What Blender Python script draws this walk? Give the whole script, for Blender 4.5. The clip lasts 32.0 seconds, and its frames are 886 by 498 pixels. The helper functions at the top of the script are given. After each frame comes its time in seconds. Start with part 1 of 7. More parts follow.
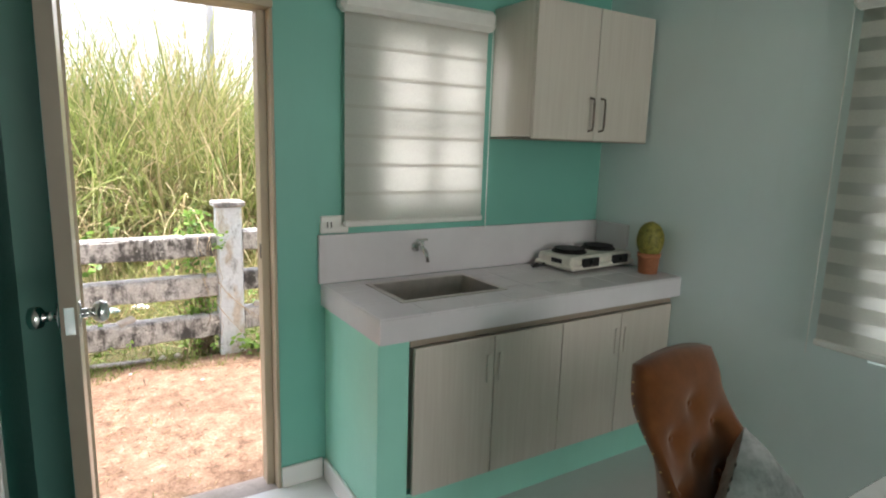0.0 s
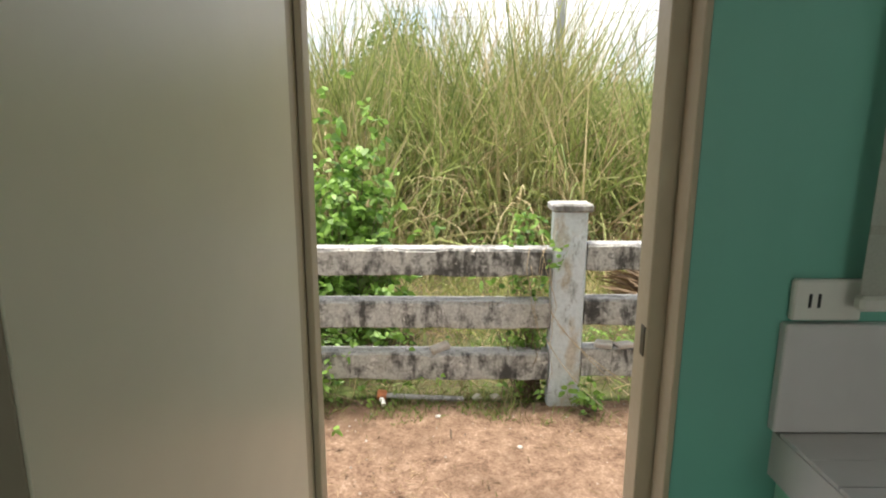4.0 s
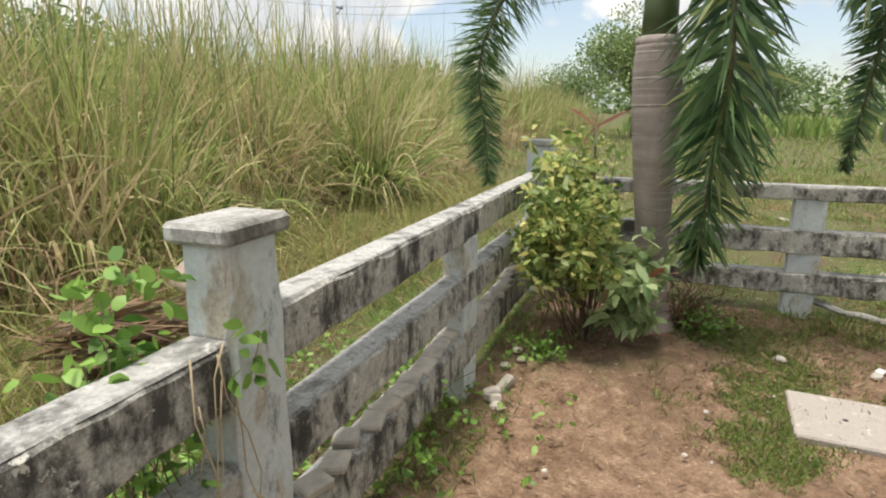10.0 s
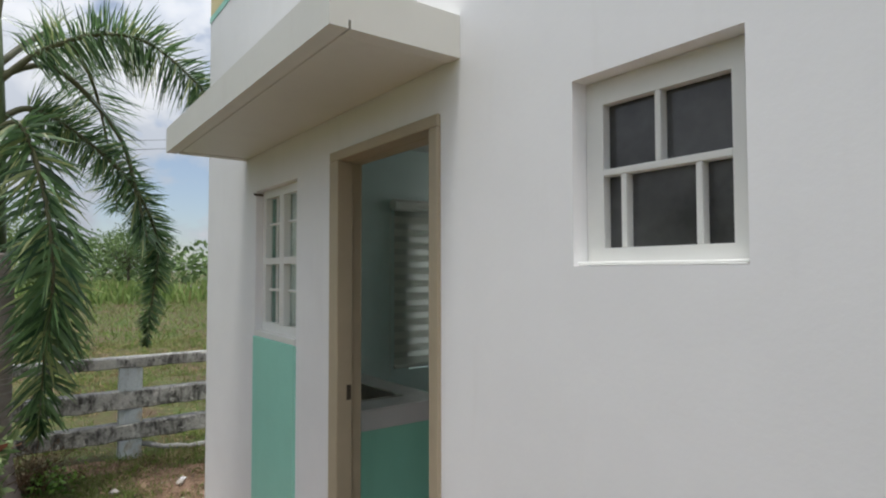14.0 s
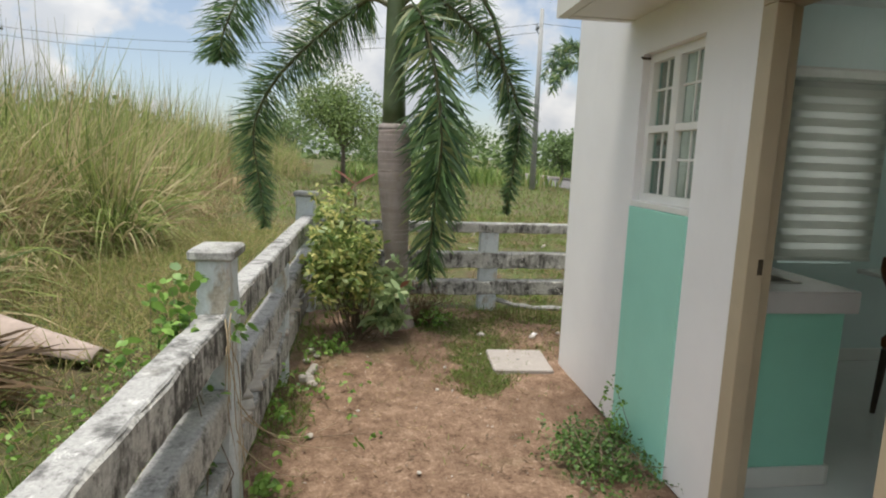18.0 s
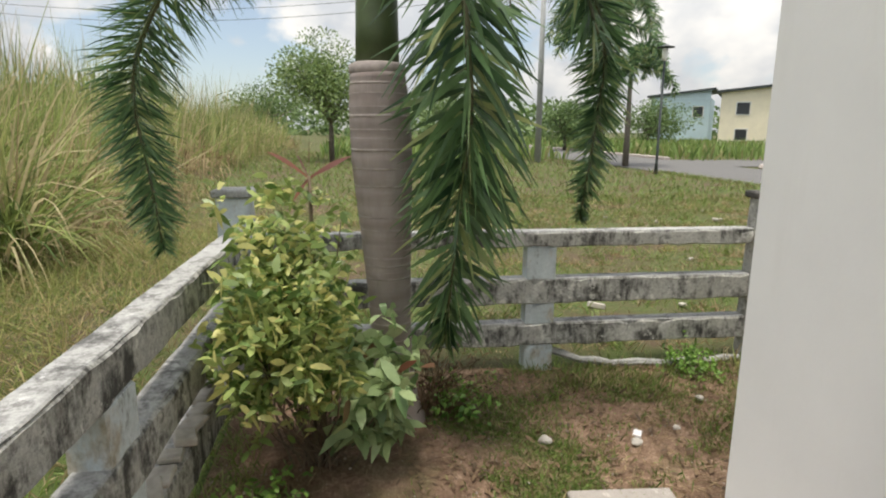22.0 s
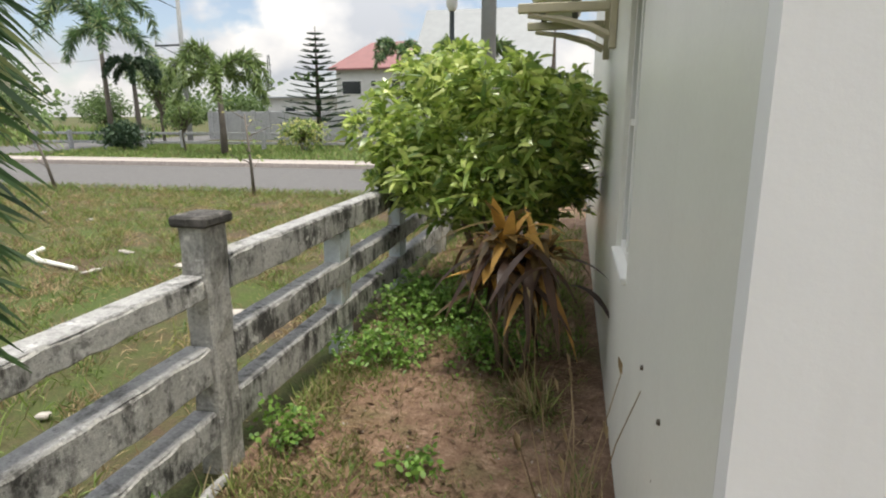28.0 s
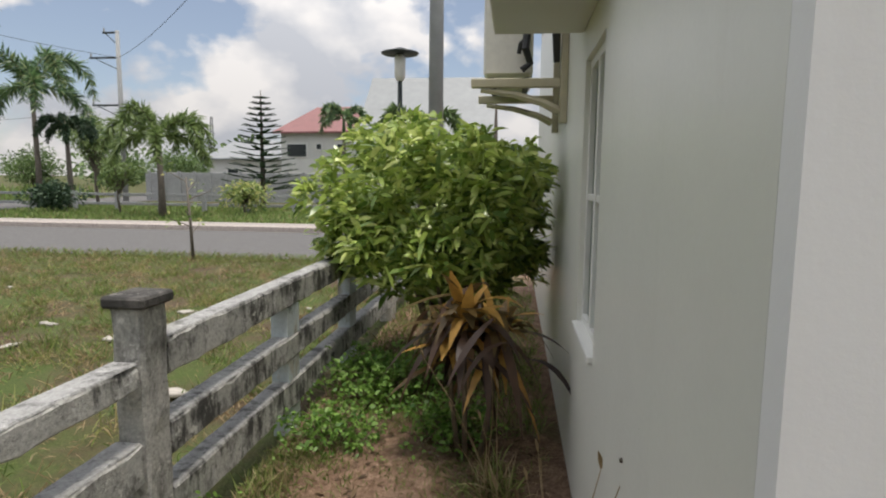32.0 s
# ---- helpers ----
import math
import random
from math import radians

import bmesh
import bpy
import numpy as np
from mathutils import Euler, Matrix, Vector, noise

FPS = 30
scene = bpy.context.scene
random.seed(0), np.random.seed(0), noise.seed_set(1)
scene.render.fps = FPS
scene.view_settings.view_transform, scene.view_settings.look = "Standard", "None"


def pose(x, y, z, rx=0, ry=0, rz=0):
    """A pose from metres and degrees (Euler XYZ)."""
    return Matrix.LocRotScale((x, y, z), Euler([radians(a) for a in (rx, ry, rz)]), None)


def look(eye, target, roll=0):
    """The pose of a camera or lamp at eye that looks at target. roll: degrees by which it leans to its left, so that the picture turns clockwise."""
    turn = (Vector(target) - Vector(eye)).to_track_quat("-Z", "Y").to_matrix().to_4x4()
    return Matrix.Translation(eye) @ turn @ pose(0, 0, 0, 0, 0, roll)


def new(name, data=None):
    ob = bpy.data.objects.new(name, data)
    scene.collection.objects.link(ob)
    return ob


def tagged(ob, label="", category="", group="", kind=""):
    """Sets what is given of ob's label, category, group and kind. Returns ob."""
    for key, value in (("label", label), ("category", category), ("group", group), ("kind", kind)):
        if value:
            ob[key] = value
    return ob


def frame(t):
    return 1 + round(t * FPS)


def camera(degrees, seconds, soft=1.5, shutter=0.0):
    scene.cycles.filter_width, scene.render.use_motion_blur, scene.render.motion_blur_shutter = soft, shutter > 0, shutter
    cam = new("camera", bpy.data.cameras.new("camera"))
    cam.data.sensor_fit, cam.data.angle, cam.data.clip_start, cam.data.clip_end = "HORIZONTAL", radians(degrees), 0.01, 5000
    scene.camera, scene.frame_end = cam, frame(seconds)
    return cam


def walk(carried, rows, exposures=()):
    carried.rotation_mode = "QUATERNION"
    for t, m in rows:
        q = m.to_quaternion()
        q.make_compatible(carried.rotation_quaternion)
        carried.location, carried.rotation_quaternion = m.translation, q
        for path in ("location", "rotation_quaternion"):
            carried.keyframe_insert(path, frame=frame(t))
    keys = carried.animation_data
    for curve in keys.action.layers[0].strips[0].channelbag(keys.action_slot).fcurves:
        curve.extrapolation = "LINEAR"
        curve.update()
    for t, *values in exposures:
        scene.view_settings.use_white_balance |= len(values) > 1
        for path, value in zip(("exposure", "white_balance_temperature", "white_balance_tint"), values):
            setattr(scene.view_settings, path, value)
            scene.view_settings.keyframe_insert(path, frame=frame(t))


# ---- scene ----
cam = camera(74.2, 32.0, soft=2.05)
METRES, EYE, TILT, LEAN, TURN = 11.2, 1.575, 0.0, 0.0, -31.9
ROWS = [
    (0.0, 0.0, 0.0, 0.0, 0.31, -10.15, -1.72),
    (0.5, -0.0038, 0.0116, -0.0002, 6.07, -9.77, -1.88),
    (1.0, -0.0084, 0.0253, 0.0001, 11.77, -9.8, -1.96),
    (1.5, -0.0086, 0.0419, -0.0003, 19.41, -9.78, -1.54),
    (2.0, -0.0078, 0.0573, 0.0009, 26.22, -9.96, -1.15),
    (2.5, -0.0171, 0.0697, -0.0008, 29.28, -10.25, -0.7),
    (3.0, -0.0313, 0.0841, -0.0001, 29.53, -10.87, -0.27),
    (3.5, -0.0378, 0.0993, -0.0021, 31.77, -11.3, -0.34),
    (5.5, -0.0724, 0.1547, -0.006, 32.2, -13.91, -0.03),
    (6.0, -0.0798, 0.1741, -0.0062, 30.9, -13.72, 0.45),
    (6.5, -0.0846, 0.1867, -0.0082, 27.71, -13.8, 0.48),
    (7.0, -0.0957, 0.1992, -0.0089, 20.61, -13.84, 1.26),
    (7.5, -0.1065, 0.2103, -0.0112, 14.81, -13.18, 1.96),
    (8.0, -0.1152, 0.2297, -0.021, 7.34, -13.2, 1.59),
    (8.5, -0.1202, 0.2432, -0.0187, -5.28, -14.44, 0.61),
    (9.0, -0.1401, 0.2525, -0.019, -18.49, -14.55, -0.11),
    (9.5, -0.1585, 0.2589, -0.0192, -26.91, -14.07, -0.63),
    (10.0, -0.1743, 0.2657, -0.0203, -37.27, -13.47, 0.08),
    (10.5, -0.193, 0.2626, -0.0175, -48.53, -12.66, 1.05),
    (11.0, -0.2194, 0.2494, -0.0131, -58.38, -10.91, 1.55),
    (11.5, -0.2387, 0.2331, -0.012, -65.99, -9.44, 1.05),
    (12.0, -0.2549, 0.2208, -0.0089, -73.42, -8.2, 0.55),
    (12.5, -0.2726, 0.2159, -0.0087, -79.41, -6.64, 0.16),
    (13.0, -0.282, 0.2105, -0.0035, -86.47, -3.6, -0.24),
    (13.5, -0.2824, 0.1988, 0.0028, -92.69, 0.61, 0.13),
    (14.0, -0.2826, 0.1928, 0.003, -94.17, 2.18, 0.12),
    (14.5, -0.2844, 0.196, -0.0002, -90.16, 0.49, -0.08),
    (15.0, -0.2891, 0.2084, -0.0026, -84.67, -1.71, -0.38),
    (15.5, -0.2944, 0.2167, -0.0037, -80.1, -3.76, -1.07),
    (17.5, -0.2982, 0.2242, -0.0074, -68.38, -9.21, -2.0),
    (18.0, -0.2857, 0.2277, -0.0082, -65.16, -8.86, -1.99),
    (18.5, -0.2663, 0.2323, -0.0066, -62.29, -8.44, -1.95),
    (19.0, -0.2503, 0.2412, -0.0085, -61.76, -8.65, -1.5),
    (19.5, -0.2268, 0.2604, -0.0074, -63.96, -9.48, -0.75),
    (20.0, -0.2045, 0.2744, -0.0079, -65.22, -9.66, -0.3),
    (20.5, -0.1759, 0.2853, -0.0078, -65.84, -10.17, -0.35),
    (21.0, -0.1528, 0.2971, -0.0098, -67.16, -10.58, -0.62),
    (21.5, -0.1297, 0.3128, -0.0086, -67.36, -10.98, -0.68),
    (22.0, -0.1088, 0.3246, -0.011, -65.75, -11.42, -0.47),
    (22.5, -0.0903, 0.3375, -0.0109, -64.65, -12.29, -0.51),
    (23.0, -0.0745, 0.3576, -0.0133, -69.27, -12.64, -0.15),
    (23.5, -0.0588, 0.3747, -0.0127, -75.55, -13.03, 0.52),
    (24.0, -0.0373, 0.3841, -0.0149, -81.06, -13.21, 0.4),
    (24.5, -0.021, 0.3927, -0.0157, -88.4, -13.62, 0.14),
    (25.0, -0.0055, 0.4064, -0.0142, -99.7, -13.63, 0.55),
    (25.5, 0.0071, 0.41, -0.0154, -109.41, -14.03, -0.14),
    (26.0, 0.0178, 0.4081, -0.0146, -117.03, -13.96, -1.02),
    (26.5, 0.0308, 0.4069, -0.0146, -125.1, -14.47, -1.13),
    (28.5, 0.0750, 0.3739, -0.0073, -136.59, -12.28, 0.36),
    (29.0, 0.0820, 0.3747, -0.0054, -137.12, -11.13, 0.28),
    (29.5, 0.0847, 0.3755, -0.0029, -137.66, -7.62, 0.13),
    (30.0, 0.0799, 0.3752, 0.0064, -138.9, -1.79, -0.17),
    (30.5, 0.0786, 0.3757, 0.0073, -139.71, 1.63, -0.94),
    (31.0, 0.0784, 0.3762, 0.0052, -139.61, 0.74, -0.88),
    (31.5, 0.0774, 0.3762, -0.0011, -140.15, -2.71, -0.54),
    (32.0, 0.0766, 0.3761, -0.0059, -141.14, -6.8, -0.59),
]
EXPOSURES = [(0.0, 1.78, 6500, 19), (1.5, 1.55, 6600, 15), (3.0, 1.25, 6750, 12), (3.5, 1.12, 6800, 12), (5.2, 0.55, 7000, 11), (6.0, 0.47, 7100, 10), (9.0, 0.50, 7000, 10), (11.0, 0.18, 6700, 9), (12.0, 0.13, 6450, 9), (13.2, -0.12, 6250, 9), (14.5, -0.2, 6250, 11), (17.5, 0.08, 6600, 9), (20.0, 0.10, 6600, 10), (22.0, 0.15, 6750, 9), (24.0, 0.44, 6850, 10), (25.0, 0.48, 6800, 10), (26.0, 0.32, 6700, 9), (28.5, 0.12, 6650, 11), (30.0, -0.26, 6550, 13), (32.0, -0.18, 6600, 12)]
walk(cam, [(t, pose(0, 0, EYE, TILT, LEAN, TURN) @ pose(METRES * x, METRES * y, METRES * z, 90 + pitch, roll, yaw)) for t, x, y, z, yaw, pitch, roll in ROWS], EXPOSURES)

# ---- world, sun, large lights ----
world = bpy.data.worlds.new("sky_world")
scene.world = world
world.use_nodes = True
wn, wl = world.node_tree.nodes, world.node_tree.links
wn.clear()
SUN_EL, SUN_AZ = radians(81), radians(316)


def build_sky():
    out = wn.new("ShaderNodeOutputWorld")
    bg = wn.new("ShaderNodeBackground")
    sky = wn.new("ShaderNodeTexSky")
    sky.sky_type, sky.sun_disc = "NISHITA", False
    sky.sun_elevation, sky.sun_rotation = SUN_EL, SUN_AZ
    sky.air_density, sky.dust_density, sky.ozone_density = 1.0, 1.0, 1.5
    coord = wn.new("ShaderNodeTexCoord")
    stretch = wn.new("ShaderNodeMapping")
    stretch.inputs["Scale"].default_value = (1.0, 1.0, 1.45)
    stretch.inputs["Location"].default_value = (0.35, 0.1, 0.0)
    wl.new(coord.outputs["Generated"], stretch.inputs["Vector"])
    big = wn.new("ShaderNodeTexNoise")
    big.inputs["Scale"].default_value, big.inputs["Detail"].default_value, big.inputs["Roughness"].default_value = 3.4, 12, 0.56
    wl.new(stretch.outputs[0], big.inputs["Vector"])
    ramp = wn.new("ShaderNodeValToRGB")
    ramp.color_ramp.elements[0].position, ramp.color_ramp.elements[1].position = 0.265, 0.345
    puff = wn.new("ShaderNodeTexVoronoi")
    puff.feature = "SMOOTH_F1"
    puff.inputs["Scale"].default_value, puff.inputs["Detail"].default_value, puff.inputs["Roughness"].default_value = 9.0, 3.0, 0.55
    wl.new(stretch.outputs[0], puff.inputs["Vector"])
    bulge = wn.new("ShaderNodeMath")
    bulge.operation = "MULTIPLY_ADD"
    bulge.inputs[1].default_value = -0.16
    wl.new(puff.outputs["Distance"], bulge.inputs[0])
    wl.new(big.outputs["Fac"], bulge.inputs[2])
    wl.new(bulge.outputs[0], ramp.inputs["Fac"])
    inner = wn.new("ShaderNodeTexNoise")
    inner.inputs["Scale"].default_value, inner.inputs["Detail"].default_value = 5.5, 6
    wl.new(stretch.outputs[0], inner.inputs["Vector"])
    shade = wn.new("ShaderNodeValToRGB")
    shade.color_ramp.elements[0].position, shade.color_ramp.elements[1].position = 0.27, 0.50
    shade.color_ramp.elements[0].color = (4.6, 4.85, 5.25, 1)
    shade.color_ramp.elements[1].color = (7.3, 7.2, 7.05, 1)
    body = wn.new("ShaderNodeMath")
    body.operation = "MULTIPLY_ADD"
    body.inputs[1].default_value = -0.22
    wl.new(puff.outputs["Distance"], body.inputs[0])
    wl.new(inner.outputs["Fac"], body.inputs[2])
    wl.new(body.outputs[0], shade.inputs["Fac"])
    mix = wn.new("ShaderNodeMix")
    mix.data_type = "RGBA"
    wl.new(ramp.outputs["Color"], mix.inputs["Factor"])
    haze = wn.new("ShaderNodeMix")
    haze.data_type = "RGBA"
    haze.inputs["Factor"].default_value = 0.22
    haze.inputs["B"].default_value = (6.0, 6.3, 6.8, 1)
    wl.new(sky.outputs["Color"], haze.inputs["A"])
    wl.new(haze.outputs["Result"], mix.inputs["A"])
    # an overcast sky is about three times as bright overhead as at the horizon
    sep = wn.new("ShaderNodeSeparateXYZ")
    wl.new(coord.outputs["Generated"], sep.inputs[0])
    lift = wn.new("ShaderNodeMath")
    lift.operation = "MULTIPLY_ADD"
    lift.use_clamp = False
    lift.inputs[1].default_value, lift.inputs[2].default_value = 1.5, 0.80
    wl.new(sep.outputs["Z"], lift.inputs[0])
    grade = wn.new("ShaderNodeVectorMath")
    grade.operation = "SCALE"
    wl.new(shade.outputs["Color"], grade.inputs[0])
    wl.new(lift.outputs[0], grade.inputs["Scale"])
    wl.new(grade.outputs[0], mix.inputs["B"])
    bg.inputs["Strength"].default_value = 0.130
    wl.new(mix.outputs["Result"], bg.inputs["Color"])
    wl.new(bg.outputs[0], out.inputs["Surface"])


build_sky()
sun_data = bpy.data.lights.new("sun", "SUN")
sun_data.energy, sun_data.angle, sun_data.color = 4.2, radians(14), (1.0, 0.95, 0.87)
sun = new("sun", sun_data)
sun.matrix_world = look((10 * math.sin(SUN_AZ), 10 * math.cos(SUN_AZ), 10 * math.tan(SUN_EL)), (0, 0, 0))


def area_lamp(name, m, sx, sy, energy, color):
    d = bpy.data.lights.new(name, "AREA")
    d.shape, d.size, d.size_y, d.energy, d.color = "RECTANGLE", sx, sy, energy, color
    ob = new(name, d)
    ob.matrix_world = m
    return ob


# ---- materials ----
def mat(name, build):
    m = bpy.data.materials.new(name)
    m.use_nodes = True
    nt = m.node_tree
    nt.nodes.clear()
    out = nt.nodes.new("ShaderNodeOutputMaterial")
    sh = build(nt)
    nt.links.new(sh, out.inputs["Surface"])
    return m


def node(nt, kind, **sockets):
    n = nt.nodes.new(kind)
    for k, v in sockets.items():
        n.inputs[k.replace("_", " ")].default_value = v
    return n


def pos(nt, scale=(1, 1, 1)):
    g = nt.nodes.new("ShaderNodeNewGeometry")
    mp = nt.nodes.new("ShaderNodeMapping")
    mp.inputs["Scale"].default_value = scale
    nt.links.new(g.outputs["Position"], mp.inputs["Vector"])
    return mp.outputs[0]


def local(nt, scale=(1, 1, 1)):
    g = nt.nodes.new("ShaderNodeTexCoord")
    mp = nt.nodes.new("ShaderNodeMapping")
    mp.inputs["Scale"].default_value = scale
    nt.links.new(g.outputs["Object"], mp.inputs["Vector"])
    return mp.outputs[0]


def noise_fac(nt, vec, scale, detail=4, rough=0.6):
    n = node(nt, "ShaderNodeTexNoise", Scale=scale, Detail=detail, Roughness=rough)
    nt.links.new(vec, n.inputs["Vector"])
    return n.outputs["Fac"]


def ramp(nt, fac, stops):
    r = nt.nodes.new("ShaderNodeValToRGB")
    e = r.color_ramp.elements
    while len(e) < len(stops):
        e.new(0.5)
    for el, (p, c) in zip(e, stops):
        el.position = p
        el.color = (*c, 1) if len(c) == 3 else c
    nt.links.new(fac, r.inputs["Fac"])
    return r.outputs["Color"]


def mixc(nt, fac, a, b, mode="MIX"):
    m = nt.nodes.new("ShaderNodeMix")
    m.data_type, m.blend_type = "RGBA", mode
    for sock, v in (("Factor", fac), ("A", a), ("B", b)):
        if isinstance(v, (int, float)):
            m.inputs[sock].default_value = v
        elif isinstance(v, tuple):
            m.inputs[sock].default_value = (*v, 1)
        else:
            nt.links.new(v, m.inputs[sock])
    return m.outputs["Result"]


def calc(nt, op, a, b=None):
    m = nt.nodes.new("ShaderNodeMath")
    m.operation = op
    if op == "MULTIPLY_ADD":
        m.inputs[2].default_value = 0.12
    for i, v in enumerate((a, b)):
        if v is None:
            continue
        if isinstance(v, (int, float)):
            m.inputs[i].default_value = v
        else:
            nt.links.new(v, m.inputs[i])
    return m.outputs[0]


def bsdf(nt, color, rough=0.6, metal=0.0, bump=None, strength=0.2, dist=0.01, spec=0.5, **more):
    b = nt.nodes.new("ShaderNodeBsdfPrincipled")
    for sock, v in (("Base Color", color), ("Roughness", rough), ("Metallic", metal), ("Specular IOR Level", spec)):
        if isinstance(v, tuple):
            b.inputs[sock].default_value = (*v, 1)
        elif isinstance(v, (int, float)):
            b.inputs[sock].default_value = v
        else:
            nt.links.new(v, b.inputs[sock])
    for k, v in more.items():
        b.inputs[k.replace("_", " ")].default_value = v
    if bump is not None:
        bp = nt.nodes.new("ShaderNodeBump")
        bp.inputs["Strength"].default_value, bp.inputs["Distance"].default_value = strength, dist
        nt.links.new(bump, bp.inputs["Height"])
        nt.links.new(bp.outputs[0], b.inputs["Normal"])
    return b.outputs[0]


def paint(name, color, rough=0.55, var=0.06, bump=0.15, scale=1.3, dirt=(0.55, 0.5, 0.42), dirt_amount=0.12):
    def build(nt):
        p = pos(nt)
        big = noise_fac(nt, p, scale, 6)
        fine = noise_fac(nt, p, 60, 3)
        dk = tuple(c * (1 - 2 * var) for c in color)
        lt = tuple(min(1, c * (1 + var)) for c in color)
        c = ramp(nt, big, ((0.3, dk), (0.7, lt)))
        streak = noise_fac(nt, pos(nt, (6, 6, 0.7)), 1.5, 5)
        s = ramp(nt, streak, ((0.58, (0, 0, 0)), (0.85, (dirt_amount,) * 3)))
        c = mixc(nt, s, c, tuple(a * b for a, b in zip(color, dirt)))
        r = ramp(nt, fine, ((0.2, (rough - 0.1,) * 3), (0.8, (rough + 0.1,) * 3)))
        return bsdf(nt, c, r, bump=mixc(nt, 0.6, fine, big), strength=bump, dist=0.004)
    return mat(name, build)


def plain(name, color, rough=0.5, metal=0.0, var=0.1, scale=25, bump=0.1, **more):
    def build(nt):
        n = noise_fac(nt, local(nt), scale, 5)
        c = ramp(nt, n, ((0.3, tuple(x * (1 - var) for x in color)), (0.7, tuple(min(1, x * (1 + var)) for x in color))))
        return bsdf(nt, c, rough, metal, bump=n, strength=bump, dist=0.003, **more)
    return mat(name, build)


def leafy(name, dark, light, rough=0.5, trans=0.35, odd=None, odd_at=0.9, gloss=0.5, patch=None):
    """Leaves that differ from one another, with light coming through them."""
    def build(nt):
        g = nt.nodes.new("ShaderNodeNewGeometry")
        stops = [(0.0, dark), (0.6, light)]
        if odd:
            stops += [(odd_at, light), (min(1.0, odd_at + 0.04), odd)]
        o = nt.nodes.new("ShaderNodeObjectInfo")
        c = ramp(nt, calc(nt, "FRACT", calc(nt, "ADD", g.outputs["Random Per Island"], o.outputs["Random"])), stops)
        if patch:
            w = noise_fac(nt, pos(nt, (1, 1, 0.45)), 0.9, 5, 0.65)
            c = mixc(nt, ramp(nt, w, ((0.47, (0, 0, 0)), (0.60, (0.8,) * 3))), c, mixc(nt, 0.45, c, patch))
        n = noise_fac(nt, pos(nt), 14, 3)
        c = mixc(nt, ramp(nt, n, ((0.3, (0, 0, 0)), (0.7, (0.35,) * 3))), c, tuple(0.55 * x for x in dark))
        b = bsdf(nt, c, rough, spec=gloss)
        t = nt.nodes.new("ShaderNodeBsdfTranslucent")
        nt.links.new(c, t.inputs["Color"])
        m = nt.nodes.new("ShaderNodeMixShader")
        m.inputs[0].default_value = trans
        nt.links.new(b, m.inputs[1])
        nt.links.new(t.outputs[0], m.inputs[2])
        return m.outputs[0]
    return mat(name, build)


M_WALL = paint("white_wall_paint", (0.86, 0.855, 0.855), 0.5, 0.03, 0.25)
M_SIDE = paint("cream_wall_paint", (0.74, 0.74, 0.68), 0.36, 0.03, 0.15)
M_CANOPY = paint("canopy_paint", (0.70, 0.69, 0.63), 0.5, 0.03)
M_MINT = paint("mint_wall_paint", (0.33, 0.69, 0.57), 0.5, 0.04, 0.2)
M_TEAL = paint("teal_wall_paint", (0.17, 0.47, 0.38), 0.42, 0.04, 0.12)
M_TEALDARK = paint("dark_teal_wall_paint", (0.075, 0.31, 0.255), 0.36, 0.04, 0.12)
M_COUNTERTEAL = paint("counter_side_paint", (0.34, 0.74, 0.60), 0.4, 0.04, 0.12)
M_PALE = paint("pale_blue_wall_paint", (0.71, 0.81, 0.79), 0.42, 0.03, 0.12)
M_CEIL = paint("ceiling_paint", (0.62, 0.64, 0.62), 0.7, 0.02)
M_TRIM = paint("white_trim_paint", (0.78, 0.775, 0.74), 0.4, 0.03, 0.1, 4)
M_TAN = paint("tan_door_frame_paint", (0.44, 0.37, 0.26), 0.45, 0.06, 0.2, 3)
M_DOOR = plain("cream_door_paint", (0.70, 0.65, 0.53), 0.3, 0, 0.03, 6, 0.02)
M_DOOREDGE = paint("worn_door_edge_paint", (0.27, 0.23, 0.17), 0.5, 0.08, 0.2, 3)
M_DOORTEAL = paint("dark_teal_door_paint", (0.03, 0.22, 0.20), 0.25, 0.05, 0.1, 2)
M_YELLOW = paint("yellow_wall_paint", (0.72, 0.62, 0.30), 0.5, 0.03)
M_TILE = paint("white_ceramic_tile", (0.72, 0.69, 0.70), 0.18, 0.03, 0.05, 5)
M_FLOORTILE = paint("white_floor_tile", (0.66, 0.68, 0.66), 0.12, 0.03, 0.03, 2)
M_STEEL = plain("brushed_steel", (0.50, 0.47, 0.43), 0.38, 0.65)
M_CHROME = plain("chrome", (0.75, 0.75, 0.74), 0.12, 1.0, 0.03)
M_BRASS = plain("brown_hinge_metal", (0.12, 0.10, 0.08), 0.4, 0.8)
M_BLACK = plain("black_plastic", (0.012, 0.012, 0.012), 0.35)
M_COIL = plain("cast_iron_hotplate", (0.02, 0.019, 0.018), 0.6, 0.3, 0.3, 60, 0.4)
M_ENAMEL = plain("cream_enamel", (0.74, 0.71, 0.62), 0.25)
M_CLAY = plain("terracotta", (0.42, 0.16, 0.07), 0.75, 0, 0.2, 30, 0.3)
M_CACTUS = plain("golden_green_cactus", (0.24, 0.22, 0.04), 0.55, 0, 0.45, 45, 0.6)
M_SPINE = plain("pale_spines", (0.55, 0.48, 0.22), 0.6)
M_VELVET = plain("rust_velvet", (0.15, 0.050, 0.014), 0.95, 0, 0.2, 18, 0.15, Sheen_Weight=0.35, Sheen_Roughness=0.5, spec=0.1)
M_STUD = plain("brass_nailheads", (0.6, 0.42, 0.18), 0.3, 1.0)
M_DARKWOOD = plain("dark_wood", (0.05, 0.03, 0.02), 0.4, 0, 0.3, 12)
M_GREYCLOTH = plain("grey_plush", (0.42, 0.43, 0.42), 0.95, 0, 0.25, 40, 0.6)
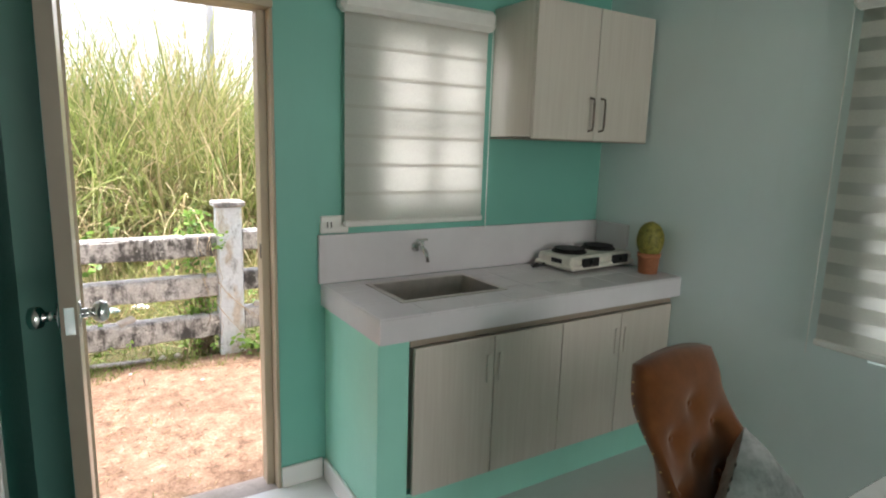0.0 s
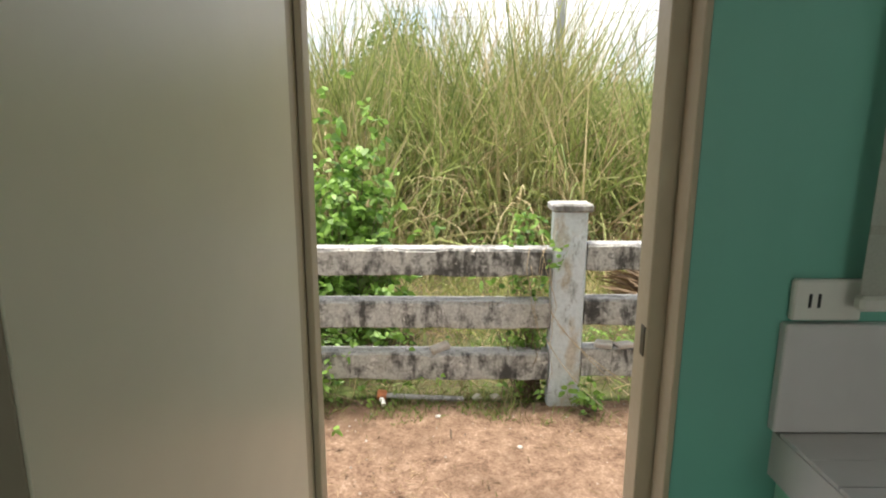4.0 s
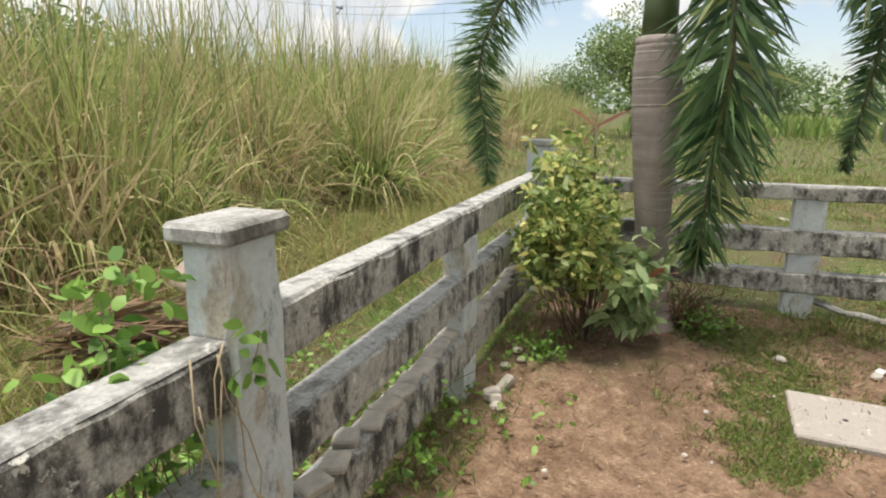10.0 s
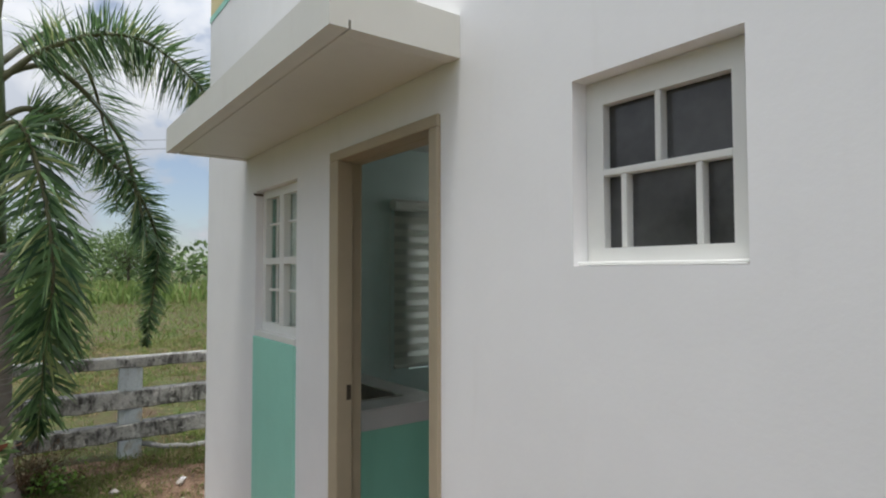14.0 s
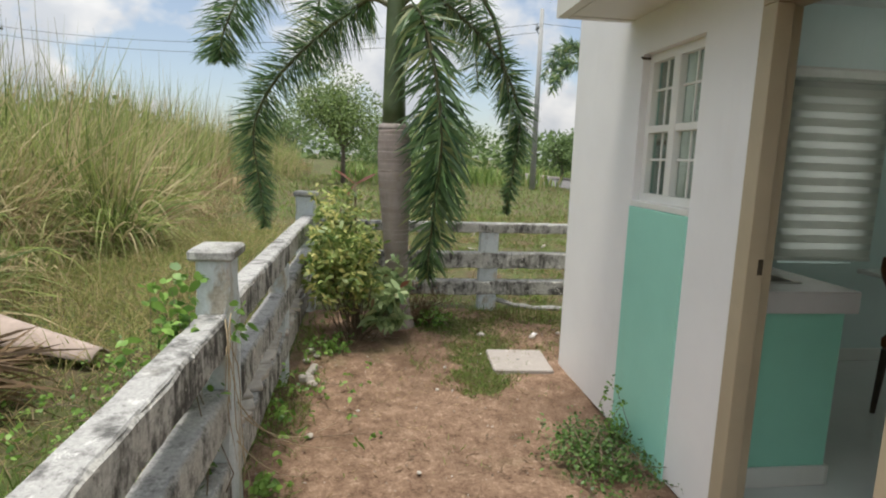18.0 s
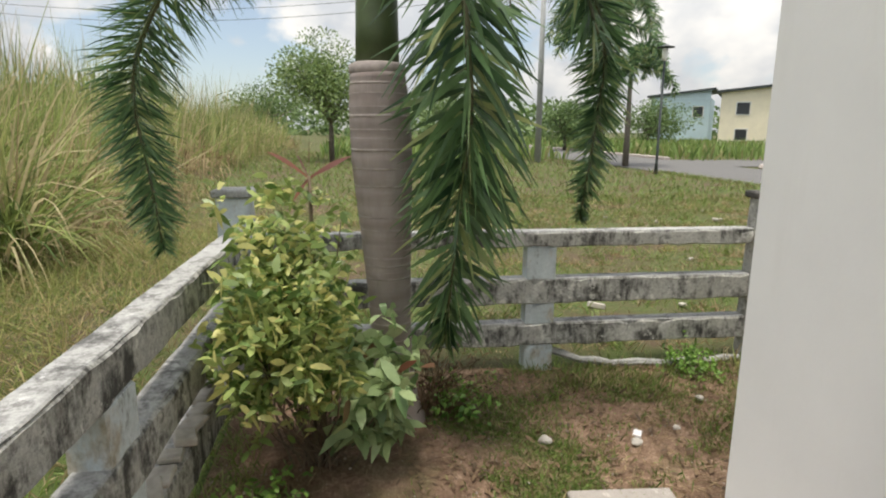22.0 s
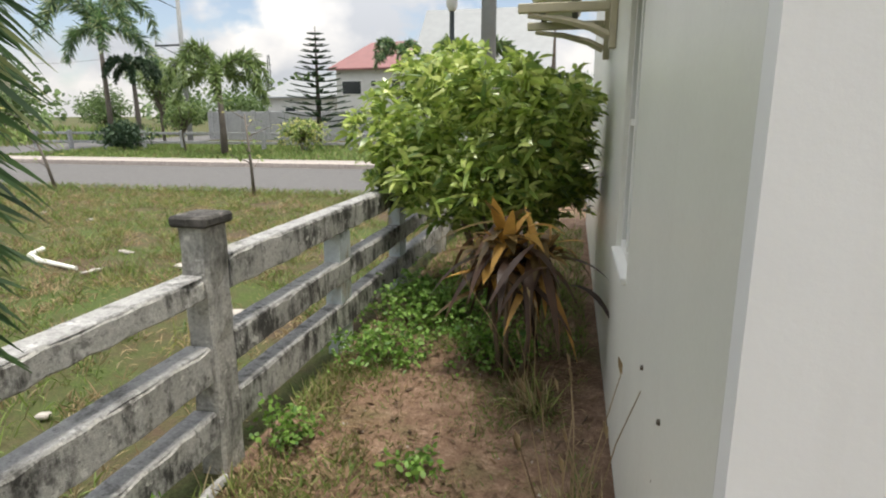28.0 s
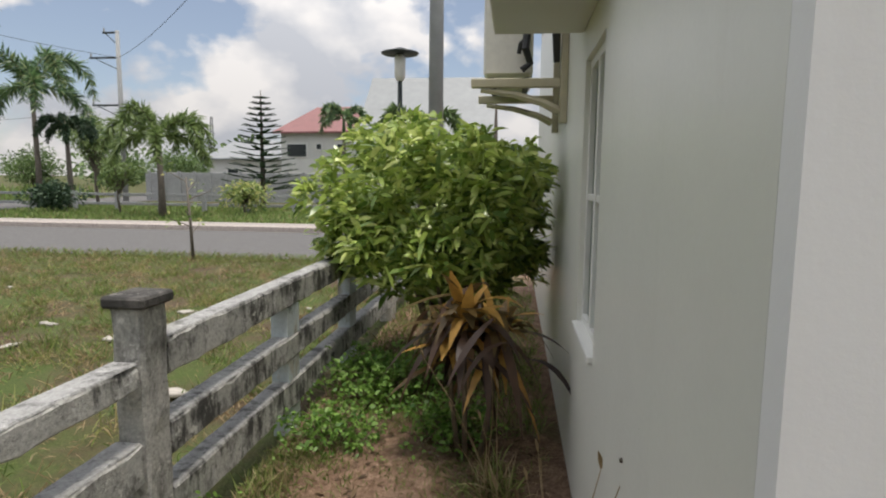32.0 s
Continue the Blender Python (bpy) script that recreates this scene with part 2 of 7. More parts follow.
M_PLASTIC = plain("white_plastic", (0.76, 0.75, 0.70), 0.35, 0, 0.04)
M_TENDRIL = plain("dry_vine_stem", (0.36, 0.29, 0.19), 0.8, 0, 0.2, 20)
M_AC = plain("cream_metal_casing", (0.68, 0.66, 0.60), 0.4, 0, 0.06)
M_TABLE = plain("white_tabletop", (0.75, 0.75, 0.74), 0.15, 0, 0.04)


def laminate_nodes(nt):
    n = noise_fac(nt, pos(nt, (38, 38, 1.2)), 2.2, 6, 0.65)
    c = ramp(nt, n, ((0.30, (0.56, 0.505, 0.43)), (0.70, (0.63, 0.58, 0.505))))
    return bsdf(nt, c, 0.38, bump=n, strength=0.06, dist=0.002)


M_LAM = mat("pale_wood_grain_laminate", laminate_nodes)
M_LAMEDGE = plain("brown_edge_and_shade", (0.32, 0.26, 0.20), 0.5)


def concrete_nodes(base, mold, low, high, k=0.9):
    def build(nt):
        p = pos(nt)
        a = noise_fac(nt, p, 3.2, 10, 0.72)
        b = noise_fac(nt, p, 13.0, 8, 0.75)
        fine = noise_fac(nt, p, 70, 5, 0.75)
        run = noise_fac(nt, pos(nt, (7, 7, 2.2)), 1.9, 8, 0.72)
        c = ramp(nt, mixc(nt, 0.45, b, fine), ((0.36, tuple(x * (1 - 0.5 * k) for x in base)), (0.50, base), (0.64, tuple(min(1, x * (1 + 0.5 * k)) for x in base))))
        m = ramp(nt, mixc(nt, 0.45, a, run), ((low, (0, 0, 0)), (high, (mold,) * 3)))
        m2 = ramp(nt, b, ((0.54, (0, 0, 0)), (0.62, (mold * 0.75,) * 3)))
        c = mixc(nt, m, c, (0.045, 0.044, 0.042))
        c = mixc(nt, m2, c, (0.035, 0.034, 0.033))
        chips = ramp(nt, noise_fac(nt, p, 11, 7, 0.75), ((0.60, (0, 0, 0)), (0.63, (0.75,) * 3)))
        c = mixc(nt, chips, c, tuple(min(0.8, x * 1.6) for x in base))
        moss = ramp(nt, noise_fac(nt, p, 2.3, 6, 0.7), ((0.58, (0, 0, 0)), (0.75, (0.35,) * 3)))
        c = mixc(nt, moss, c, (0.19, 0.18, 0.11))
        return bsdf(nt, c, 0.9, bump=mixc(nt, 0.5, fine, b), strength=0.9, dist=0.012, spec=0.25)
    return build


M_CONC = mat("weathered_concrete", concrete_nodes((0.45, 0.445, 0.42), 0.93, 0.478, 0.560))
# rail tops: bleached lichen grey, with light from above mixed into the colour
M_CONCTOP = mat("bleached_sky_lit_top", concrete_nodes((0.37, 0.37, 0.365), 0.82, 0.505, 0.60, 0.8))
def post_nodes(nt):
    """Flaking bluish whitewash over beige concrete, with dark stains."""
    p = pos(nt)
    fine = noise_fac(nt, p, 60, 6, 0.75)
    mid = noise_fac(nt, pos(nt, (1, 1, 0.6)), 9, 8, 0.7)
    bare = ramp(nt, mixc(nt, 0.5, mid, fine), ((0.35, (0.26, 0.24, 0.20)), (0.5, (0.44, 0.41, 0.35)), (0.65, (0.58, 0.55, 0.48))))
    wash = ramp(nt, fine, ((0.3, (0.47, 0.53, 0.56)), (0.7, (0.64, 0.70, 0.735))))
    c = mixc(nt, ramp(nt, noise_fac(nt, pos(nt, (1, 1, 0.45)), 6, 7, 0.65), ((0.37, (0, 0, 0)), (0.45, (0.92,) * 3))), bare, wash)
    stain = ramp(nt, noise_fac(nt, pos(nt, (2, 2, 0.8)), 4, 9, 0.75), ((0.56, (0, 0, 0)), (0.66, (0.75,) * 3)))
    c = mixc(nt, stain, c, (0.07, 0.068, 0.06))
    return bsdf(nt, c, 0.9, bump=mixc(nt, 0.5, fine, mid), strength=0.7, dist=0.008, spec=0.2)


M_POST = mat("flaking_whitewash", post_nodes)
M_SIDEPOST = mat("stained_concrete_post", concrete_nodes((0.47, 0.46, 0.43), 0.75, 0.49, 0.60))
M_CAP = mat("mossy_concrete_cap", concrete_nodes((0.38, 0.38, 0.37), 0.8, 0.50, 0.64))
M_DARKCAP = mat("blackened_concrete_cap", concrete_nodes((0.16, 0.15, 0.14), 0.9, 0.38, 0.55))
M_ROAD = mat("worn_concrete_road", concrete_nodes((0.135, 0.132, 0.13), 0.35, 0.48, 0.66, 0.6))
M_KERB = mat("pale_kerb", concrete_nodes((0.42, 0.37, 0.34), 0.2, 0.55, 0.8))
M_SLAB = mat("pale_slab_concrete", concrete_nodes((0.33, 0.30, 0.275), 0.25, 0.58, 0.8, 0.25))
M_GREYWALL = mat("grey_block_wall", concrete_nodes((0.33, 0.34, 0.35), 0.3, 0.5, 0.7))


def ground_nodes(nt):
    g = nt.nodes.new("ShaderNodeNewGeometry")
    sep = nt.nodes.new("ShaderNodeSeparateXYZ")
    nt.links.new(g.outputs["Position"], sep.inputs[0])
    p = pos(nt)
    a = noise_fac(nt, p, 1.1, 8, 0.65)
    b = noise_fac(nt, p, 9, 8, 0.78)
    f = noise_fac(nt, p, 60, 8, 0.8)
    soil = ramp(nt, mixc(nt, 0.5, b, f), ((0.38, (0.065, 0.040, 0.027)), (0.47, (0.185, 0.118, 0.080)), (0.54, (0.265, 0.178, 0.123)), (0.62, (0.41, 0.30, 0.225))))
    soil = mixc(nt, ramp(nt, noise_fac(nt, p, 1.6, 8, 0.72), ((0.50, (0, 0, 0)), (0.64, (0.55,) * 3))), soil, (0.11, 0.070, 0.046))
    straw = ramp(nt, f, ((0.38, (0.075, 0.055, 0.034)), (0.62, (0.23, 0.18, 0.11))))
    green = ramp(nt, f, ((0.36, (0.035, 0.055, 0.016)), (0.64, (0.12, 0.155, 0.05))))
    bare = mixc(nt, 0.6, soil, straw)
    lawn = mixc(nt, ramp(nt, noise_fac(nt, p, 0.7, 9, 0.75), ((0.42, (0, 0, 0)), (0.60, (1, 1, 1)))), green, mixc(nt, 0.6, bare, (0.05, 0.038, 0.026)))
    # the bare yard lies inside the fences
    inx = calc(nt, "MULTIPLY", calc(nt, "LESS_THAN", sep.outputs[0], 4.25), calc(nt, "LESS_THAN", sep.outputs[1], 4.42))
    edge = calc(nt, "SUBTRACT", 4.25, sep.outputs[0])
    tuft = ramp(nt, calc(nt, "ADD", a, calc(nt, "MULTIPLY", calc(nt, "MINIMUM", edge, 2.2), -0.04)), ((0.50, (0, 0, 0)), (0.62, (0.8,) * 3)))
    yard = mixc(nt, tuft, soil, mixc(nt, 0.5, green, straw))
    c = mixc(nt, inx, lawn, yard)
    return bsdf(nt, c, 0.95, bump=mixc(nt, 0.5, f, b), strength=0.9, dist=0.02, spec=0.15)


M_GROUND = mat("soil_and_lawn", ground_nodes)
M_REED = leafy("tall_grass_blades", (0.10, 0.16, 0.045), (0.40, 0.47, 0.155), 0.6, 0.42, (0.60, 0.50, 0.30), 0.74, 0.25, (0.46, 0.35, 0.20))
M_DEADREED = leafy("dead_reed_and_gap_shade", (0.06, 0.045, 0.028), (0.30, 0.215, 0.135), 0.8, 0.25, None, 0.9, 0.15)
M_SOFT = leafy("soft_pale_grass", (0.17, 0.20, 0.06), (0.37, 0.38, 0.14), 0.7, 0.4, (0.48, 0.38, 0.20), 0.7, 0.2)
M_STRAW = leafy("dry_grass_blades", (0.17, 0.115, 0.06), (0.52, 0.40, 0.24), 0.7, 0.35, None, 0.9, 0.2)
M_PLUME = leafy("grass_plumes", (0.16, 0.17, 0.07), (0.36, 0.33, 0.17), 0.8, 0.4)
M_LAWN = leafy("lawn_blades", (0.075, 0.13, 0.025), (0.26, 0.36, 0.085), 0.6, 0.35, (0.30, 0.235, 0.125), 0.64)
M_VERGE = leafy("verge_blades", (0.10, 0.17, 0.04), (0.26, 0.36, 0.10), 0.6, 0.35, (0.34, 0.32, 0.14), 0.85)
M_WEED = leafy("weed_leaves", (0.07, 0.17, 0.03), (0.27, 0.46, 0.095), 0.5, 0.38)
M_WEEDDARK = leafy("dark_weed_leaves", (0.035, 0.085, 0.02), (0.13, 0.24, 0.055), 0.5, 0.3)
M_FROND = leafy("palm_leaflets", (0.022, 0.062, 0.030), (0.185, 0.315, 0.125), 0.36, 0.40, (0.46, 0.52, 0.22), 0.86, 0.8)
M_RACHIS = plain("palm_leaf_rib", (0.10, 0.10, 0.045), 0.5, 0, 0.3, 14)
M_CROTON = leafy("variegated_leaves", (0.085, 0.165, 0.035), (0.44, 0.53, 0.18), 0.40, 0.40, (0.78, 0.74, 0.30), 0.74)
M_PALELEAF = leafy("pale_green_leaves", (0.12, 0.21, 0.07), (0.47, 0.58, 0.29), 0.42, 0.32, (0.24, 0.06, 0.05), 0.96)
M_BUSH = leafy("glossy_bush_leaves", (0.10, 0.19, 0.035), (0.44, 0.56, 0.13), 0.30, 0.36, (0.66, 0.74, 0.24), 0.74, 0.6)
M_CORDY = leafy("bronze_cordyline_leaves", (0.035, 0.022, 0.018), (0.11, 0.06, 0.035), 0.45, 0.25, (0.48, 0.25, 0.06), 0.80)
M_CORDYTOP = leafy("orange_cordyline_leaves", (0.07, 0.05, 0.02), (0.24, 0.15, 0.05), 0.45, 0.28, (0.60, 0.34, 0.08), 0.62)
M_REDLEAF = leafy("red_cordyline_leaves", (0.14, 0.035, 0.03), (0.25, 0.10, 0.065), 0.4, 0.3, (0.40, 0.22, 0.07), 0.7)
M_DEAD = leafy("dead_leaves", (0.07, 0.045, 0.025), (0.20, 0.13, 0.07), 0.8, 0.15)
M_TREE = leafy("far_tree_leaves", (0.06, 0.11, 0.04), (0.19, 0.28, 0.095), 0.6, 0.3)
M_PALMTREE = leafy("yellow_green_palm_leaves", (0.07, 0.13, 0.04), (0.26, 0.35, 0.12), 0.45, 0.3)
M_PINE = leafy("pine_needles", (0.02, 0.05, 0.03), (0.06, 0.11, 0.05), 0.6, 0.2)
M_TWIG = plain("twigs", (0.16, 0.12, 0.08), 0.85, 0, 0.3, 20, 0.4)
M_BARK = plain("grey_bark", (0.14, 0.12, 0.10), 0.9, 0, 0.3, 14, 0.6)


def trunk_nodes(nt):
    p = pos(nt)
    a = noise_fac(nt, pos(nt, (1, 1, 0.25)), 7, 6, 0.65)
    w = node(nt, "ShaderNodeTexNoise", Scale=1.0, Detail=3)
    nt.links.new(pos(nt, (2.5, 2.5, 20)), w.inputs["Vector"])
    c = ramp(nt, a, ((0.3, (0.25, 0.21, 0.195)), (0.6, (0.36, 0.31, 0.29)), (0.8, (0.45, 0.40, 0.38))))
    c = mixc(nt, ramp(nt, w.outputs["Fac"], ((0.45, (0, 0, 0)), (0.7, (0.40,) * 3))), c, (0.20, 0.15, 0.135))
    v = noise_fac(nt, pos(nt, (60, 60, 3)), 1.0, 5)
    return bsdf(nt, c, 0.85, bump=mixc(nt, 0.5, v, w.outputs["Fac"]), strength=0.5, dist=0.01, spec=0.2)


M_TRUNK = mat("ringed_palm_trunk", trunk_nodes)
M_RINGSCAR = plain("pale_ring_scar", (0.37, 0.32, 0.30), 0.85, 0, 0.25, 20, 0.4)
M_SHAFT = plain("green_crown_shaft", (0.085, 0.12, 0.05), 0.5, 0, 0.35, 5, 0.2)
M_REDROOF = plain("red_metal_roof", (0.235, 0.105, 0.10), 0.55, 0, 0.1, 2)
M_GREYROOF = plain("grey_metal_roof", (0.25, 0.265, 0.27), 0.6, 0.0, 0.08, 2)
M_FARWHITE = paint("far_white_wall", (0.70, 0.69, 0.66), 0.6, 0.04)
M_FARCREAM = paint("far_cream_wall", (0.86, 0.78, 0.60), 0.6, 0.04)
M_FARBLUE = paint("far_blue_wall", (0.52, 0.66, 0.72), 0.6, 0.04)
M_POLE = plain("grey_pole_concrete", (0.30, 0.31, 0.31), 0.8, 0, 0.1, 4)
M_IRON = plain("dark_iron", (0.05, 0.06, 0.06), 0.5, 0.4)
M_WIRE = plain("black_wire", (0.03, 0.03, 0.03), 0.6)
M_BEIGEWOOD = plain("beige_painted_bracket", (0.50, 0.45, 0.32), 0.5, 0, 0.1, 10)
M_CARD = plain("pinkish_cardboard", (0.33, 0.265, 0.23), 0.85, 0, 0.15, 12)
M_BLUEBAG = plain("blue_and_white_plastic", (0.25, 0.42, 0.62), 0.4, 0, 0.3, 8)
M_ORANGE = plain("orange_scrap", (0.60, 0.20, 0.12), 0.6, 0, 0.3, 9)
M_STONE = plain("rubble", (0.40, 0.37, 0.33), 0.9, 0, 0.25, 14, 0.6)
M_CRUMB = leafy("stone_crumbs", (0.16, 0.11, 0.08), (0.42, 0.36, 0.30), 0.9, 0.0, (0.62, 0.60, 0.56), 0.85)
M_WINDARK = plain("dark_window", (0.04, 0.045, 0.05), 0.15)


def glass_nodes(nt):
    b = nt.nodes.new("ShaderNodeBsdfTransparent")
    b.inputs["Color"].default_value = (0.74, 0.80, 0.77, 1)
    g = node(nt, "ShaderNodeBsdfGlossy", Roughness=0.04)
    f = node(nt, "ShaderNodeLayerWeight", Blend=0.5)
    m = nt.nodes.new("ShaderNodeMixShader")
    nt.links.new(calc(nt, "MULTIPLY_ADD", calc(nt, "POWER", f.outputs["Facing"], 4.0), 0.5), m.inputs[0])
    nt.links.new(b.outputs[0], m.inputs[1])
    nt.links.new(g.outputs[0], m.inputs[2])
    return m.outputs[0]


M_GLASS = mat("window_glass", glass_nodes)
M_DUSTYGLASS = plain("dusty_dark_glass", (0.06, 0.06, 0.06), 0.2, 0, 0.5, 6, 0.05)


def blind_nodes(color, trans):
    def build(nt):
        n = noise_fac(nt, pos(nt, (1, 1, 1)), 220, 2)
        c = ramp(nt, n, ((0.3, tuple(x * 0.9 for x in color)), (0.7, color)))
        b = bsdf(nt, c, 0.9, bump=n, strength=0.2, dist=0.001)
        t = nt.nodes.new("ShaderNodeBsdfTranslucent")
        nt.links.new(c, t.inputs["Color"])
        m = nt.nodes.new("ShaderNodeMixShader")
        m.inputs[0].default_value = trans
        nt.links.new(b, m.inputs[1])
        nt.links.new(t.outputs[0], m.inputs[2])
        return m.outputs[0]
    return build


M_BLIND = mat("off_white_blind_fabric", blind_nodes((0.80, 0.79, 0.74), 0.60))

M_BLINDFOLD = mat("doubled_blind_fabric", blind_nodes((0.74, 0.72, 0.66), 0.5))


def sheer_nodes(nt):
    t = nt.nodes.new("ShaderNodeBsdfTransparent")
    d = nt.nodes.new("ShaderNodeBsdfTranslucent")
    d.inputs["Color"].default_value = (0.75, 0.74, 0.70, 1)
    m = nt.nodes.new("ShaderNodeMixShader")
    m.inputs[0].default_value = 0.84
    nt.links.new(t.outputs[0], m.inputs[1])
    nt.links.new(d.outputs[0], m.inputs[2])
    return m.outputs[0]


M_SHEER = mat("sheer_blind_fabric", sheer_nodes)


def bulb_nodes(nt):
    e = node(nt, "ShaderNodeEmission", Strength=40.0)
    e.inputs["Color"].default_value = (1.0, 0.97, 0.92, 1)
    return e.outputs[0]


M_BULB = mat("lit_bulb", bulb_nodes)


# ---- mesh helpers ----
class Acc:
    """Gathers the vertices and faces of one mesh."""

    def __init__(self):
        self.v, self.f = [], []

    def box(self, x0, x1, y0, y1, z0, z1, c=0.004, m=None):
        c = min(c, (x1 - x0) * 0.3, (y1 - y0) * 0.3, (z1 - z0) * 0.3)
        n = len(self.v)
        key = {}
        pts = []
        for sx in (0, 1):
            for sy in (0, 1):
                for sz in (0, 1):
                    p = [(x0, x1)[sx], (y0, y1)[sy], (z0, z1)[sz]]
                    s = [(1, -1)[sx], (1, -1)[sy], (1, -1)[sz]]
                    for ax in range(3):
                        q = [p[i] + (0 if i == ax else s[i] * c) for i in range(3)]
                        key[(sx, sy, sz, ax)] = n + len(pts)
                        pts.append(tuple(q))
        if m is not None:
            pts = [tuple(m @ Vector(q)) for q in pts]
        self.v += pts
        for ax in range(3):
            a, b = [(1, 2), (2, 0), (0, 1)][ax]
            for s in (0, 1):
                ring = []
                for u, w in ((0, 0), (1, 0), (1, 1), (0, 1)):
                    k = [0, 0, 0]
                    k[ax], k[a], k[b] = s, u, w
                    ring.append(key[(*k, ax)])
                self.f.append(tuple(ring if s else ring[::-1]))
        for ax in range(3):
            a, b = [(1, 2), (2, 0), (0, 1)][ax]
            for u in (0, 1):
                for w in (0, 1):
                    k0, k1 = [0, 0, 0], [0, 0, 0]
                    k0[a], k0[b], k1[a], k1[b] = u, w, u, w
                    k0[ax], k1[ax] = 0, 1
                    q = (key[(*k0, a)], key[(*k1, a)], key[(*k1, b)], key[(*k0, b)])
                    self.f.append(q if u == w else q[::-1])
        for sx in (0, 1):
            for sy in (0, 1):
                for sz in (0, 1):
                    t = tuple(key[(sx, sy, sz, ax)] for ax in range(3))
                    self.f.append(t if (sx + sy + sz) % 2 == 1 else t[::-1])
        return self

    def tube(self, path, radii, n=10, cap=True):
        base = len(self.v)
        path = [Vector(p) for p in path]
        if isinstance(radii, (int, float)):
            radii = [radii] * len(path)
        for i, (p, r) in enumerate(zip(path, [float(q) for q in radii])):
            d = (path[min(i + 1, len(path) - 1)] - path[max(i - 1, 0)]).normalized()
            ref = Vector((0, 0, 1)) if abs(d.z) < 0.9 else Vector((1, 0, 0))
            u = d.cross(ref).normalized()
            w = u.cross(d).normalized()
            for k in range(n):
                a = 2 * math.pi * k / n
                self.v.append(tuple(p + r * (math.cos(a) * u + math.sin(a) * w)))
        for i in range(len(path) - 1):
            for k in range(n):
                a, b = base + i * n + k, base + i * n + (k + 1) % n
                self.f.append((a, a + n, b + n, b))
        if cap:
            self.f.append(tuple(base + k for k in range(n)))
            e = base + (len(path) - 1) * n
            self.f.append(tuple(e + k for k in range(n))[::-1])
        return self

    def lathe(self, x, y, prof, n=20):
        return self.tube([(x, y, z) for r, z in prof], [r for r, z in prof], n)

    def quad(self, *p):
        b = len(self.v)
        self.v += [tuple(q) for q in p]
        self.f.append(tuple(range(b, b + len(p))))
        return self

    def mesh(self, name, smooth=False):
        me = bpy.data.meshes.new(name)
        me.from_pydata(self.v, [], self.f)
        me.validate()
        bm = bmesh.new()
        bm.from_mesh(me)
        bmesh.ops.recalc_face_normals(bm, faces=bm.faces)
        bm.to_mesh(me)
        bm.free()
        if smooth:
            me.polygons.foreach_set("use_smooth", [True] * len(me.polygons))
        me.update()
        return me


def box(*a, **k):
    return Acc().box(*a, **k)


def tube(*a, **k):
    return Acc().tube(*a, **k)


def part(name, shape, material, parent=None, label="", smooth=False):
    me = shape if isinstance(shape, bpy.types.Mesh) else shape.mesh(name, smooth)
    if not me.materials:
        me.materials.append(material)
    ob = new(name, me)
    if parent is not None:
        ob.parent = parent
        ob.matrix_parent_inverse = parent.matrix_world.inverted()
    if label:
        ob["label"] = label
    return ob


def thing(name, x, y, z, label, category, group="", kind=""):
    e = new(name)
    e.empty_display_size = 0.1
    e.matrix_world = pose(x, y, z)
    return tagged(e, label, category, group, kind)


def structure(name, shape, material, label, category):
    return tagged(part(name, shape, material), label, category, "", "structure")


def np_mesh(name, verts, faces, material, smooth=True):
    """A mesh from arrays: verts (n, 3), faces (m, 4)."""
    me = bpy.data.meshes.new(name)
    me.vertices.add(len(verts))
    me.vertices.foreach_set("co", np.asarray(verts, np.float32).ravel())
    m, k = faces.shape
    me.loops.add(m * k)
    me.loops.foreach_set("vertex_index", faces.astype(np.int32).ravel())
    me.polygons.add(m)
    me.polygons.foreach_set("loop_start", np.arange(0, m * k, k, dtype=np.int32))
    me.polygons.foreach_set("loop_total", np.full(m, k, np.int32))
    me.polygons.foreach_set("use_smooth", np.full(m, smooth))
    me.update(calc_edges=True)
    me.materials.append(material)
    return me


def unit(a):
    return a / np.maximum(np.linalg.norm(a, axis=1, keepdims=True), 1e-9)


def strips(base, way, length, width, droop, segs=3, wide_at=0.35, side=None, fold=0.0, tip=0.08):
    """Blades or leaves: curved tapering strips. All arrays; droop bends them down by that share of their length."""
    n = len(base)
    base, way = np.asarray(base, float), unit(np.asarray(way, float))
    length, width, droop = (np.broadcast_to(np.asarray(q, float), (n,)) for q in (length, width, droop))
    if side is None:
        r = np.random.normal(size=(n, 3))
        side = unit(np.cross(way, r))
    s = np.linspace(0, 1, segs + 1)
    prof = np.where(s < wide_at, 0.35 + 0.65 * s / wide_at, np.maximum(tip, 1 - (np.maximum(s - wide_at, 0) / (1 - wide_at)) ** 1.6))
    vs = np.zeros((n, segs + 1, 2, 3))
    for i, q in enumerate(s):
        c = base + way * (length * q * (1 - 0.25 * np.abs(droop) * q))[:, None]
        c[:, 2] -= droop * length * q ** 2
        h = side * (width * prof[i] * 0.5)[:, None]
        vs[:, i, 0], vs[:, i, 1] = c - h, c + h
    idx = np.arange(n * (segs + 1) * 2).reshape(n, segs + 1, 2)
    f = np.stack([idx[:, :-1, 0], idx[:, :-1, 1], idx[:, 1:, 1], idx[:, 1:, 0]], axis=-1).reshape(-1, 4)
    return vs.reshape(-1, 3), f


def merged(chunks):
    vs, fs, o = [], [], 0
    for v, f in chunks:
        vs.append(v)
        fs.append(f + o)
        o += len(v)
    return np.concatenate(vs), np.concatenate(fs)


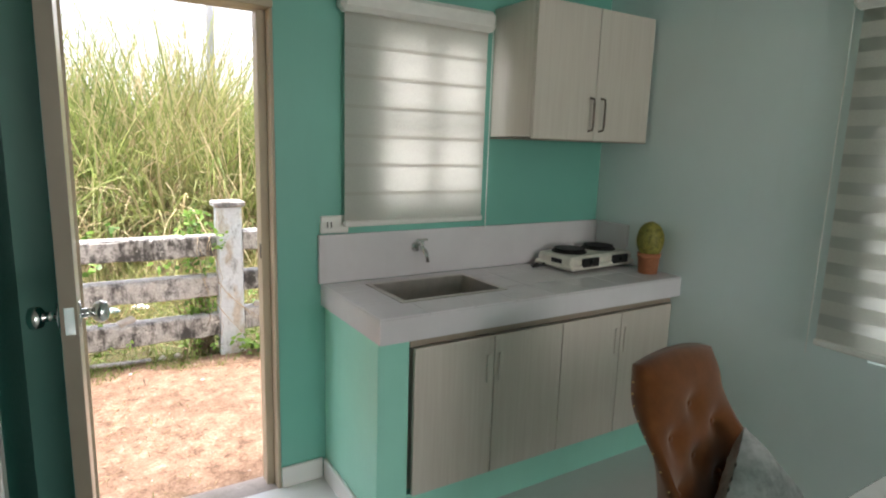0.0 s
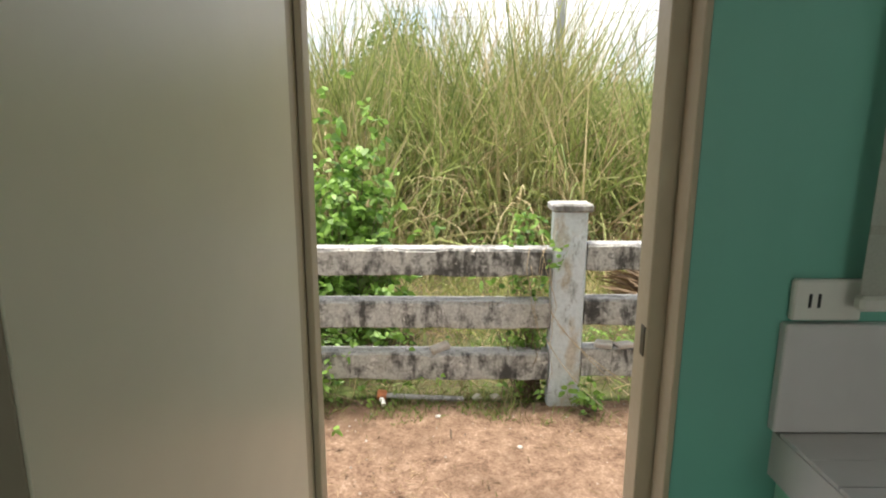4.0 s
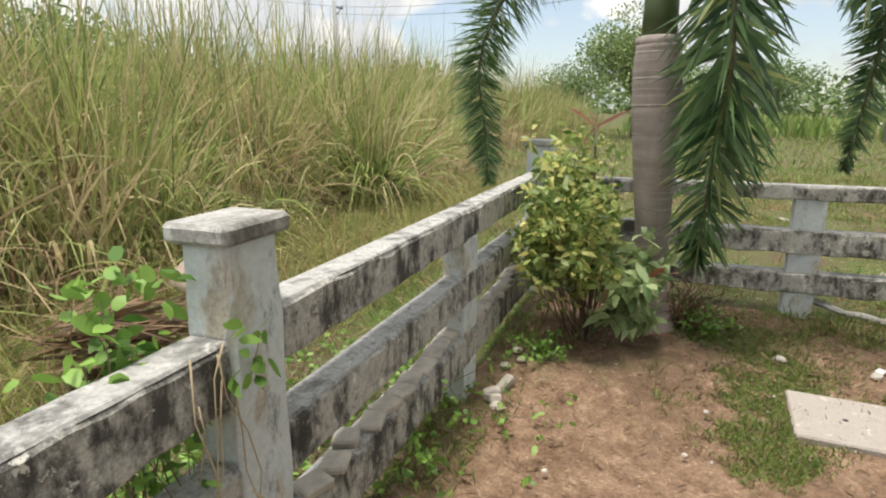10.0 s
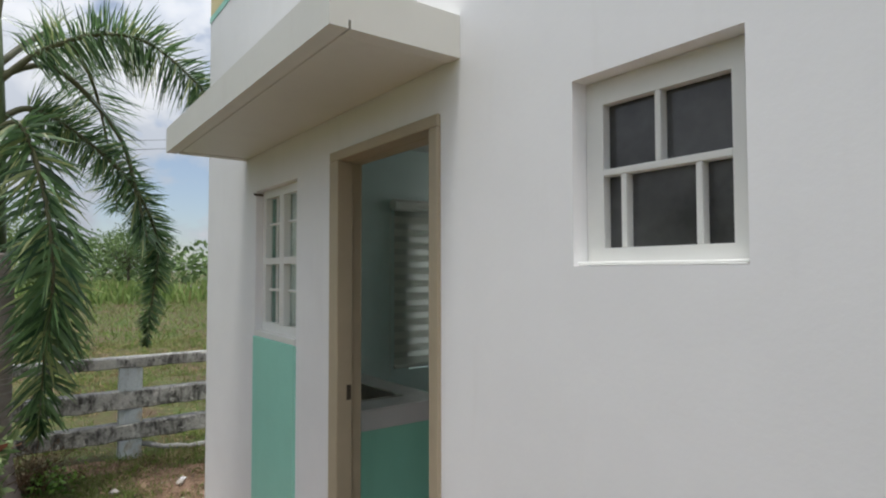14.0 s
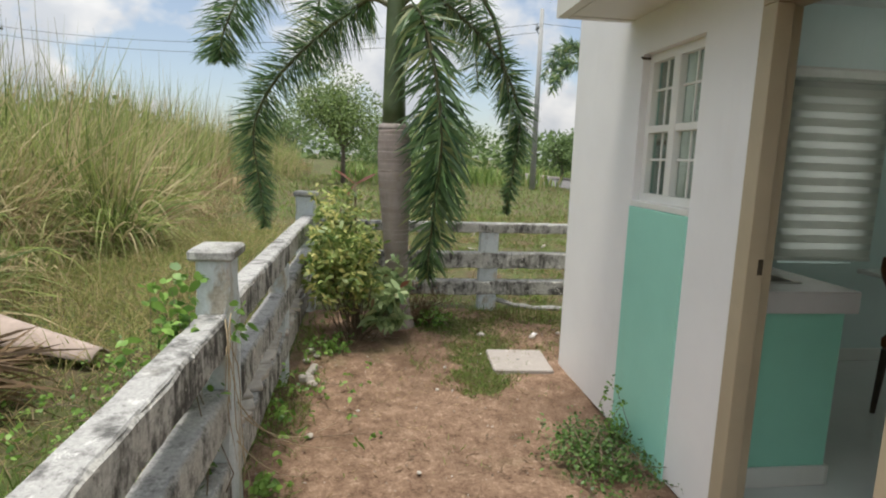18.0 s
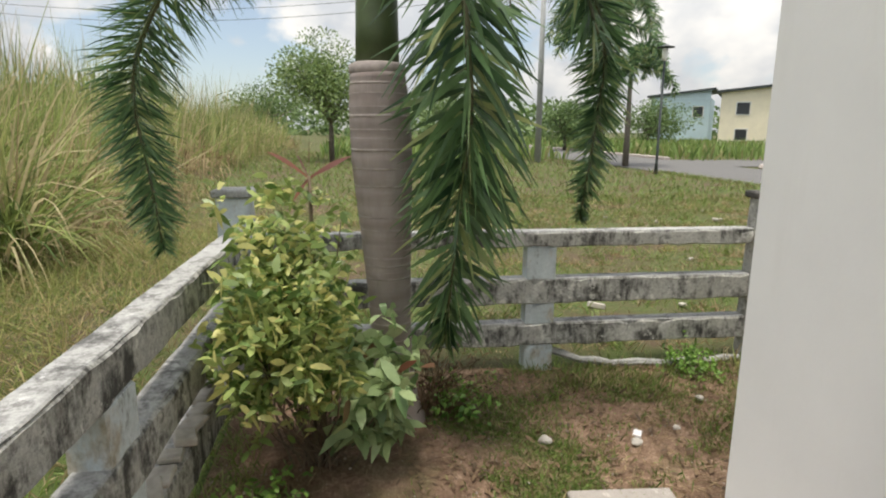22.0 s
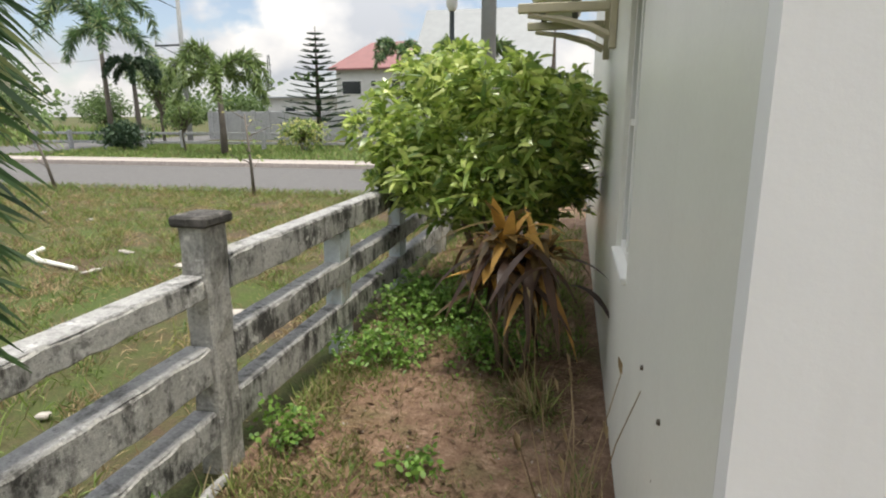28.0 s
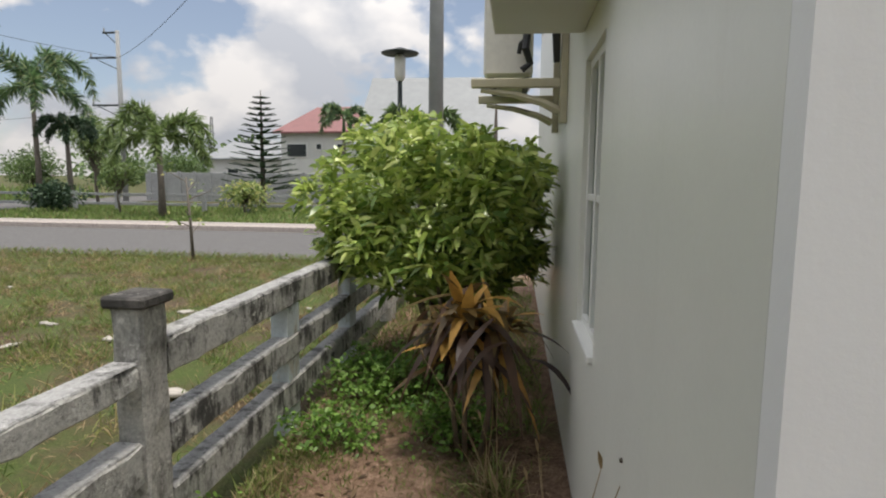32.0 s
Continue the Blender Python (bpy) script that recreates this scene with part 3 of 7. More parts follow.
# fill lamp at an assumed, unseen front window, added to brighten the kitchen
area_lamp("kitchen_fill_light", look((0.95, -4.98, 1.55), (1.1, 0.0, 1.3)), 1.85, 1.25, 20.0, (1.0, 0.97, 0.90))
for px, sx in ((1.2275, 0.205), (1.5025, 0.205)):
    for pz, sz in ((1.490, 0.30), (1.845, 0.31)):
        area_lamp("kitchen_window_daylight", look((px, 2.350, pz), (px, 0.0, pz)), sx, sz, 0.17, (0.97, 0.98, 1.0))
area_lamp("side_window_daylight", look((2.572, 0.635, 1.43), (0.0, 0.635, 1.43)), 0.48, 1.10, 0.55, (0.95, 0.98, 1.0))


# ---- large structure ----
def pierced(u0, u1, z0, z1, t0, t1, holes, axis):
    """A wall slab with rectangular openings. axis "y": u is x and t is y; axis "x": u is y and t is x; axis "z": u is x, z is y, t is z."""
    us = sorted({u0, u1, *[q for h in holes for q in h[:2]]})
    zs = sorted({z0, z1, *[q for h in holes for q in h[2:]]})
    a = Acc()

    def full(i, j):
        if not (0 <= i < len(us) - 1 and 0 <= j < len(zs) - 1):
            return False
        cu, cz = (us[i] + us[i + 1]) / 2, (zs[j] + zs[j + 1]) / 2
        return not any(h[0] < cu < h[1] and h[2] < cz < h[3] for h in holes)

    def p(u, z, t):
        return {"y": (u, t, z), "x": (t, u, z), "z": (u, z, t)}[axis]

    for i in range(len(us) - 1):
        for j in range(len(zs) - 1):
            if not full(i, j):
                continue
            ua, ub, za, zb = us[i], us[i + 1], zs[j], zs[j + 1]
            for t in (t0, t1):
                a.quad(p(ua, za, t), p(ub, za, t), p(ub, zb, t), p(ua, zb, t))
            for di, dj, e0, e1 in ((-1, 0, (ua, za), (ua, zb)), (1, 0, (ub, za), (ub, zb)), (0, -1, (ua, za), (ub, za)), (0, 1, (ua, zb), (ub, zb))):
                if not full(i + di, j + dj):
                    a.quad(p(*e0, t0), p(*e1, t0), p(*e1, t1), p(*e0, t1))
    return a


FLOOR = 0.08
YO, YI = 2.445, 2.335
XO, XI = 2.648, 2.46
DOOR_H = (-0.078, 0.695, 0.0, 2.10)
W1 = (1.075, 1.655, 1.265, 2.05)
W2 = (-1.022, -0.612, 1.62, 2.06)
W3 = (0.34, 0.93, 0.82, 2.045)

structure("wall_back", pierced(-4.0, XO, 0.0, 3.33, 2.39, YO, [DOOR_H, W1, W2], "y"), M_WALL, "white painted plaster back wall of the house", "wall")
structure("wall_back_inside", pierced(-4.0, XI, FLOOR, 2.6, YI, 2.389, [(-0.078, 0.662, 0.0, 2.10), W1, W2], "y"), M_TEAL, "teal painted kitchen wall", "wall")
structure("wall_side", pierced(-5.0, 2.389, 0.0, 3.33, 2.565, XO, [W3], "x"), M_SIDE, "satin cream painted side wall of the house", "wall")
structure("wall_side_inside", pierced(-5.0, YI, FLOOR, 2.6, XI, 2.564, [W3], "x"), M_PALE, "pale blue-grey painted kitchen wall", "wall")
# the front wall is unseen; its opening is assumed, for the fill lamp
structure("wall_front", pierced(-4.0, XO, 0.0, 3.33, -5.12, -5.0, [(0.0, 1.9, 0.9, 2.2)], "y"), M_PALE, "unseen pale front wall with an assumed window opening", "wall")
structure("wall_far_side", pierced(-5.12, YO, 0.0, 3.33, -4.12, -4.0, [], "x"), M_PALE, "pale painted side wall of the house", "wall")
structure("wall_upper_back", pierced(-4.12, XO, 3.375, 4.8, 2.30, YO, [], "y"), M_YELLOW, "yellow painted upper storey wall", "wall")
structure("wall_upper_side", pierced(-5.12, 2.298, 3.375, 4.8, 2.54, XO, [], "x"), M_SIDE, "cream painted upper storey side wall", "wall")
structure("trim_band", pierced(-4.12, XO + 0.004, 3.332, 3.373, 2.30, YO + 0.004, [], "y"), M_MINT, "mint painted band between the storeys", "trim")
structure("roof", box(-4.2, 2.75, -5.2, 2.52, 4.8, 4.95, 0.02), M_GREYROOF, "grey flat roof of the house", "roof")
structure("ceiling", box(-4.0, XI, -5.0, YI, 2.6, 2.7, 0.0), M_CEIL, "pale plain kitchen ceiling", "ceiling")
structure("floor", pierced(-4.0, XI, -5.0, YI, -0.1, FLOOR, [], "z"), M_FLOORTILE, "glossy white tiled kitchen floor", "floor")
structure("threshold", box(-0.078, 0.695, YI + 0.001, 2.47, -0.05, FLOOR - 0.004, 0.006), M_SLAB, "worn tan door threshold", "floor")
structure("wall_panel", box(W1[0], W1[1], 2.40, YO + 0.012, -0.02, W1[2] - 0.004, 0.003), M_MINT, "mint painted panel under the kitchen window", "wall panel")
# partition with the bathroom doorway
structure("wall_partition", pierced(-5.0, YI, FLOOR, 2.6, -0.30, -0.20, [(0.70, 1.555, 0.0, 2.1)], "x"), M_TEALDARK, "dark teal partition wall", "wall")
structure("wall_bathroom", pierced(-4.0, -0.301, FLOOR, 2.6, 0.0, 0.08, [], "y"), M_PALE, "pale bathroom wall", "wall")


def door_frame():
    f = thing("door_frame", 0.3, 2.4, FLOOR, "tan painted wooden frame of the back door", "door frame", kind="structure")
    part("jamb", box(-0.078, -0.030, YI - 0.012, YO + 0.014, FLOOR - 0.05, 2.06, 0.003), M_TAN, f)
    part("jamb", box(0.615, 0.694, 2.39, YO + 0.014, FLOOR - 0.05, 2.06, 0.003), M_TAN, f)
    part("jamb_lining", box(0.648, 0.6605, YI - 0.004, 2.3892, FLOOR - 0.02, 2.06, 0.002), M_TAN, f)
    part("head", box(-0.078, 0.694, 2.39, YO + 0.014, 2.061, 2.10, 0.003), M_TAN, f)
    part("head_lining", box(-0.078, 0.661, YI - 0.012, 2.3895, 2.061, 2.10, 0.003), M_TAN, f)
    part("stop", box(-0.029, -0.016, 2.385, YO - 0.01, FLOOR, 2.06, 0.002), M_TAN, f)
    s = part("strike_plate", box(0.6125, 0.6148, 2.396, 2.416, 1.09, 1.15, 0.0005), M_BRASS, f, "dark metal strike plate")
    b = thing("bathroom_door_frame", -0.25, 1.6, FLOOR, "white painted bathroom door frame with a latch plate", "door frame", kind="structure")
    part("jamb", box(-0.315, -0.192, 1.525, 1.60, FLOOR, 2.06, 0.004), M_TRIM, b)
    part("jamb", box(-0.315, -0.185, 0.66, 0.73, FLOOR, 2.06, 0.004), M_TRIM, b)
    part("head", box(-0.315, -0.185, 0.66, 1.62, 2.061, 2.13, 0.004), M_TRIM, b)
    part("strike_plate", box(-0.285, -0.255, 1.5225, 1.5245, 1.12, 1.22, 0.0005), M_BRASS, b, "brown metal latch plate")


def knob(parent, y, z, x, s):
    a = Acc()
    prof = ((0.0, 0.032), (0.006, 0.034), (0.008, 0.014), (0.030, 0.012), (0.036, 0.024), (0.050, 0.030), (0.064, 0.026), (0.070, 0.012))
    a.tube([(x + s * d, y, z) for d, r in prof], [r for d, r in prof], 18)
    part("knob", a, M_CHROME, parent, "round chrome knob", True)


def back_door():
    d = thing("back_door", -0.045, 2.33, FLOOR, "open flush back door, cream outside and dark teal inside", "door", kind="structure")
    part("leaf", box(-0.062, -0.026, 1.653, 2.322, FLOOR + 0.012, 2.05, 0.002), M_DOOR, d, "cream painted flush door leaf")
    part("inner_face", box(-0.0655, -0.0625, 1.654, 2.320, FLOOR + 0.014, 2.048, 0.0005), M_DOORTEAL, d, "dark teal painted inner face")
    part("edge", box(-0.064, -0.0265, 1.6505, 1.6527, FLOOR + 0.013, 2.049, 0.0005), M_DOOREDGE, d, "worn brown door edge")
    part("latch_plate", box(-0.055, -0.033, 1.6480, 1.6503, 1.085, 1.155, 0.0005), M_CHROME, d, "steel latch plate")
    knob(d, 1.715, 1.12, -0.0655, -1)
    knob(d, 1.715, 1.12, -0.026, 1)
    for z in (0.35, 1.12, 1.88):
        part("hinge", tube([(-0.07, 2.327, z - 0.05), (-0.07, 2.327, z + 0.05)], 0.007, n=10), M_BRASS, d, "dark metal hinge")


door_frame()
back_door()


def muntin_window():
    w = thing("window_1", 1.365, 2.40, W1[2], "white wooden casement window with small panes", "window", kind="structure")
    x0, x1, z0, z1 = W1
    y0, y1 = 2.365, 2.405
    part("sill", box(x0, x1, 2.345, 2.452, z0 - 0.003, z0 + 0.028, 0.004), M_TRIM, w)
    part("frame", pierced(x0 + 0.001, x1 - 0.001, z0 + 0.029, z1 - 0.001, y0, y1, [(x0 + 0.045, x1 - 0.045, z0 + 0.07, z1 - 0.045)], "y"), M_TRIM, w)
    xm, zm = (x0 + x1) / 2, 1.665
    part("mullion", box(xm - 0.03, xm + 0.03, y0 - 0.002, y1 + 0.006, z0 + 0.07, z1 - 0.045, 0.004), M_TRIM, w)
    for a, b in ((x0 + 0.045, xm - 0.03), (xm + 0.03, x1 - 0.045)):
        part("middle_rail", box(a, b, y0, y1 + 0.003, zm - 0.018, zm + 0.018, 0.003), M_TRIM, w)
        m = (a + b) / 2
        for za, zb in ((z0 + 0.07, zm - 0.018), (zm + 0.018, z1 - 0.045)):
            zc = (za + zb) / 2 + 0.02
            part("glazing_bar", box(a, b, 2.375, 2.385, zc - 0.006, zc + 0.006, 0.002), M_TRIM, w)
            part("glazing_bar", box(m - 0.006, m + 0.006, 2.3735, 2.3835, za, zb, 0.002), M_TRIM, w)
            g = part("pane", box(a, b, 2.369, 2.373, za, zb, 0.0), M_GLASS, w)
            g.visible_shadow = False
    part("hook", tube([(x1 - 0.01, 2.41, z1 - 0.02), (x1 - 0.01, 2.45, z1 - 0.02), (x1 - 0.02, 2.462, z1 - 0.018)], 0.006, n=8), M_BRASS, w, "dark window hook")


def bathroom_window():
    w = thing("window_2", -0.8, 2.40, W2[2], "small white-framed bathroom window with dusty dark panes", "window", kind="structure")
    x0, x1, z0, z1 = W2
    y0, y1 = 2.352, 2.395
    part("sill", box(x0 + 0.004, x1 - 0.004, 2.36, 2.438, z0 + 0.001, z0 + 0.010, 0.003), M_TRIM, w)
    part("frame", pierced(x0 + 0.001, x1 - 0.001, z0 + 0.011, z1 - 0.001, y0, y1, [(x0 + 0.052, x1 - 0.05, z0 + 0.042, z1 - 0.06)], "y"), M_TRIM, w)
    a, b, c, d = x0 + 0.052, x1 - 0.05, z0 + 0.042, z1 - 0.06
    zm = 1.838
    part("middle_rail", box(a, b, y0 + 0.008, y1 + 0.001, zm - 0.008, zm + 0.008, 0.002), M_TRIM, w)
    for x, p, q in ((a + (b - a) * 0.53, zm + 0.008, d), (a + (b - a) * 0.82, c, zm - 0.008), (a + (b - a) * 0.23, c, zm - 0.008)):
        part("glazing_bar", box(x - 0.007, x + 0.007, y0 + 0.01, y1, p, q, 0.002), M_TRIM, w)
    for p, q in ((c, zm), (zm, d)):
        part("pane", box(a, b, y0 + 0.014, y0 + 0.018, p, q, 0.0), M_DUSTYGLASS, w, "dusty dark glass pane")


def side_window():
    w = thing("window_3", 2.6, 0.63, W3[2], "white-framed sliding window in the side wall", "window", kind="structure")
    y0, y1, z0, z1 = W3
    part("sill", box(2.56, 2.670, y0, y1, z0 + 0.001, z0 + 0.03, 0.004), M_TRIM, w)
    part("frame", pierced(y0 + 0.001, y1 - 0.001, z0 + 0.031, z1 - 0.001, 2.58, 2.625, [(y0 + 0.04, y1 - 0.04, z0 + 0.07, z1 - 0.04)], "x"), M_TRIM, w)
    ym = (y0 + y1) / 2
    part("meeting_stile", box(2.583, 2.628, ym - 0.02, ym + 0.02, z0 + 0.07, z1 - 0.04, 0.003), M_TRIM, w)
    part("middle_rail", box(2.585, 2.622, y0 + 0.04, y1 - 0.04, 1.42, 1.45, 0.003), M_TRIM, w)
    for a, b in ((y0 + 0.04, ym - 0.02), (ym + 0.02, y1 - 0.04)):
        g = part("pane", box(2.600, 2.604, a, b, z0 + 0.07, z1 - 0.04, 0.0), M_GLASS, w)
        g.visible_shadow = False


muntin_window()
bathroom_window()
side_window()


def canopies():
    c = thing("canopy", 0.83, YO, 2.25, "pale concrete canopy slab over the back door and window", "canopy", kind="structure")
    part("slab", box(-0.18, 1.84, YO + 0.001, 2.87, 2.268, 2.375, 0.0), M_CANOPY, c)
    part("drip_edge", box(-0.18, 1.84, 2.815, 2.87, 2.245, 2.268, 0.0), M_CANOPY, c)
    part("drip_edge", box(1.785, 1.84, YO + 0.001, 2.808, 2.245, 2.268, 0.0), M_CANOPY, c)
    part("drip_edge", box(-0.18, -0.125, YO + 0.001, 2.808, 2.245, 2.268, 0.0), M_CANOPY, c)
    part("soffit", box(-0.118, 1.778, YO + 0.001, 2.808, 2.248, 2.267, 0.003), M_CANOPY, c)
    s = thing("side_canopy", XO, 0.63, 2.2, "pale concrete canopy slab over the side window", "canopy", kind="structure")
    part("slab", box(XO + 0.001, 3.07, 0.20, 1.07, 2.20, 2.31, 0.005), M_CANOPY, s)
    u = thing("upper_ledge", XO, 0.2, 2.47, "tan and cream ledge on the upper side wall", "ledge", kind="structure")
    part("slab", box(XO + 0.001, 2.96, -0.3, 0.55, 2.47, 2.585, 0.005), M_CANOPY, u)
    part("top", box(XO + 0.001, 2.99, -0.33, 0.58, 2.586, 2.66, 0.005), M_BEIGEWOOD, u)


canopies()


# ---- ground ----
def ground_mesh():
    """One sheet, fine in the yard and coarse towards the horizon."""
    def steps(fine0, fine1, d, far):
        mid = list(np.arange(fine0, fine1 + 1e-6, d))
        left, right, k = [], [], d
        a, b = fine0, fine1
        while a > -far:
            k *= 1.35
            a -= k
            b += k
            left.insert(0, a)
            right.append(b)
        return np.array(left + mid + right)
    xs, ys = steps(-4.0, 8.0, 0.12, 1800), steps(-4.0, 8.0, 0.12, 1800)
    X, Y = np.meshgrid(xs, ys, indexing="ij")
    near = np.exp(-(np.maximum(0, np.hypot(X - 2, Y - 2) - 5) / 6) ** 2)
    h = 0.016 * np.sin(X * 2.1 + 0.7 * np.sin(Y * 1.7)) * np.sin(Y * 1.9 + 1.1) + 0.010 * np.sin(X * 5.3 + Y * 3.1) + 0.006 * np.sin(X * 11 - Y * 9)
    Z = (h - 0.012) * near
    up = np.clip((Y - 7.6) / 2.6, 0, 1)
    Z += 0.55 * up * up * (3 - 2 * up)
    Z = np.where((X < XO - 0.15) & (Y < YO - 0.15), -0.12, Z)
    Z -= 0.03 * (1 - near)
    n, m = X.shape
    idx = np.arange(n * m).reshape(n, m)
    f = np.stack([idx[:-1, :-1], idx[1:, :-1], idx[1:, 1:], idx[:-1, 1:]], -1).reshape(-1, 4)
    return np.stack([X, Y, Z], -1).reshape(-1, 3), f


gv, gf = ground_mesh()
tagged(new("ground", np_mesh("ground", gv, gf, M_GROUND)), "bare brown soil yard and patchy lawn reaching the horizon", "ground", "", "structure")


# ---- fences ----
def uneven_bar(a, b, z0, z1, t0, t1, axis, seed, rough=0.006):
    """A cast concrete rail from a to b with chipped, wavering edges."""
    rnd = random.Random(seed)
    n = max(4, int((b - a) / 0.07))
    acc = Acc()
    for i in range(n + 1):
        u = a + (b - a) * i / n
        q = [rnd.uniform(-rough, rough) for _ in range(8)]
        big = rnd.random() < 0.10
        chip = rnd.uniform(0.008, 0.025) if big else 0.0
        c = 0.008
        ring = ((t0 + q[0] * 0.5, z0 + q[1] + c), (t0 + c, z0 + q[1]), (t1 - c, z0 + q[2]), (t1 + q[3] * 0.5, z0 + q[2] + c),
                (t1 + q[4] * 0.5, z1 + q[5] - c), (t1 - c, z1 + q[5]), (t0 + c + chip * 0.6, z1 + q[6]), (t0 + q[7] * 0.5 + chip * 0.3, z1 + q[6] - c - chip))
        for t, z in ring:
            acc.v.append((u, t, z) if axis == "x" else (t, u, z))
    for i in range(n):
        for k in range(8):
            p, r = i * 8 + k, i * 8 + (k + 1) % 8
            acc.f.append((p, r, r + 8, p + 8))
    acc.f.append(tuple(range(8)))
    acc.f.append(tuple(n * 8 + k for k in range(8))[::-1])
    return acc


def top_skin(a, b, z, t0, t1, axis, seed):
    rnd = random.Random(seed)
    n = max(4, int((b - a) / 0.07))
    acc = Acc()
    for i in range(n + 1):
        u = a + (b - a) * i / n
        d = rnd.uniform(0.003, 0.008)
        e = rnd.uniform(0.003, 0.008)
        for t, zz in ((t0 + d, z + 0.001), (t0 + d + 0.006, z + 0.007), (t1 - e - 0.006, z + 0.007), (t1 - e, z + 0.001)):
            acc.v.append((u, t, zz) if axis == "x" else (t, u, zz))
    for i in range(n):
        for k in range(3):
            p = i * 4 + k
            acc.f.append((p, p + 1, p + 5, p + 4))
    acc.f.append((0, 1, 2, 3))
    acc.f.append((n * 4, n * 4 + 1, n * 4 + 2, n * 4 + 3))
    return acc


def tall_post(parent, x0, x1, y0, y1, top, capmat, mat_, seed):
    p = Acc()
    rnd = random.Random(seed)
    rings = 12
    for i in range(rings + 1):
        z = -0.08 + (top - 0.045 + 0.08) * i / rings
        q = [rnd.uniform(-0.004, 0.004) for _ in range(8)]
        c = 0.012
        for j, (x, y) in enumerate(((x0 + c, y0), (x1 - c, y0), (x1, y0 + c), (x1, y1 - c), (x1 - c, y1), (x0 + c, y1), (x0, y1 - c), (x0, y0 + c))):
            p.v.append((x + q[j], y + q[-j], z))
    for i in range(rings):
        for k in range(8):
            a, b = i * 8 + k, i * 8 + (k + 1) % 8
            p.f.append((a, b, b + 8, a + 8))
    p.f.append(tuple(range(8)))
    p.f.append(tuple(rings * 8 + k for k in range(8)))
    post = part("post", p, mat_, parent)
    part("cap", box(x0 - 0.022, x1 + 0.022, y0 - 0.022, y1 + 0.022, top - 0.044, top, 0.010), capmat, post, "weathered concrete cap")
    return post


def back_fence():
    f = thing("back_fence", 0.0, 4.42, 0.0, "weathered mould-stained concrete rail fence behind the yard", "fence")
    t0, t1 = 4.365, 4.475
    left = ((0.735, 0.878), (0.440, 0.588), (0.140, 0.292))
    right = ((0.770, 0.905), (0.462, 0.603), (0.162, 0.320))
    k = 0
    for spans, rows in ((((-8.2, -5.02), (-4.83, -2.72), (-2.66, 0.806)), left), (((0.992, 4.16),), right)):
        for a, b in spans:
            for z0, z1 in rows:
                k += 1
                r = part("rail", uneven_bar(a, b, z0, z1, t0, t1, "x", 11 * k), M_CONC, f)
                part("bleached_top", top_skin(a, b, z1, t0, t1, "x", 7 * k), M_CONCTOP, r, "bleached lichen-grey top face, coloured for light from above")
    tall_post(f, 0.812, 0.985, 4.36, 4.48, 1.127, M_CAP, M_POST, 3)
    tall_post(f, -2.92, -2.74, 4.345, 4.52, 1.12, M_CAP, M_POST, 4)
    tall_post(f, -5.01, -4.84, 4.345, 4.52, 1.12, M_CAP, M_POST, 5)
    for x, rows in ((-0.67, left), (2.41, right), (-4.0, left), (-6.8, left)):
        for (za, zb) in ((-0.06, rows[2][0]), (rows[2][1], rows[1][0]), (rows[1][1], rows[0][0])):
            part("short_post", uneven_bar(x - 0.095, x + 0.095, za - 0.002, zb + 0.002, t0 + 0.005, t1 - 0.005, "x", int(x * 100) + int(za * 97)), M_POST, f)
    return f


def side_fence():
    f = thing("side_fence", 4.3, 1.5, 0.0, "weathered mould-stained concrete rail fence beside the lawn", "fence")
    t0, t1 = 4.235, 4.345
    near = ((0.770, 0.858), (0.415, 0.566), (0.145, 0.284))
    far = ((0.762, 0.908), (0.445, 0.580), (0.150, 0.310))
    k = 0
    for a, b, rows in ((1.295, 4.345, near), (-2.9, 1.115, far), (-7.5, -3.1, far)):
        for z0, z1 in rows:
            k += 1
            r = part("rail", uneven_bar(a, b, z0, z1, t0, t1, "y", 17 * k), M_CONC, f)
            part("bleached_top", top_skin(a, b, z1, t0, t1, "y", 5 * k), M_CONCTOP, r, "bleached lichen-grey top face, coloured for light from above")
    tall_post(f, 4.225, 4.345, 1.13, 1.28, 1.095, M_DARKCAP, M_SIDEPOST, 9)
    tall_post(f, 4.215, 4.36, -3.09, -2.92, 1.095, M_DARKCAP, M_SIDEPOST, 10)
    tall_post(f, 4.19, 4.37, 4.36, 4.53, 1.127, M_CAP, M_POST, 12)
    for y, rows in ((2.67, near), (-0.15, far), (-1.45, far), (-5.0, far)):
        for (za, zb) in ((-0.06, rows[2][0]), (rows[2][1], rows[1][0]), (rows[1][1], rows[0][0])):
            part("short_post", uneven_bar(y - 0.09, y + 0.09, za - 0.002, zb + 0.002, t0 + 0.005, t1 - 0.005, "y", int(y * 100) + int(za * 97)), M_POST, f)
    return f


back_fence()
side_fence()


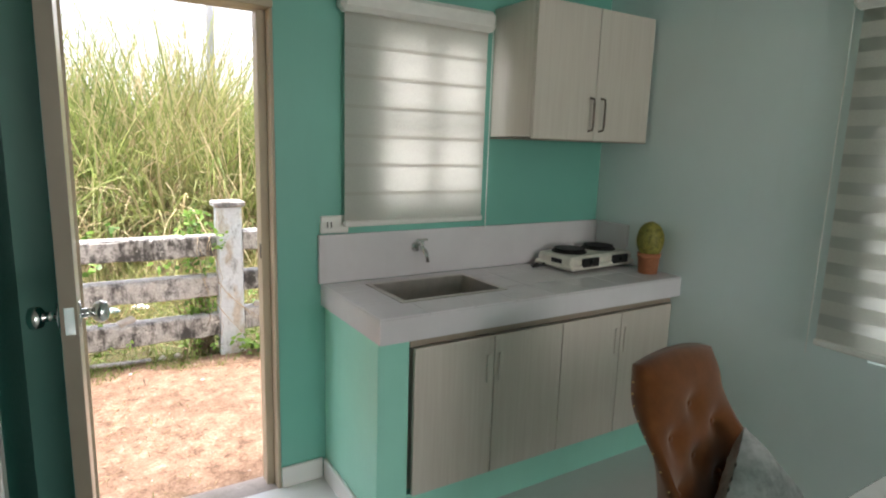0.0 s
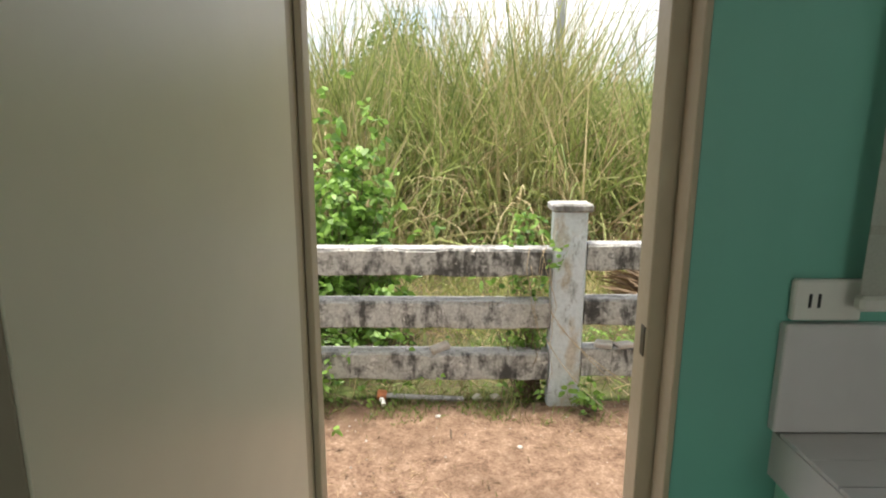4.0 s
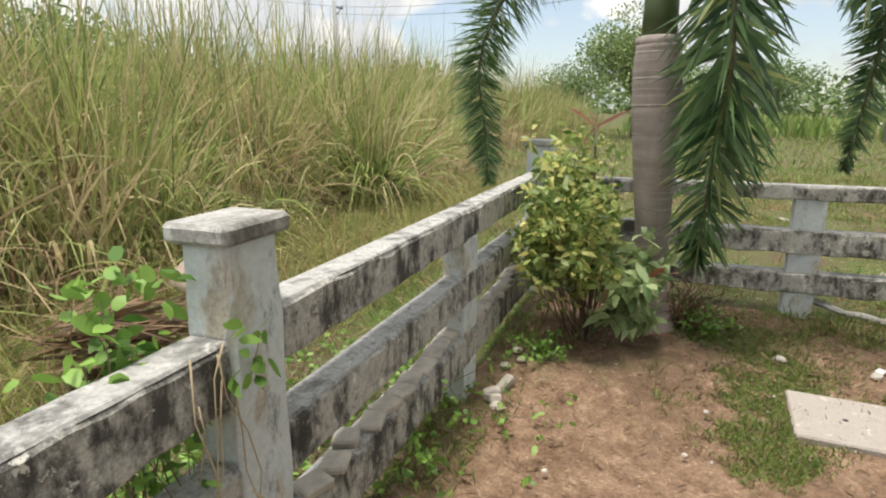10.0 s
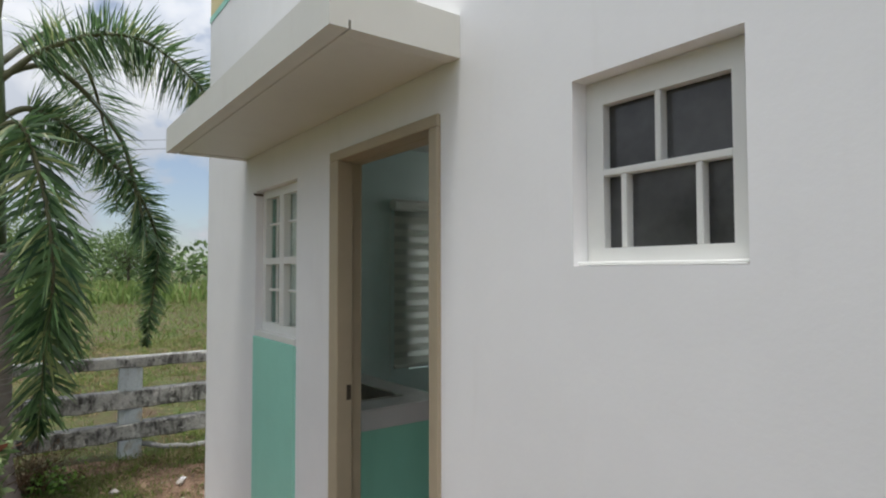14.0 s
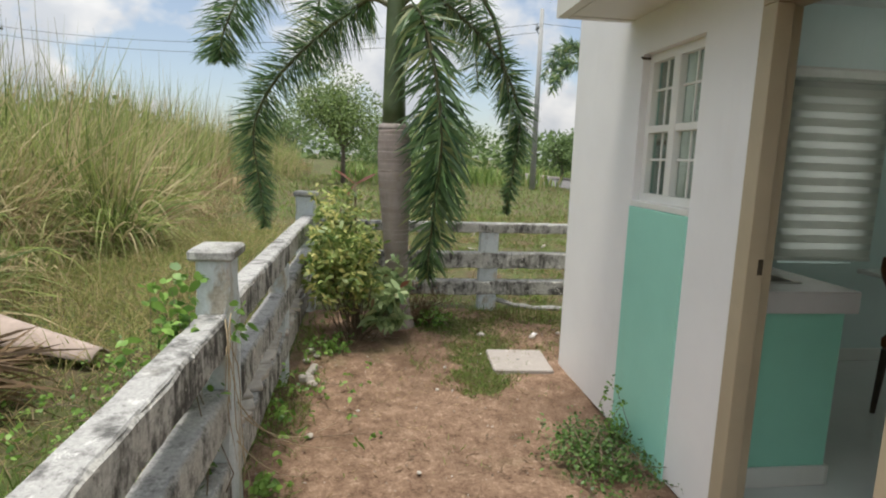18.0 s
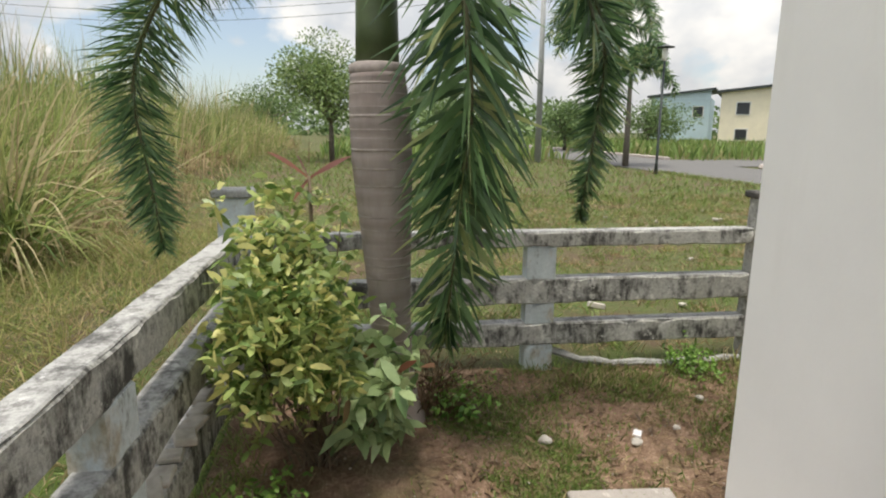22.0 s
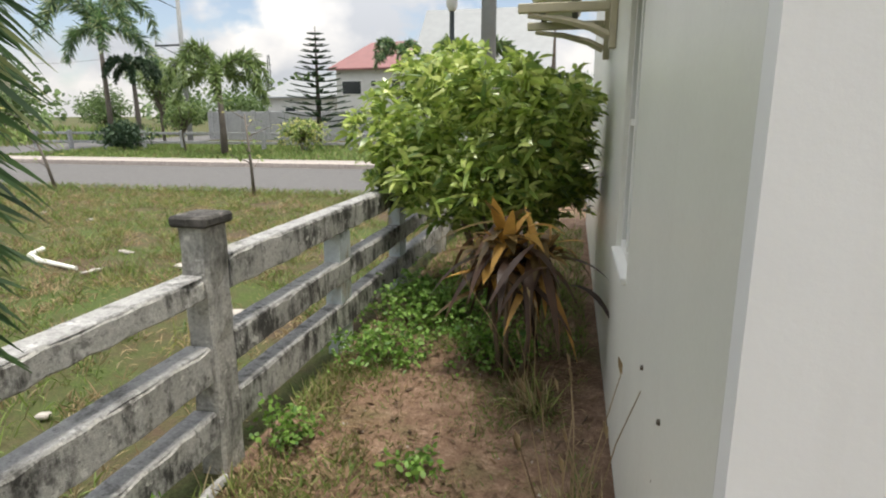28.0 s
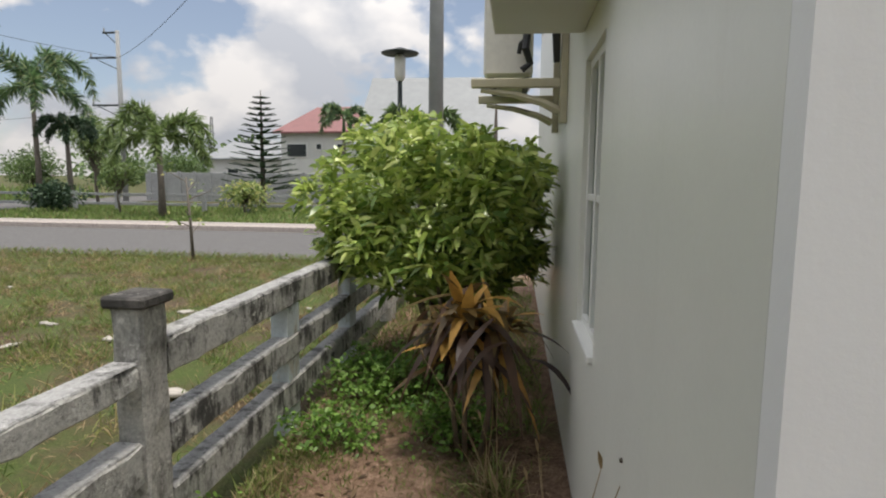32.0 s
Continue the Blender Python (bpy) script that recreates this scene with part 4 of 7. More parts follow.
# ---- kitchen ----
def counter():
    c = thing("kitchen_counter", 1.65, 2.05, FLOOR, "tiled white kitchen counter on a teal plastered base", "kitchen counter")
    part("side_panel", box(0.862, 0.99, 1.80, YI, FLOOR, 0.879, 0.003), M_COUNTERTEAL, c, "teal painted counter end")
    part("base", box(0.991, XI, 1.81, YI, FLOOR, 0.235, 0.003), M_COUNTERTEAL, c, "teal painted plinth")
    part("back_panel", box(0.991, XI, 1.84, 1.86, 0.236, 0.84, 0.002), M_LAM, c)
    # brown here puts the shade under the overhanging top into the rail's colour
    part("top_rail", box(0.991, XI, 1.80, 1.84, 0.836, 0.879, 0.002), M_LAMEDGE, c, "rail under the top, coloured brown for the overhang's shade")
    xs = (1.003, 1.37, 1.735, 2.10, 2.455)
    for i in range(4):
        d = part("cabinet_door", box(xs[i] + 0.002, xs[i + 1] - 0.002, 1.785, 1.803, 0.238, 0.832, 0.002), M_LAM, c, "pale wood-grain cupboard door")
        hx = xs[i + 1] - 0.03 if i % 2 == 0 else xs[i] + 0.03
        part("handle", box(hx - 0.009, hx + 0.009, 1.777, 1.786, 0.64, 0.76, 0.003), M_LAM, d, "slim vertical pull")
    sink = (1.02, 1.50, 1.915, 2.225)
    part("slab", pierced(0.845, XI, 1.75, YI, 0.880, 0.968, [sink], "z"), M_TILE, c, "white tiled counter slab")
    # tiles of the top, cut round the sink
    sx = [0.845 + 0.2 * i for i in range(9)] + [XI]
    sy = [1.75, 1.95, 2.15, YI - 0.02]
    for i in range(len(sx) - 1):
        for j in range(3):
            a, b, p, q = sx[i] + 0.0015, sx[i + 1] - 0.0015, sy[j] + 0.0015, sy[j + 1] - 0.0015
            bits = [(a, b, p, q)]
            if a < sink[1] and b > sink[0] and p < sink[3] and q > sink[2]:
                bits = []
                if p < sink[2]:
                    bits.append((a, b, p, sink[2]))
                if q > sink[3]:
                    bits.append((a, b, sink[3], q))
                lo, hi = max(p, sink[2]), min(q, sink[3])
                if a < sink[0]:
                    bits.append((a, sink[0], lo, hi))
                if b > sink[1]:
                    bits.append((sink[1], b, lo, hi))
            for r in bits:
                if r[1] - r[0] > 0.004 and r[3] - r[2] > 0.004:
                    part("tile", box(*r, 0.9685, 0.976, 0.001), M_TILE, c)
    part("side_splash", box(XI - 0.018, XI - 0.0005, 2.09, 2.3115, 0.9765, 1.185, 0.003), M_TILE, c, "white tiled splashback return")
    part("backsplash", box(0.832, XI, 2.312, YI, 0.9765, 1.185, 0.003), M_TILE, c, "white tiled splashback")
    s = part("sink_bowl", pierced(sink[0], sink[1], sink[2], sink[3], 0.80, 0.802, [], "z"), M_STEEL, c, "brushed steel sink bowl")
    for r in ((sink[0], sink[0] + 0.004, sink[2], sink[3]), (sink[1] - 0.004, sink[1], sink[2], sink[3]), (sink[0] + 0.004, sink[1] - 0.004, sink[2], sink[2] + 0.004), (sink[0] + 0.004, sink[1] - 0.004, sink[3] - 0.004, sink[3])):
        part("bowl_wall", box(*r, 0.803, 0.974, 0.001), M_STEEL, s)
    part("rim", pierced(sink[0] - 0.012, sink[1] + 0.012, sink[2] - 0.012, sink[3] + 0.012, 0.9765, 0.9795, [(sink[0] + 0.012, sink[1] - 0.012, sink[2] + 0.012, sink[3] - 0.012)], "z"), M_STEEL, s, "worn steel rim")
    part("drain", Acc().lathe(1.26, 2.07, ((0.03, 0.8025), (0.03, 0.806), (0.012, 0.8065)), 16), M_BLACK, s)


def faucet():
    f = thing("faucet", 1.29, 2.31, 1.10, "small chrome wall tap above the sink", "faucet")
    part("flange", tube([(1.29, 2.311, 1.11), (1.29, 2.303, 1.11)], 0.022, n=16), M_CHROME, f, "", True)
    part("body", tube([(1.29, 2.303, 1.11), (1.29, 2.25, 1.11), (1.292, 2.235, 1.105), (1.295, 2.215, 1.085), (1.297, 2.21, 1.055)], [0.011, 0.013, 0.012, 0.010, 0.009], n=12), M_CHROME, f, "", True)
    part("stem", tube([(1.29, 2.25, 1.115), (1.29, 2.25, 1.145)], 0.008, n=10), M_CHROME, f, "", True)
    part("lever", box(1.262, 1.318, 2.243, 2.257, 1.145, 1.155, 0.003), M_CHROME, f)


def stove():
    m = pose(2.225, 2.16, 0.977, 0, 0, 4)
    s = thing("electric_stove", 2.225, 2.16, 0.977, "cream double electric hotplate on the counter", "stove")
    part("casing", box(-0.235, 0.235, -0.115, 0.125, 0.012, 0.075, 0.014, m=m), M_ENAMEL, s)
    part("lower_casing", box(-0.245, 0.245, -0.13, 0.13, 0.010, 0.034, 0.008, m=m), M_ENAMEL, s)
    for x in (-0.11, 0.115):
        p = part("hotplate", Acc().lathe(*(m @ Vector((x, 0.02, 0)))[:2], ((0.088, 1.0525), (0.088, 1.058), (0.07, 1.060), (0.078, 1.068), (0.078, 1.072), (0.03, 1.0725), (0.01, 1.070)), 28), M_COIL, s, "round black hotplate")
        k = part("control_panel", box(x - 0.058, x + 0.058, -0.134, -0.117, 0.022, 0.067, 0.004, m=m), M_BLACK, s, "black control panel")
        part("dial", tube([m @ Vector((x, -0.133, 0.045)), m @ Vector((x, -0.147, 0.045))], 0.014, n=14), M_BLACK, k)
    part("side_vent", box(-0.2375, -0.234, -0.05, 0.02, 0.036, 0.058, 0.003, m=m), M_BLACK, s)
    for x in (-0.2, 0.2):
        for y in (-0.09, 0.09):
            part("foot", tube([m @ Vector((x, y, 0.0)), m @ Vector((x, y, 0.012))], 0.012, n=10), M_BLACK, s)
    part("power_cord", tube([m @ Vector(q) for q in ((-0.235, 0.06, 0.02), (-0.28, 0.05, 0.015), (-0.31, 0.07, 0.006), (-0.29, 0.10, 0.006), (-0.24, 0.11, 0.006))], 0.006, n=8), M_BLACK, s, "coiled black cord")


def cactus():
    x, y, z = 2.375, 1.885, 0.9765
    c = thing("potted_cactus", x, y, z, "small golden-green cactus in a terracotta pot", "potted plant")
    part("pot", Acc().lathe(x, y, ((0.046, z), (0.052, z + 0.08), (0.056, z + 0.082), (0.056, z + 0.10), (0.048, z + 0.10), (0.046, z + 0.088)), 24), M_CLAY, c, "", True)
    a = Acc()
    n, rows = 32, 14
    for i in range(rows + 1):
        t = i / rows
        r = 0.058 * math.sqrt(max(0.0, 1 - ((t - 0.45) / 0.555) ** 2)) + 0.001
        for k in range(n):
            q = r * (1 + (0.10 if k % 2 else -0.06))
            a.v.append((x + q * math.cos(2 * math.pi * k / n), y + q * math.sin(2 * math.pi * k / n), z + 0.09 + 0.165 * t))
    for i in range(rows):
        for k in range(n):
            a.f.append((i * n + k, i * n + (k + 1) % n, (i + 1) * n + (k + 1) % n, (i + 1) * n + k))
    part("body", a, M_CACTUS, c, "", True)
    pts, ways = [], []
    for k in range(1, n, 2):
        for t in np.linspace(0.12, 0.95, 9):
            r = 0.058 * math.sqrt(max(0.0, 1 - ((t - 0.45) / 0.555) ** 2)) * 1.08
            an = 2 * math.pi * k / n
            for _ in range(3):
                pts.append((x + r * math.cos(an), y + r * math.sin(an), z + 0.09 + 0.165 * t))
                ways.append((math.cos(an) + random.uniform(-0.5, 0.5), math.sin(an) + random.uniform(-0.5, 0.5), random.uniform(-0.4, 0.7)))
    v, f = strips(pts, ways, 0.012, 0.0014, 0.0, 1)
    part("spine_coat", np_mesh("spine_coat", v, f, M_SPINE), M_SPINE, c)


def wall_cabinet():
    c = thing("wall_cabinet", 2.07, 2.2, 1.615, "pale wood-grain wall cabinet with two doors", "cabinet")
    part("body", box(1.70, 2.44, 2.04, YI, 1.617, 2.20, 0.002), M_LAM, c)
    for a, b, hx in ((1.70, 2.068, 2.035), (2.072, 2.44, 2.105)):
        d = part("cabinet_door", box(a, b, 2.02, 2.038, 1.612, 2.202, 0.002), M_LAM, c)
        h = part("handle", tube([(hx, 2.02, 1.655), (hx, 1.995, 1.66), (hx, 1.992, 1.68), (hx, 1.992, 1.78), (hx, 1.995, 1.80), (hx, 2.02, 1.805)], 0.0055, n=8), M_BRASS, d, "slim dark metal handle")
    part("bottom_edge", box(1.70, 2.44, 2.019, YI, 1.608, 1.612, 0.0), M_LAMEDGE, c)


def blind(name, axis, u0, u1, z0, z1, t, s, label, closed=False):
    """A zebra roller blind: sheer and solid bands, in front of a wall at t; s: the way into the room."""
    b = thing(name, *((u0 + u1) / 2, t) if axis == "y" else (t, (u0 + u1) / 2), z0, label, "window blind")

    def slab(name_, a, c, d0, d1, za, zb, material, label_="", ch=0.002):
        lo, hi = sorted((t + s * d0, t + s * d1))
        part(name_, box(a, c, lo, hi, za, zb, ch) if axis == "y" else box(lo, hi, a, c, za, zb, ch), material, b, label_)

    slab("head_rail", u0 - 0.02, u1 + 0.025, 0.004, 0.085, z1 - 0.03, z1 + 0.06, M_PLASTIC, "cream head rail", 0.02)
    slab("bottom_bar", u0, u1, 0.035, 0.06, z0 - 0.005, z0 + 0.022, M_PLASTIC, "cream bottom bar", 0.006)
    step, solid = (0.125, 0.88) if closed else (0.098, 0.55)
    n = round((z1 - z0 - 0.05) / step)
    h = (z1 - z0 - 0.05) / n
    for i in range(n):
        za = z0 + 0.022 + i * h
        slab("band", u0 + 0.004, u1 - 0.004, 0.046, 0.0475, za, za + h * solid, M_BLIND, "solid fabric band", 0.0)
        if closed:
            slab("overlap_band", u0 + 0.004, u1 - 0.004, 0.0465, 0.0495, za + h * solid, za + h, M_BLINDFOLD, "doubled darker fabric band", 0.0)
        else:
            slab("sheer_band", u0 + 0.004, u1 - 0.004, 0.0465, 0.047, za + h * solid, za + h, M_SHEER, "sheer fabric band", 0.0)
    u = u1 + 0.03
    p = [((u, t + s * 0.04, z) if axis == "y" else (t + s * 0.04, u, z)) for z in (z1, (z0 + z1) / 2, z0 - 0.05)]
    part("cord", tube(p, 0.002, n=6), M_PLASTIC, b)


def outlet():
    o = thing("wall_outlet", 0.885, 2.33, 1.2, "white two-gang wall outlet", "outlet")
    part("plate", box(0.842, 0.965, 2.318, YI - 0.001, 1.19, 1.265, 0.004), M_PLASTIC, o)
    for x in (0.868, 0.884):
        part("slot", box(x, x + 0.005, 2.3165, 2.3178, 1.215, 1.24, 0.0), M_BLACK, o)
    w = thing("light_switch", -0.195, 1.76, 1.55, "slim white light switch on the teal wall", "switch")
    part("plate", box(-0.199, -0.186, 1.695, 1.735, 1.50, 1.635, 0.003), M_PLASTIC, w)
    part("rocker", box(-0.1855, -0.180, 1.705, 1.725, 1.55, 1.58, 0.002), M_PLASTIC, w)


def dining_chair():
    """A tufted velvet side chair, facing +x at the origin."""
    c = thing("dining_chair", 0, 0, 0, "rust velvet dining chair with a button-tufted back", "chair")
    part("seat", box(-0.20, 0.26, -0.23, 0.23, 0.38, 0.48, 0.035), M_VELVET, c)
    a = Acc()
    nu, nv = 26, 30
    tuft = [(0.0, 0.68), (-0.10, 0.75), (0.10, 0.75), (0.0, 0.82), (-0.10, 0.61), (0.10, 0.61)]

    def backpoint(u, v, front):
        z = 0.45 + 0.51 * v
        half = 0.185 - 0.03 * max(0, v - 0.82) ** 1.2 * 6 + 0.26 * max(0.0, 0.58 - v) ** 1.5
        y = u * half
        lean = -0.21 - 0.09 * v ** 1.3 + 0.50 * abs(u) ** 4 * max(0.0, 0.78 - v) ** 1.5
        rim = max(0.0, 1 - max(abs(u), v * 1.0 if v > 0.85 else abs(u)) ** 6)
        d = 0.012 + 0.035 * max(0.0, 1 - abs(u) ** 5) * max(0.0, 1 - max(0, (v - 0.8) / 0.2) ** 4)
        if front:
            for ty, tz in tuft:
                d -= 0.024 * math.exp(-((y - ty) ** 2 + (z - tz) ** 2) / 0.0011)
            return (lean + d + 0.0, y, z - 0.05 * u * u * max(0, v - 0.8) * 2)
        return (lean - 0.02, y, z - 0.05 * u * u * max(0, v - 0.8) * 2)

    for front in (True, False):
        for j in range(nv + 1):
            for i in range(nu + 1):
                a.v.append(backpoint(-1 + 2 * i / nu, j / nv, front))
    w = nu + 1
    off = w * (nv + 1)
    for j in range(nv):
        for i in range(nu):
            p = j * w + i
            a.f.append((p, p + 1, p + w + 1, p + w))
            a.f.append((off + p, off + p + w, off + p + w + 1, off + p + 1))
    rim = [j * w for j in range(nv + 1)] + [nv * w + i for i in range(1, w)] + [j * w + nu for j in range(nv - 1, -1, -1)] + [i for i in range(nu - 1, 0, -1)]
    for i in range(len(rim)):
        p, q = rim[i], rim[(i + 1) % len(rim)]
        a.f.append((p, q, q + off, p + off))
    b = part("backrest", a, M_VELVET, c, "", True)
    for ty, tz in tuft:
        v = (tz - 0.45) / 0.51
        x = backpoint(ty / 0.19, v, True)[0]
        part("button", Acc().tube([(x - 0.004, ty, tz), (x + 0.006, ty, tz)], [0.011, 0.007], 10), M_VELVET, b)
    for s in (-1, 1):
        for j in range(3, 28, 2):
            x, y, z = backpoint(s * 0.99, j / nv, False)
            part("nailhead", Acc().tube([(x + 0.006, y - s * 0.001, z), (x + 0.006, y + s * 0.005, z)], [0.0035, 0.002], 6), M_STUD, b, "brass nailhead")
    for x, y in ((-0.17, -0.19), (-0.17, 0.19), (0.22, -0.19), (0.22, 0.19)):
        part("leg", tube([(x, y, 0.39), (x - 0.03 * (x < 0), y, 0.0)], [0.024, 0.014], n=10), M_DARKWOOD, c)
    return c


def plump_pillow(m):
    p = thing("throw_pillow", *m.translation, "grey ribbed plush pillow leaning on the chair", "pillow")
    a = Acc()
    n = 22
    for s in (1, -1):
        for j in range(n + 1):
            for i in range(n + 1):
                u, v = -1 + 2 * i / n, -1 + 2 * j / n
                d = 0.065 * max(0.0, (1 - u ** 4) * (1 - v ** 4)) ** 0.6 + 0.004 * math.sin(26 * (u + v)) * (1 - u * u)
                a.v.append(tuple(m @ Vector((s * d, 0.155 * u * (1 - 0.06 * (1 - v * v)), 0.155 * v * (1 - 0.06 * (1 - u * u))))))
    w = n + 1
    for k in range(2):
        for j in range(n):
            for i in range(n):
                q = k * w * w + j * w + i
                a.f.append((q, q + 1, q + w + 1, q + w))
    part("cover", a, M_GREYCLOTH, p, "", True)


counter()
faucet()
stove()
cactus()
wall_cabinet()
blind("kitchen_blind", "y", 0.93, 1.635, 1.225, 2.11, YI, -1, "off-white zebra roller blind over the kitchen window", True)
blind("side_window_blind", "x", 0.24, 1.10, 0.85, 2.12, XI, -1, "off-white zebra roller blind over the side window")
outlet()
chair = dining_chair()
chair.matrix_world = pose(1.39, 0.67, FLOOR, 0, 0, -86)
plump_pillow(pose(1.47, 0.74, FLOOR + 0.565, 0, 0, -86) @ pose(0, 0, 0, 0, -20, 0) @ pose(0, 0, 0, 40, 0, 0))


def dining_table():
    t = thing("dining_table", 1.75, -0.1, FLOOR, "white rectangular dining table with dark legs", "table")
    part("tabletop", box(1.30, 2.20, -0.75, 0.53, 0.80, 0.83, 0.006), M_TABLE, t)
    for x in (1.62, 1.98):
        for y in (-0.45, 0.20):
            part("leg", tube([(x, y, FLOOR), (x, y, 0.80)], [0.018, 0.028], n=12), M_DARKWOOD, t)


dining_table()


def ceiling_bulb():
    x, y, z = 1.95, 0.415, 2.267
    b = thing("ceiling_lamp", x, y, 2.6, "lit bulb hanging in a white holder from the ceiling", "ceiling lamp")
    part("ceiling_plate", Acc().lathe(x, y, ((0.05, 2.599), (0.05, 2.585), (0.014, 2.58)), 18), M_PLASTIC, b)
    part("stem", tube([(x, y, 2.58), (x, y, z + 0.08)], 0.008, n=8), M_PLASTIC, b)
    part("holder", Acc().lathe(x, y, ((0.012, z + 0.08), (0.022, z + 0.075), (0.022, z + 0.042)), 18), M_PLASTIC, b)
    part("bulb", Acc().lathe(x, y, ((0.010, z + 0.041), (0.014, z + 0.02), (0.016, z), (0.014, z - 0.02), (0.004, z - 0.028)), 18), M_BULB, b, "glowing white bulb", True)


ceiling_bulb()


def baseboards():
    b = structure("baseboard", box(0.663, 0.845, 2.32, YI - 0.0005, FLOOR, FLOOR + 0.095, 0.004), M_TRIM, "white baseboard along the teal wall", "baseboard")
    part("baseboard_run", box(0.845, 0.861, 1.80, 2.319, FLOOR, FLOOR + 0.095, 0.004), M_TRIM, b)
    part("baseboard_run", box(0.845, 0.99, 1.785, 1.7995, FLOOR, FLOOR + 0.095, 0.004), M_TRIM, b)
    c = structure("baseboard_side", box(XI - 0.015, XI - 0.0005, -5.0, 1.78, FLOOR, FLOOR + 0.095, 0.004), M_TRIM, "white baseboard along the pale wall", "baseboard")


baseboards()


def toilet():
    x, y = -0.62, 2.12
    t = thing("toilet", x, y, FLOOR, "white ceramic toilet in the bathroom", "toilet")
    part("tank", box(x - 0.2, x + 0.2, 2.14, 2.325, FLOOR + 0.38, FLOOR + 0.74, 0.03), M_TILE, t)
    part("tank_lid", box(x - 0.21, x + 0.21, 2.13, 2.33, FLOOR + 0.742, FLOOR + 0.775, 0.01), M_TILE, t)
    a = Acc()
    prof = ((0.11, 0.0), (0.10, 0.12), (0.15, 0.28), (0.185, 0.38), (0.185, 0.40))
    a.tube([(x, 1.93 + 0.1 * (1 - q), FLOOR + z) for q, (r, z) in zip((0, 0.2, 0.6, 1, 1), prof)], [r for r, z in prof], 22)
    part("bowl", a, M_TILE, t, "", True)
    part("seat", Acc().lathe(x, 1.93, ((0.19, FLOOR + 0.402), (0.195, FLOOR + 0.415), (0.18, FLOOR + 0.425)), 24), M_PLASTIC, t, "", True)


toilet()


# ---- side of the house ----
def air_conditioner():
    a = thing("air_conditioner", 3.0, -0.75, 2.11, "cream outdoor air-conditioner unit with a frayed pipe", "air conditioner")
    part("casing", box(2.86, 3.17, -1.45, -0.68, 2.155, 2.70, 0.025), M_AC, a)
    part("end_panel", box(2.875, 3.155, -0.679, -0.672, 2.17, 2.69, 0.004), M_AC, a)
    for x in (2.90, 3.12):
        part("foot", box(x - 0.02, x + 0.02, -1.4, -0.72, 2.13, 2.154, 0.004), M_IRON, a)
    part("pipe", tube([(2.86, -0.70, 2.5), (2.90, -0.60, 2.42), (2.91, -0.58, 2.30), (2.88, -0.61, 2.22), (2.93, -0.62, 2.18)], [0.022, 0.026, 0.024, 0.022, 0.02], n=10), M_BLACK, a, "black insulated pipe")
    part("pipe", tube([(2.90, -0.66, 2.38), (2.94, -0.62, 2.34), (2.95, -0.63, 2.28)], 0.014, n=8), M_BLACK, a, "frayed black pipe end")
    part("drain_pipe", tube([(2.70, -0.60, 2.55), (2.73, -0.58, 2.40), (2.72, -0.6, 2.22)], [0.02, 0.026, 0.02], n=10), M_BLACK, a)
    b = thing("wall_bracket", 2.95, -0.7, 1.9, "beige painted wooden bracket under the air conditioner", "bracket")
    for y in (-0.62, -1.38):
        part("wall_post", box(XO + 0.001, XO + 0.045, y - 0.03, y + 0.03, 1.86, 2.60, 0.004), M_BEIGEWOOD, b)
        part("arm", box(XO + 0.046, 3.24, y - 0.028, y + 0.028, 2.075, 2.129, 0.005), M_BEIGEWOOD, b)
        p = [(XO + 0.045, y, 1.93), (2.80, y, 1.985), (2.98, y, 2.035), (3.18, y, 2.06)]
        part("brace", tube(p, [0.03, 0.027, 0.022, 0.015], n=6), M_BEIGEWOOD, b)


air_conditioner()


# ---- palm in the corner of the yard ----
PALM = Vector((3.62, 3.66, 0.0))


def pieces(parent, name, v, f, segs, material, most, rest="foliage"):
    """Leaves as parts of their own, up to a number; the rest joined in one mesh."""
    pv, pf = (segs + 1) * 2, segs
    n = len(v) // pv
    keep = set(np.linspace(0, n - 1, min(n, most)).astype(int).tolist())
    v3, f3 = v.reshape(n, pv, 3), f.reshape(n, pf, 4)
    for i in keep:
        part(name, np_mesh(name, v3[i], f3[i] - i * pv, material), material, parent)
    left = [i for i in range(n) if i not in keep]
    if left:
        fl = np.concatenate([f3[i] - i * pv + k * pv for k, i in enumerate(left)])
        tagged(part(rest, np_mesh(rest, v3[left].reshape(-1, 3), fl, material), material, parent), kind="stuff")


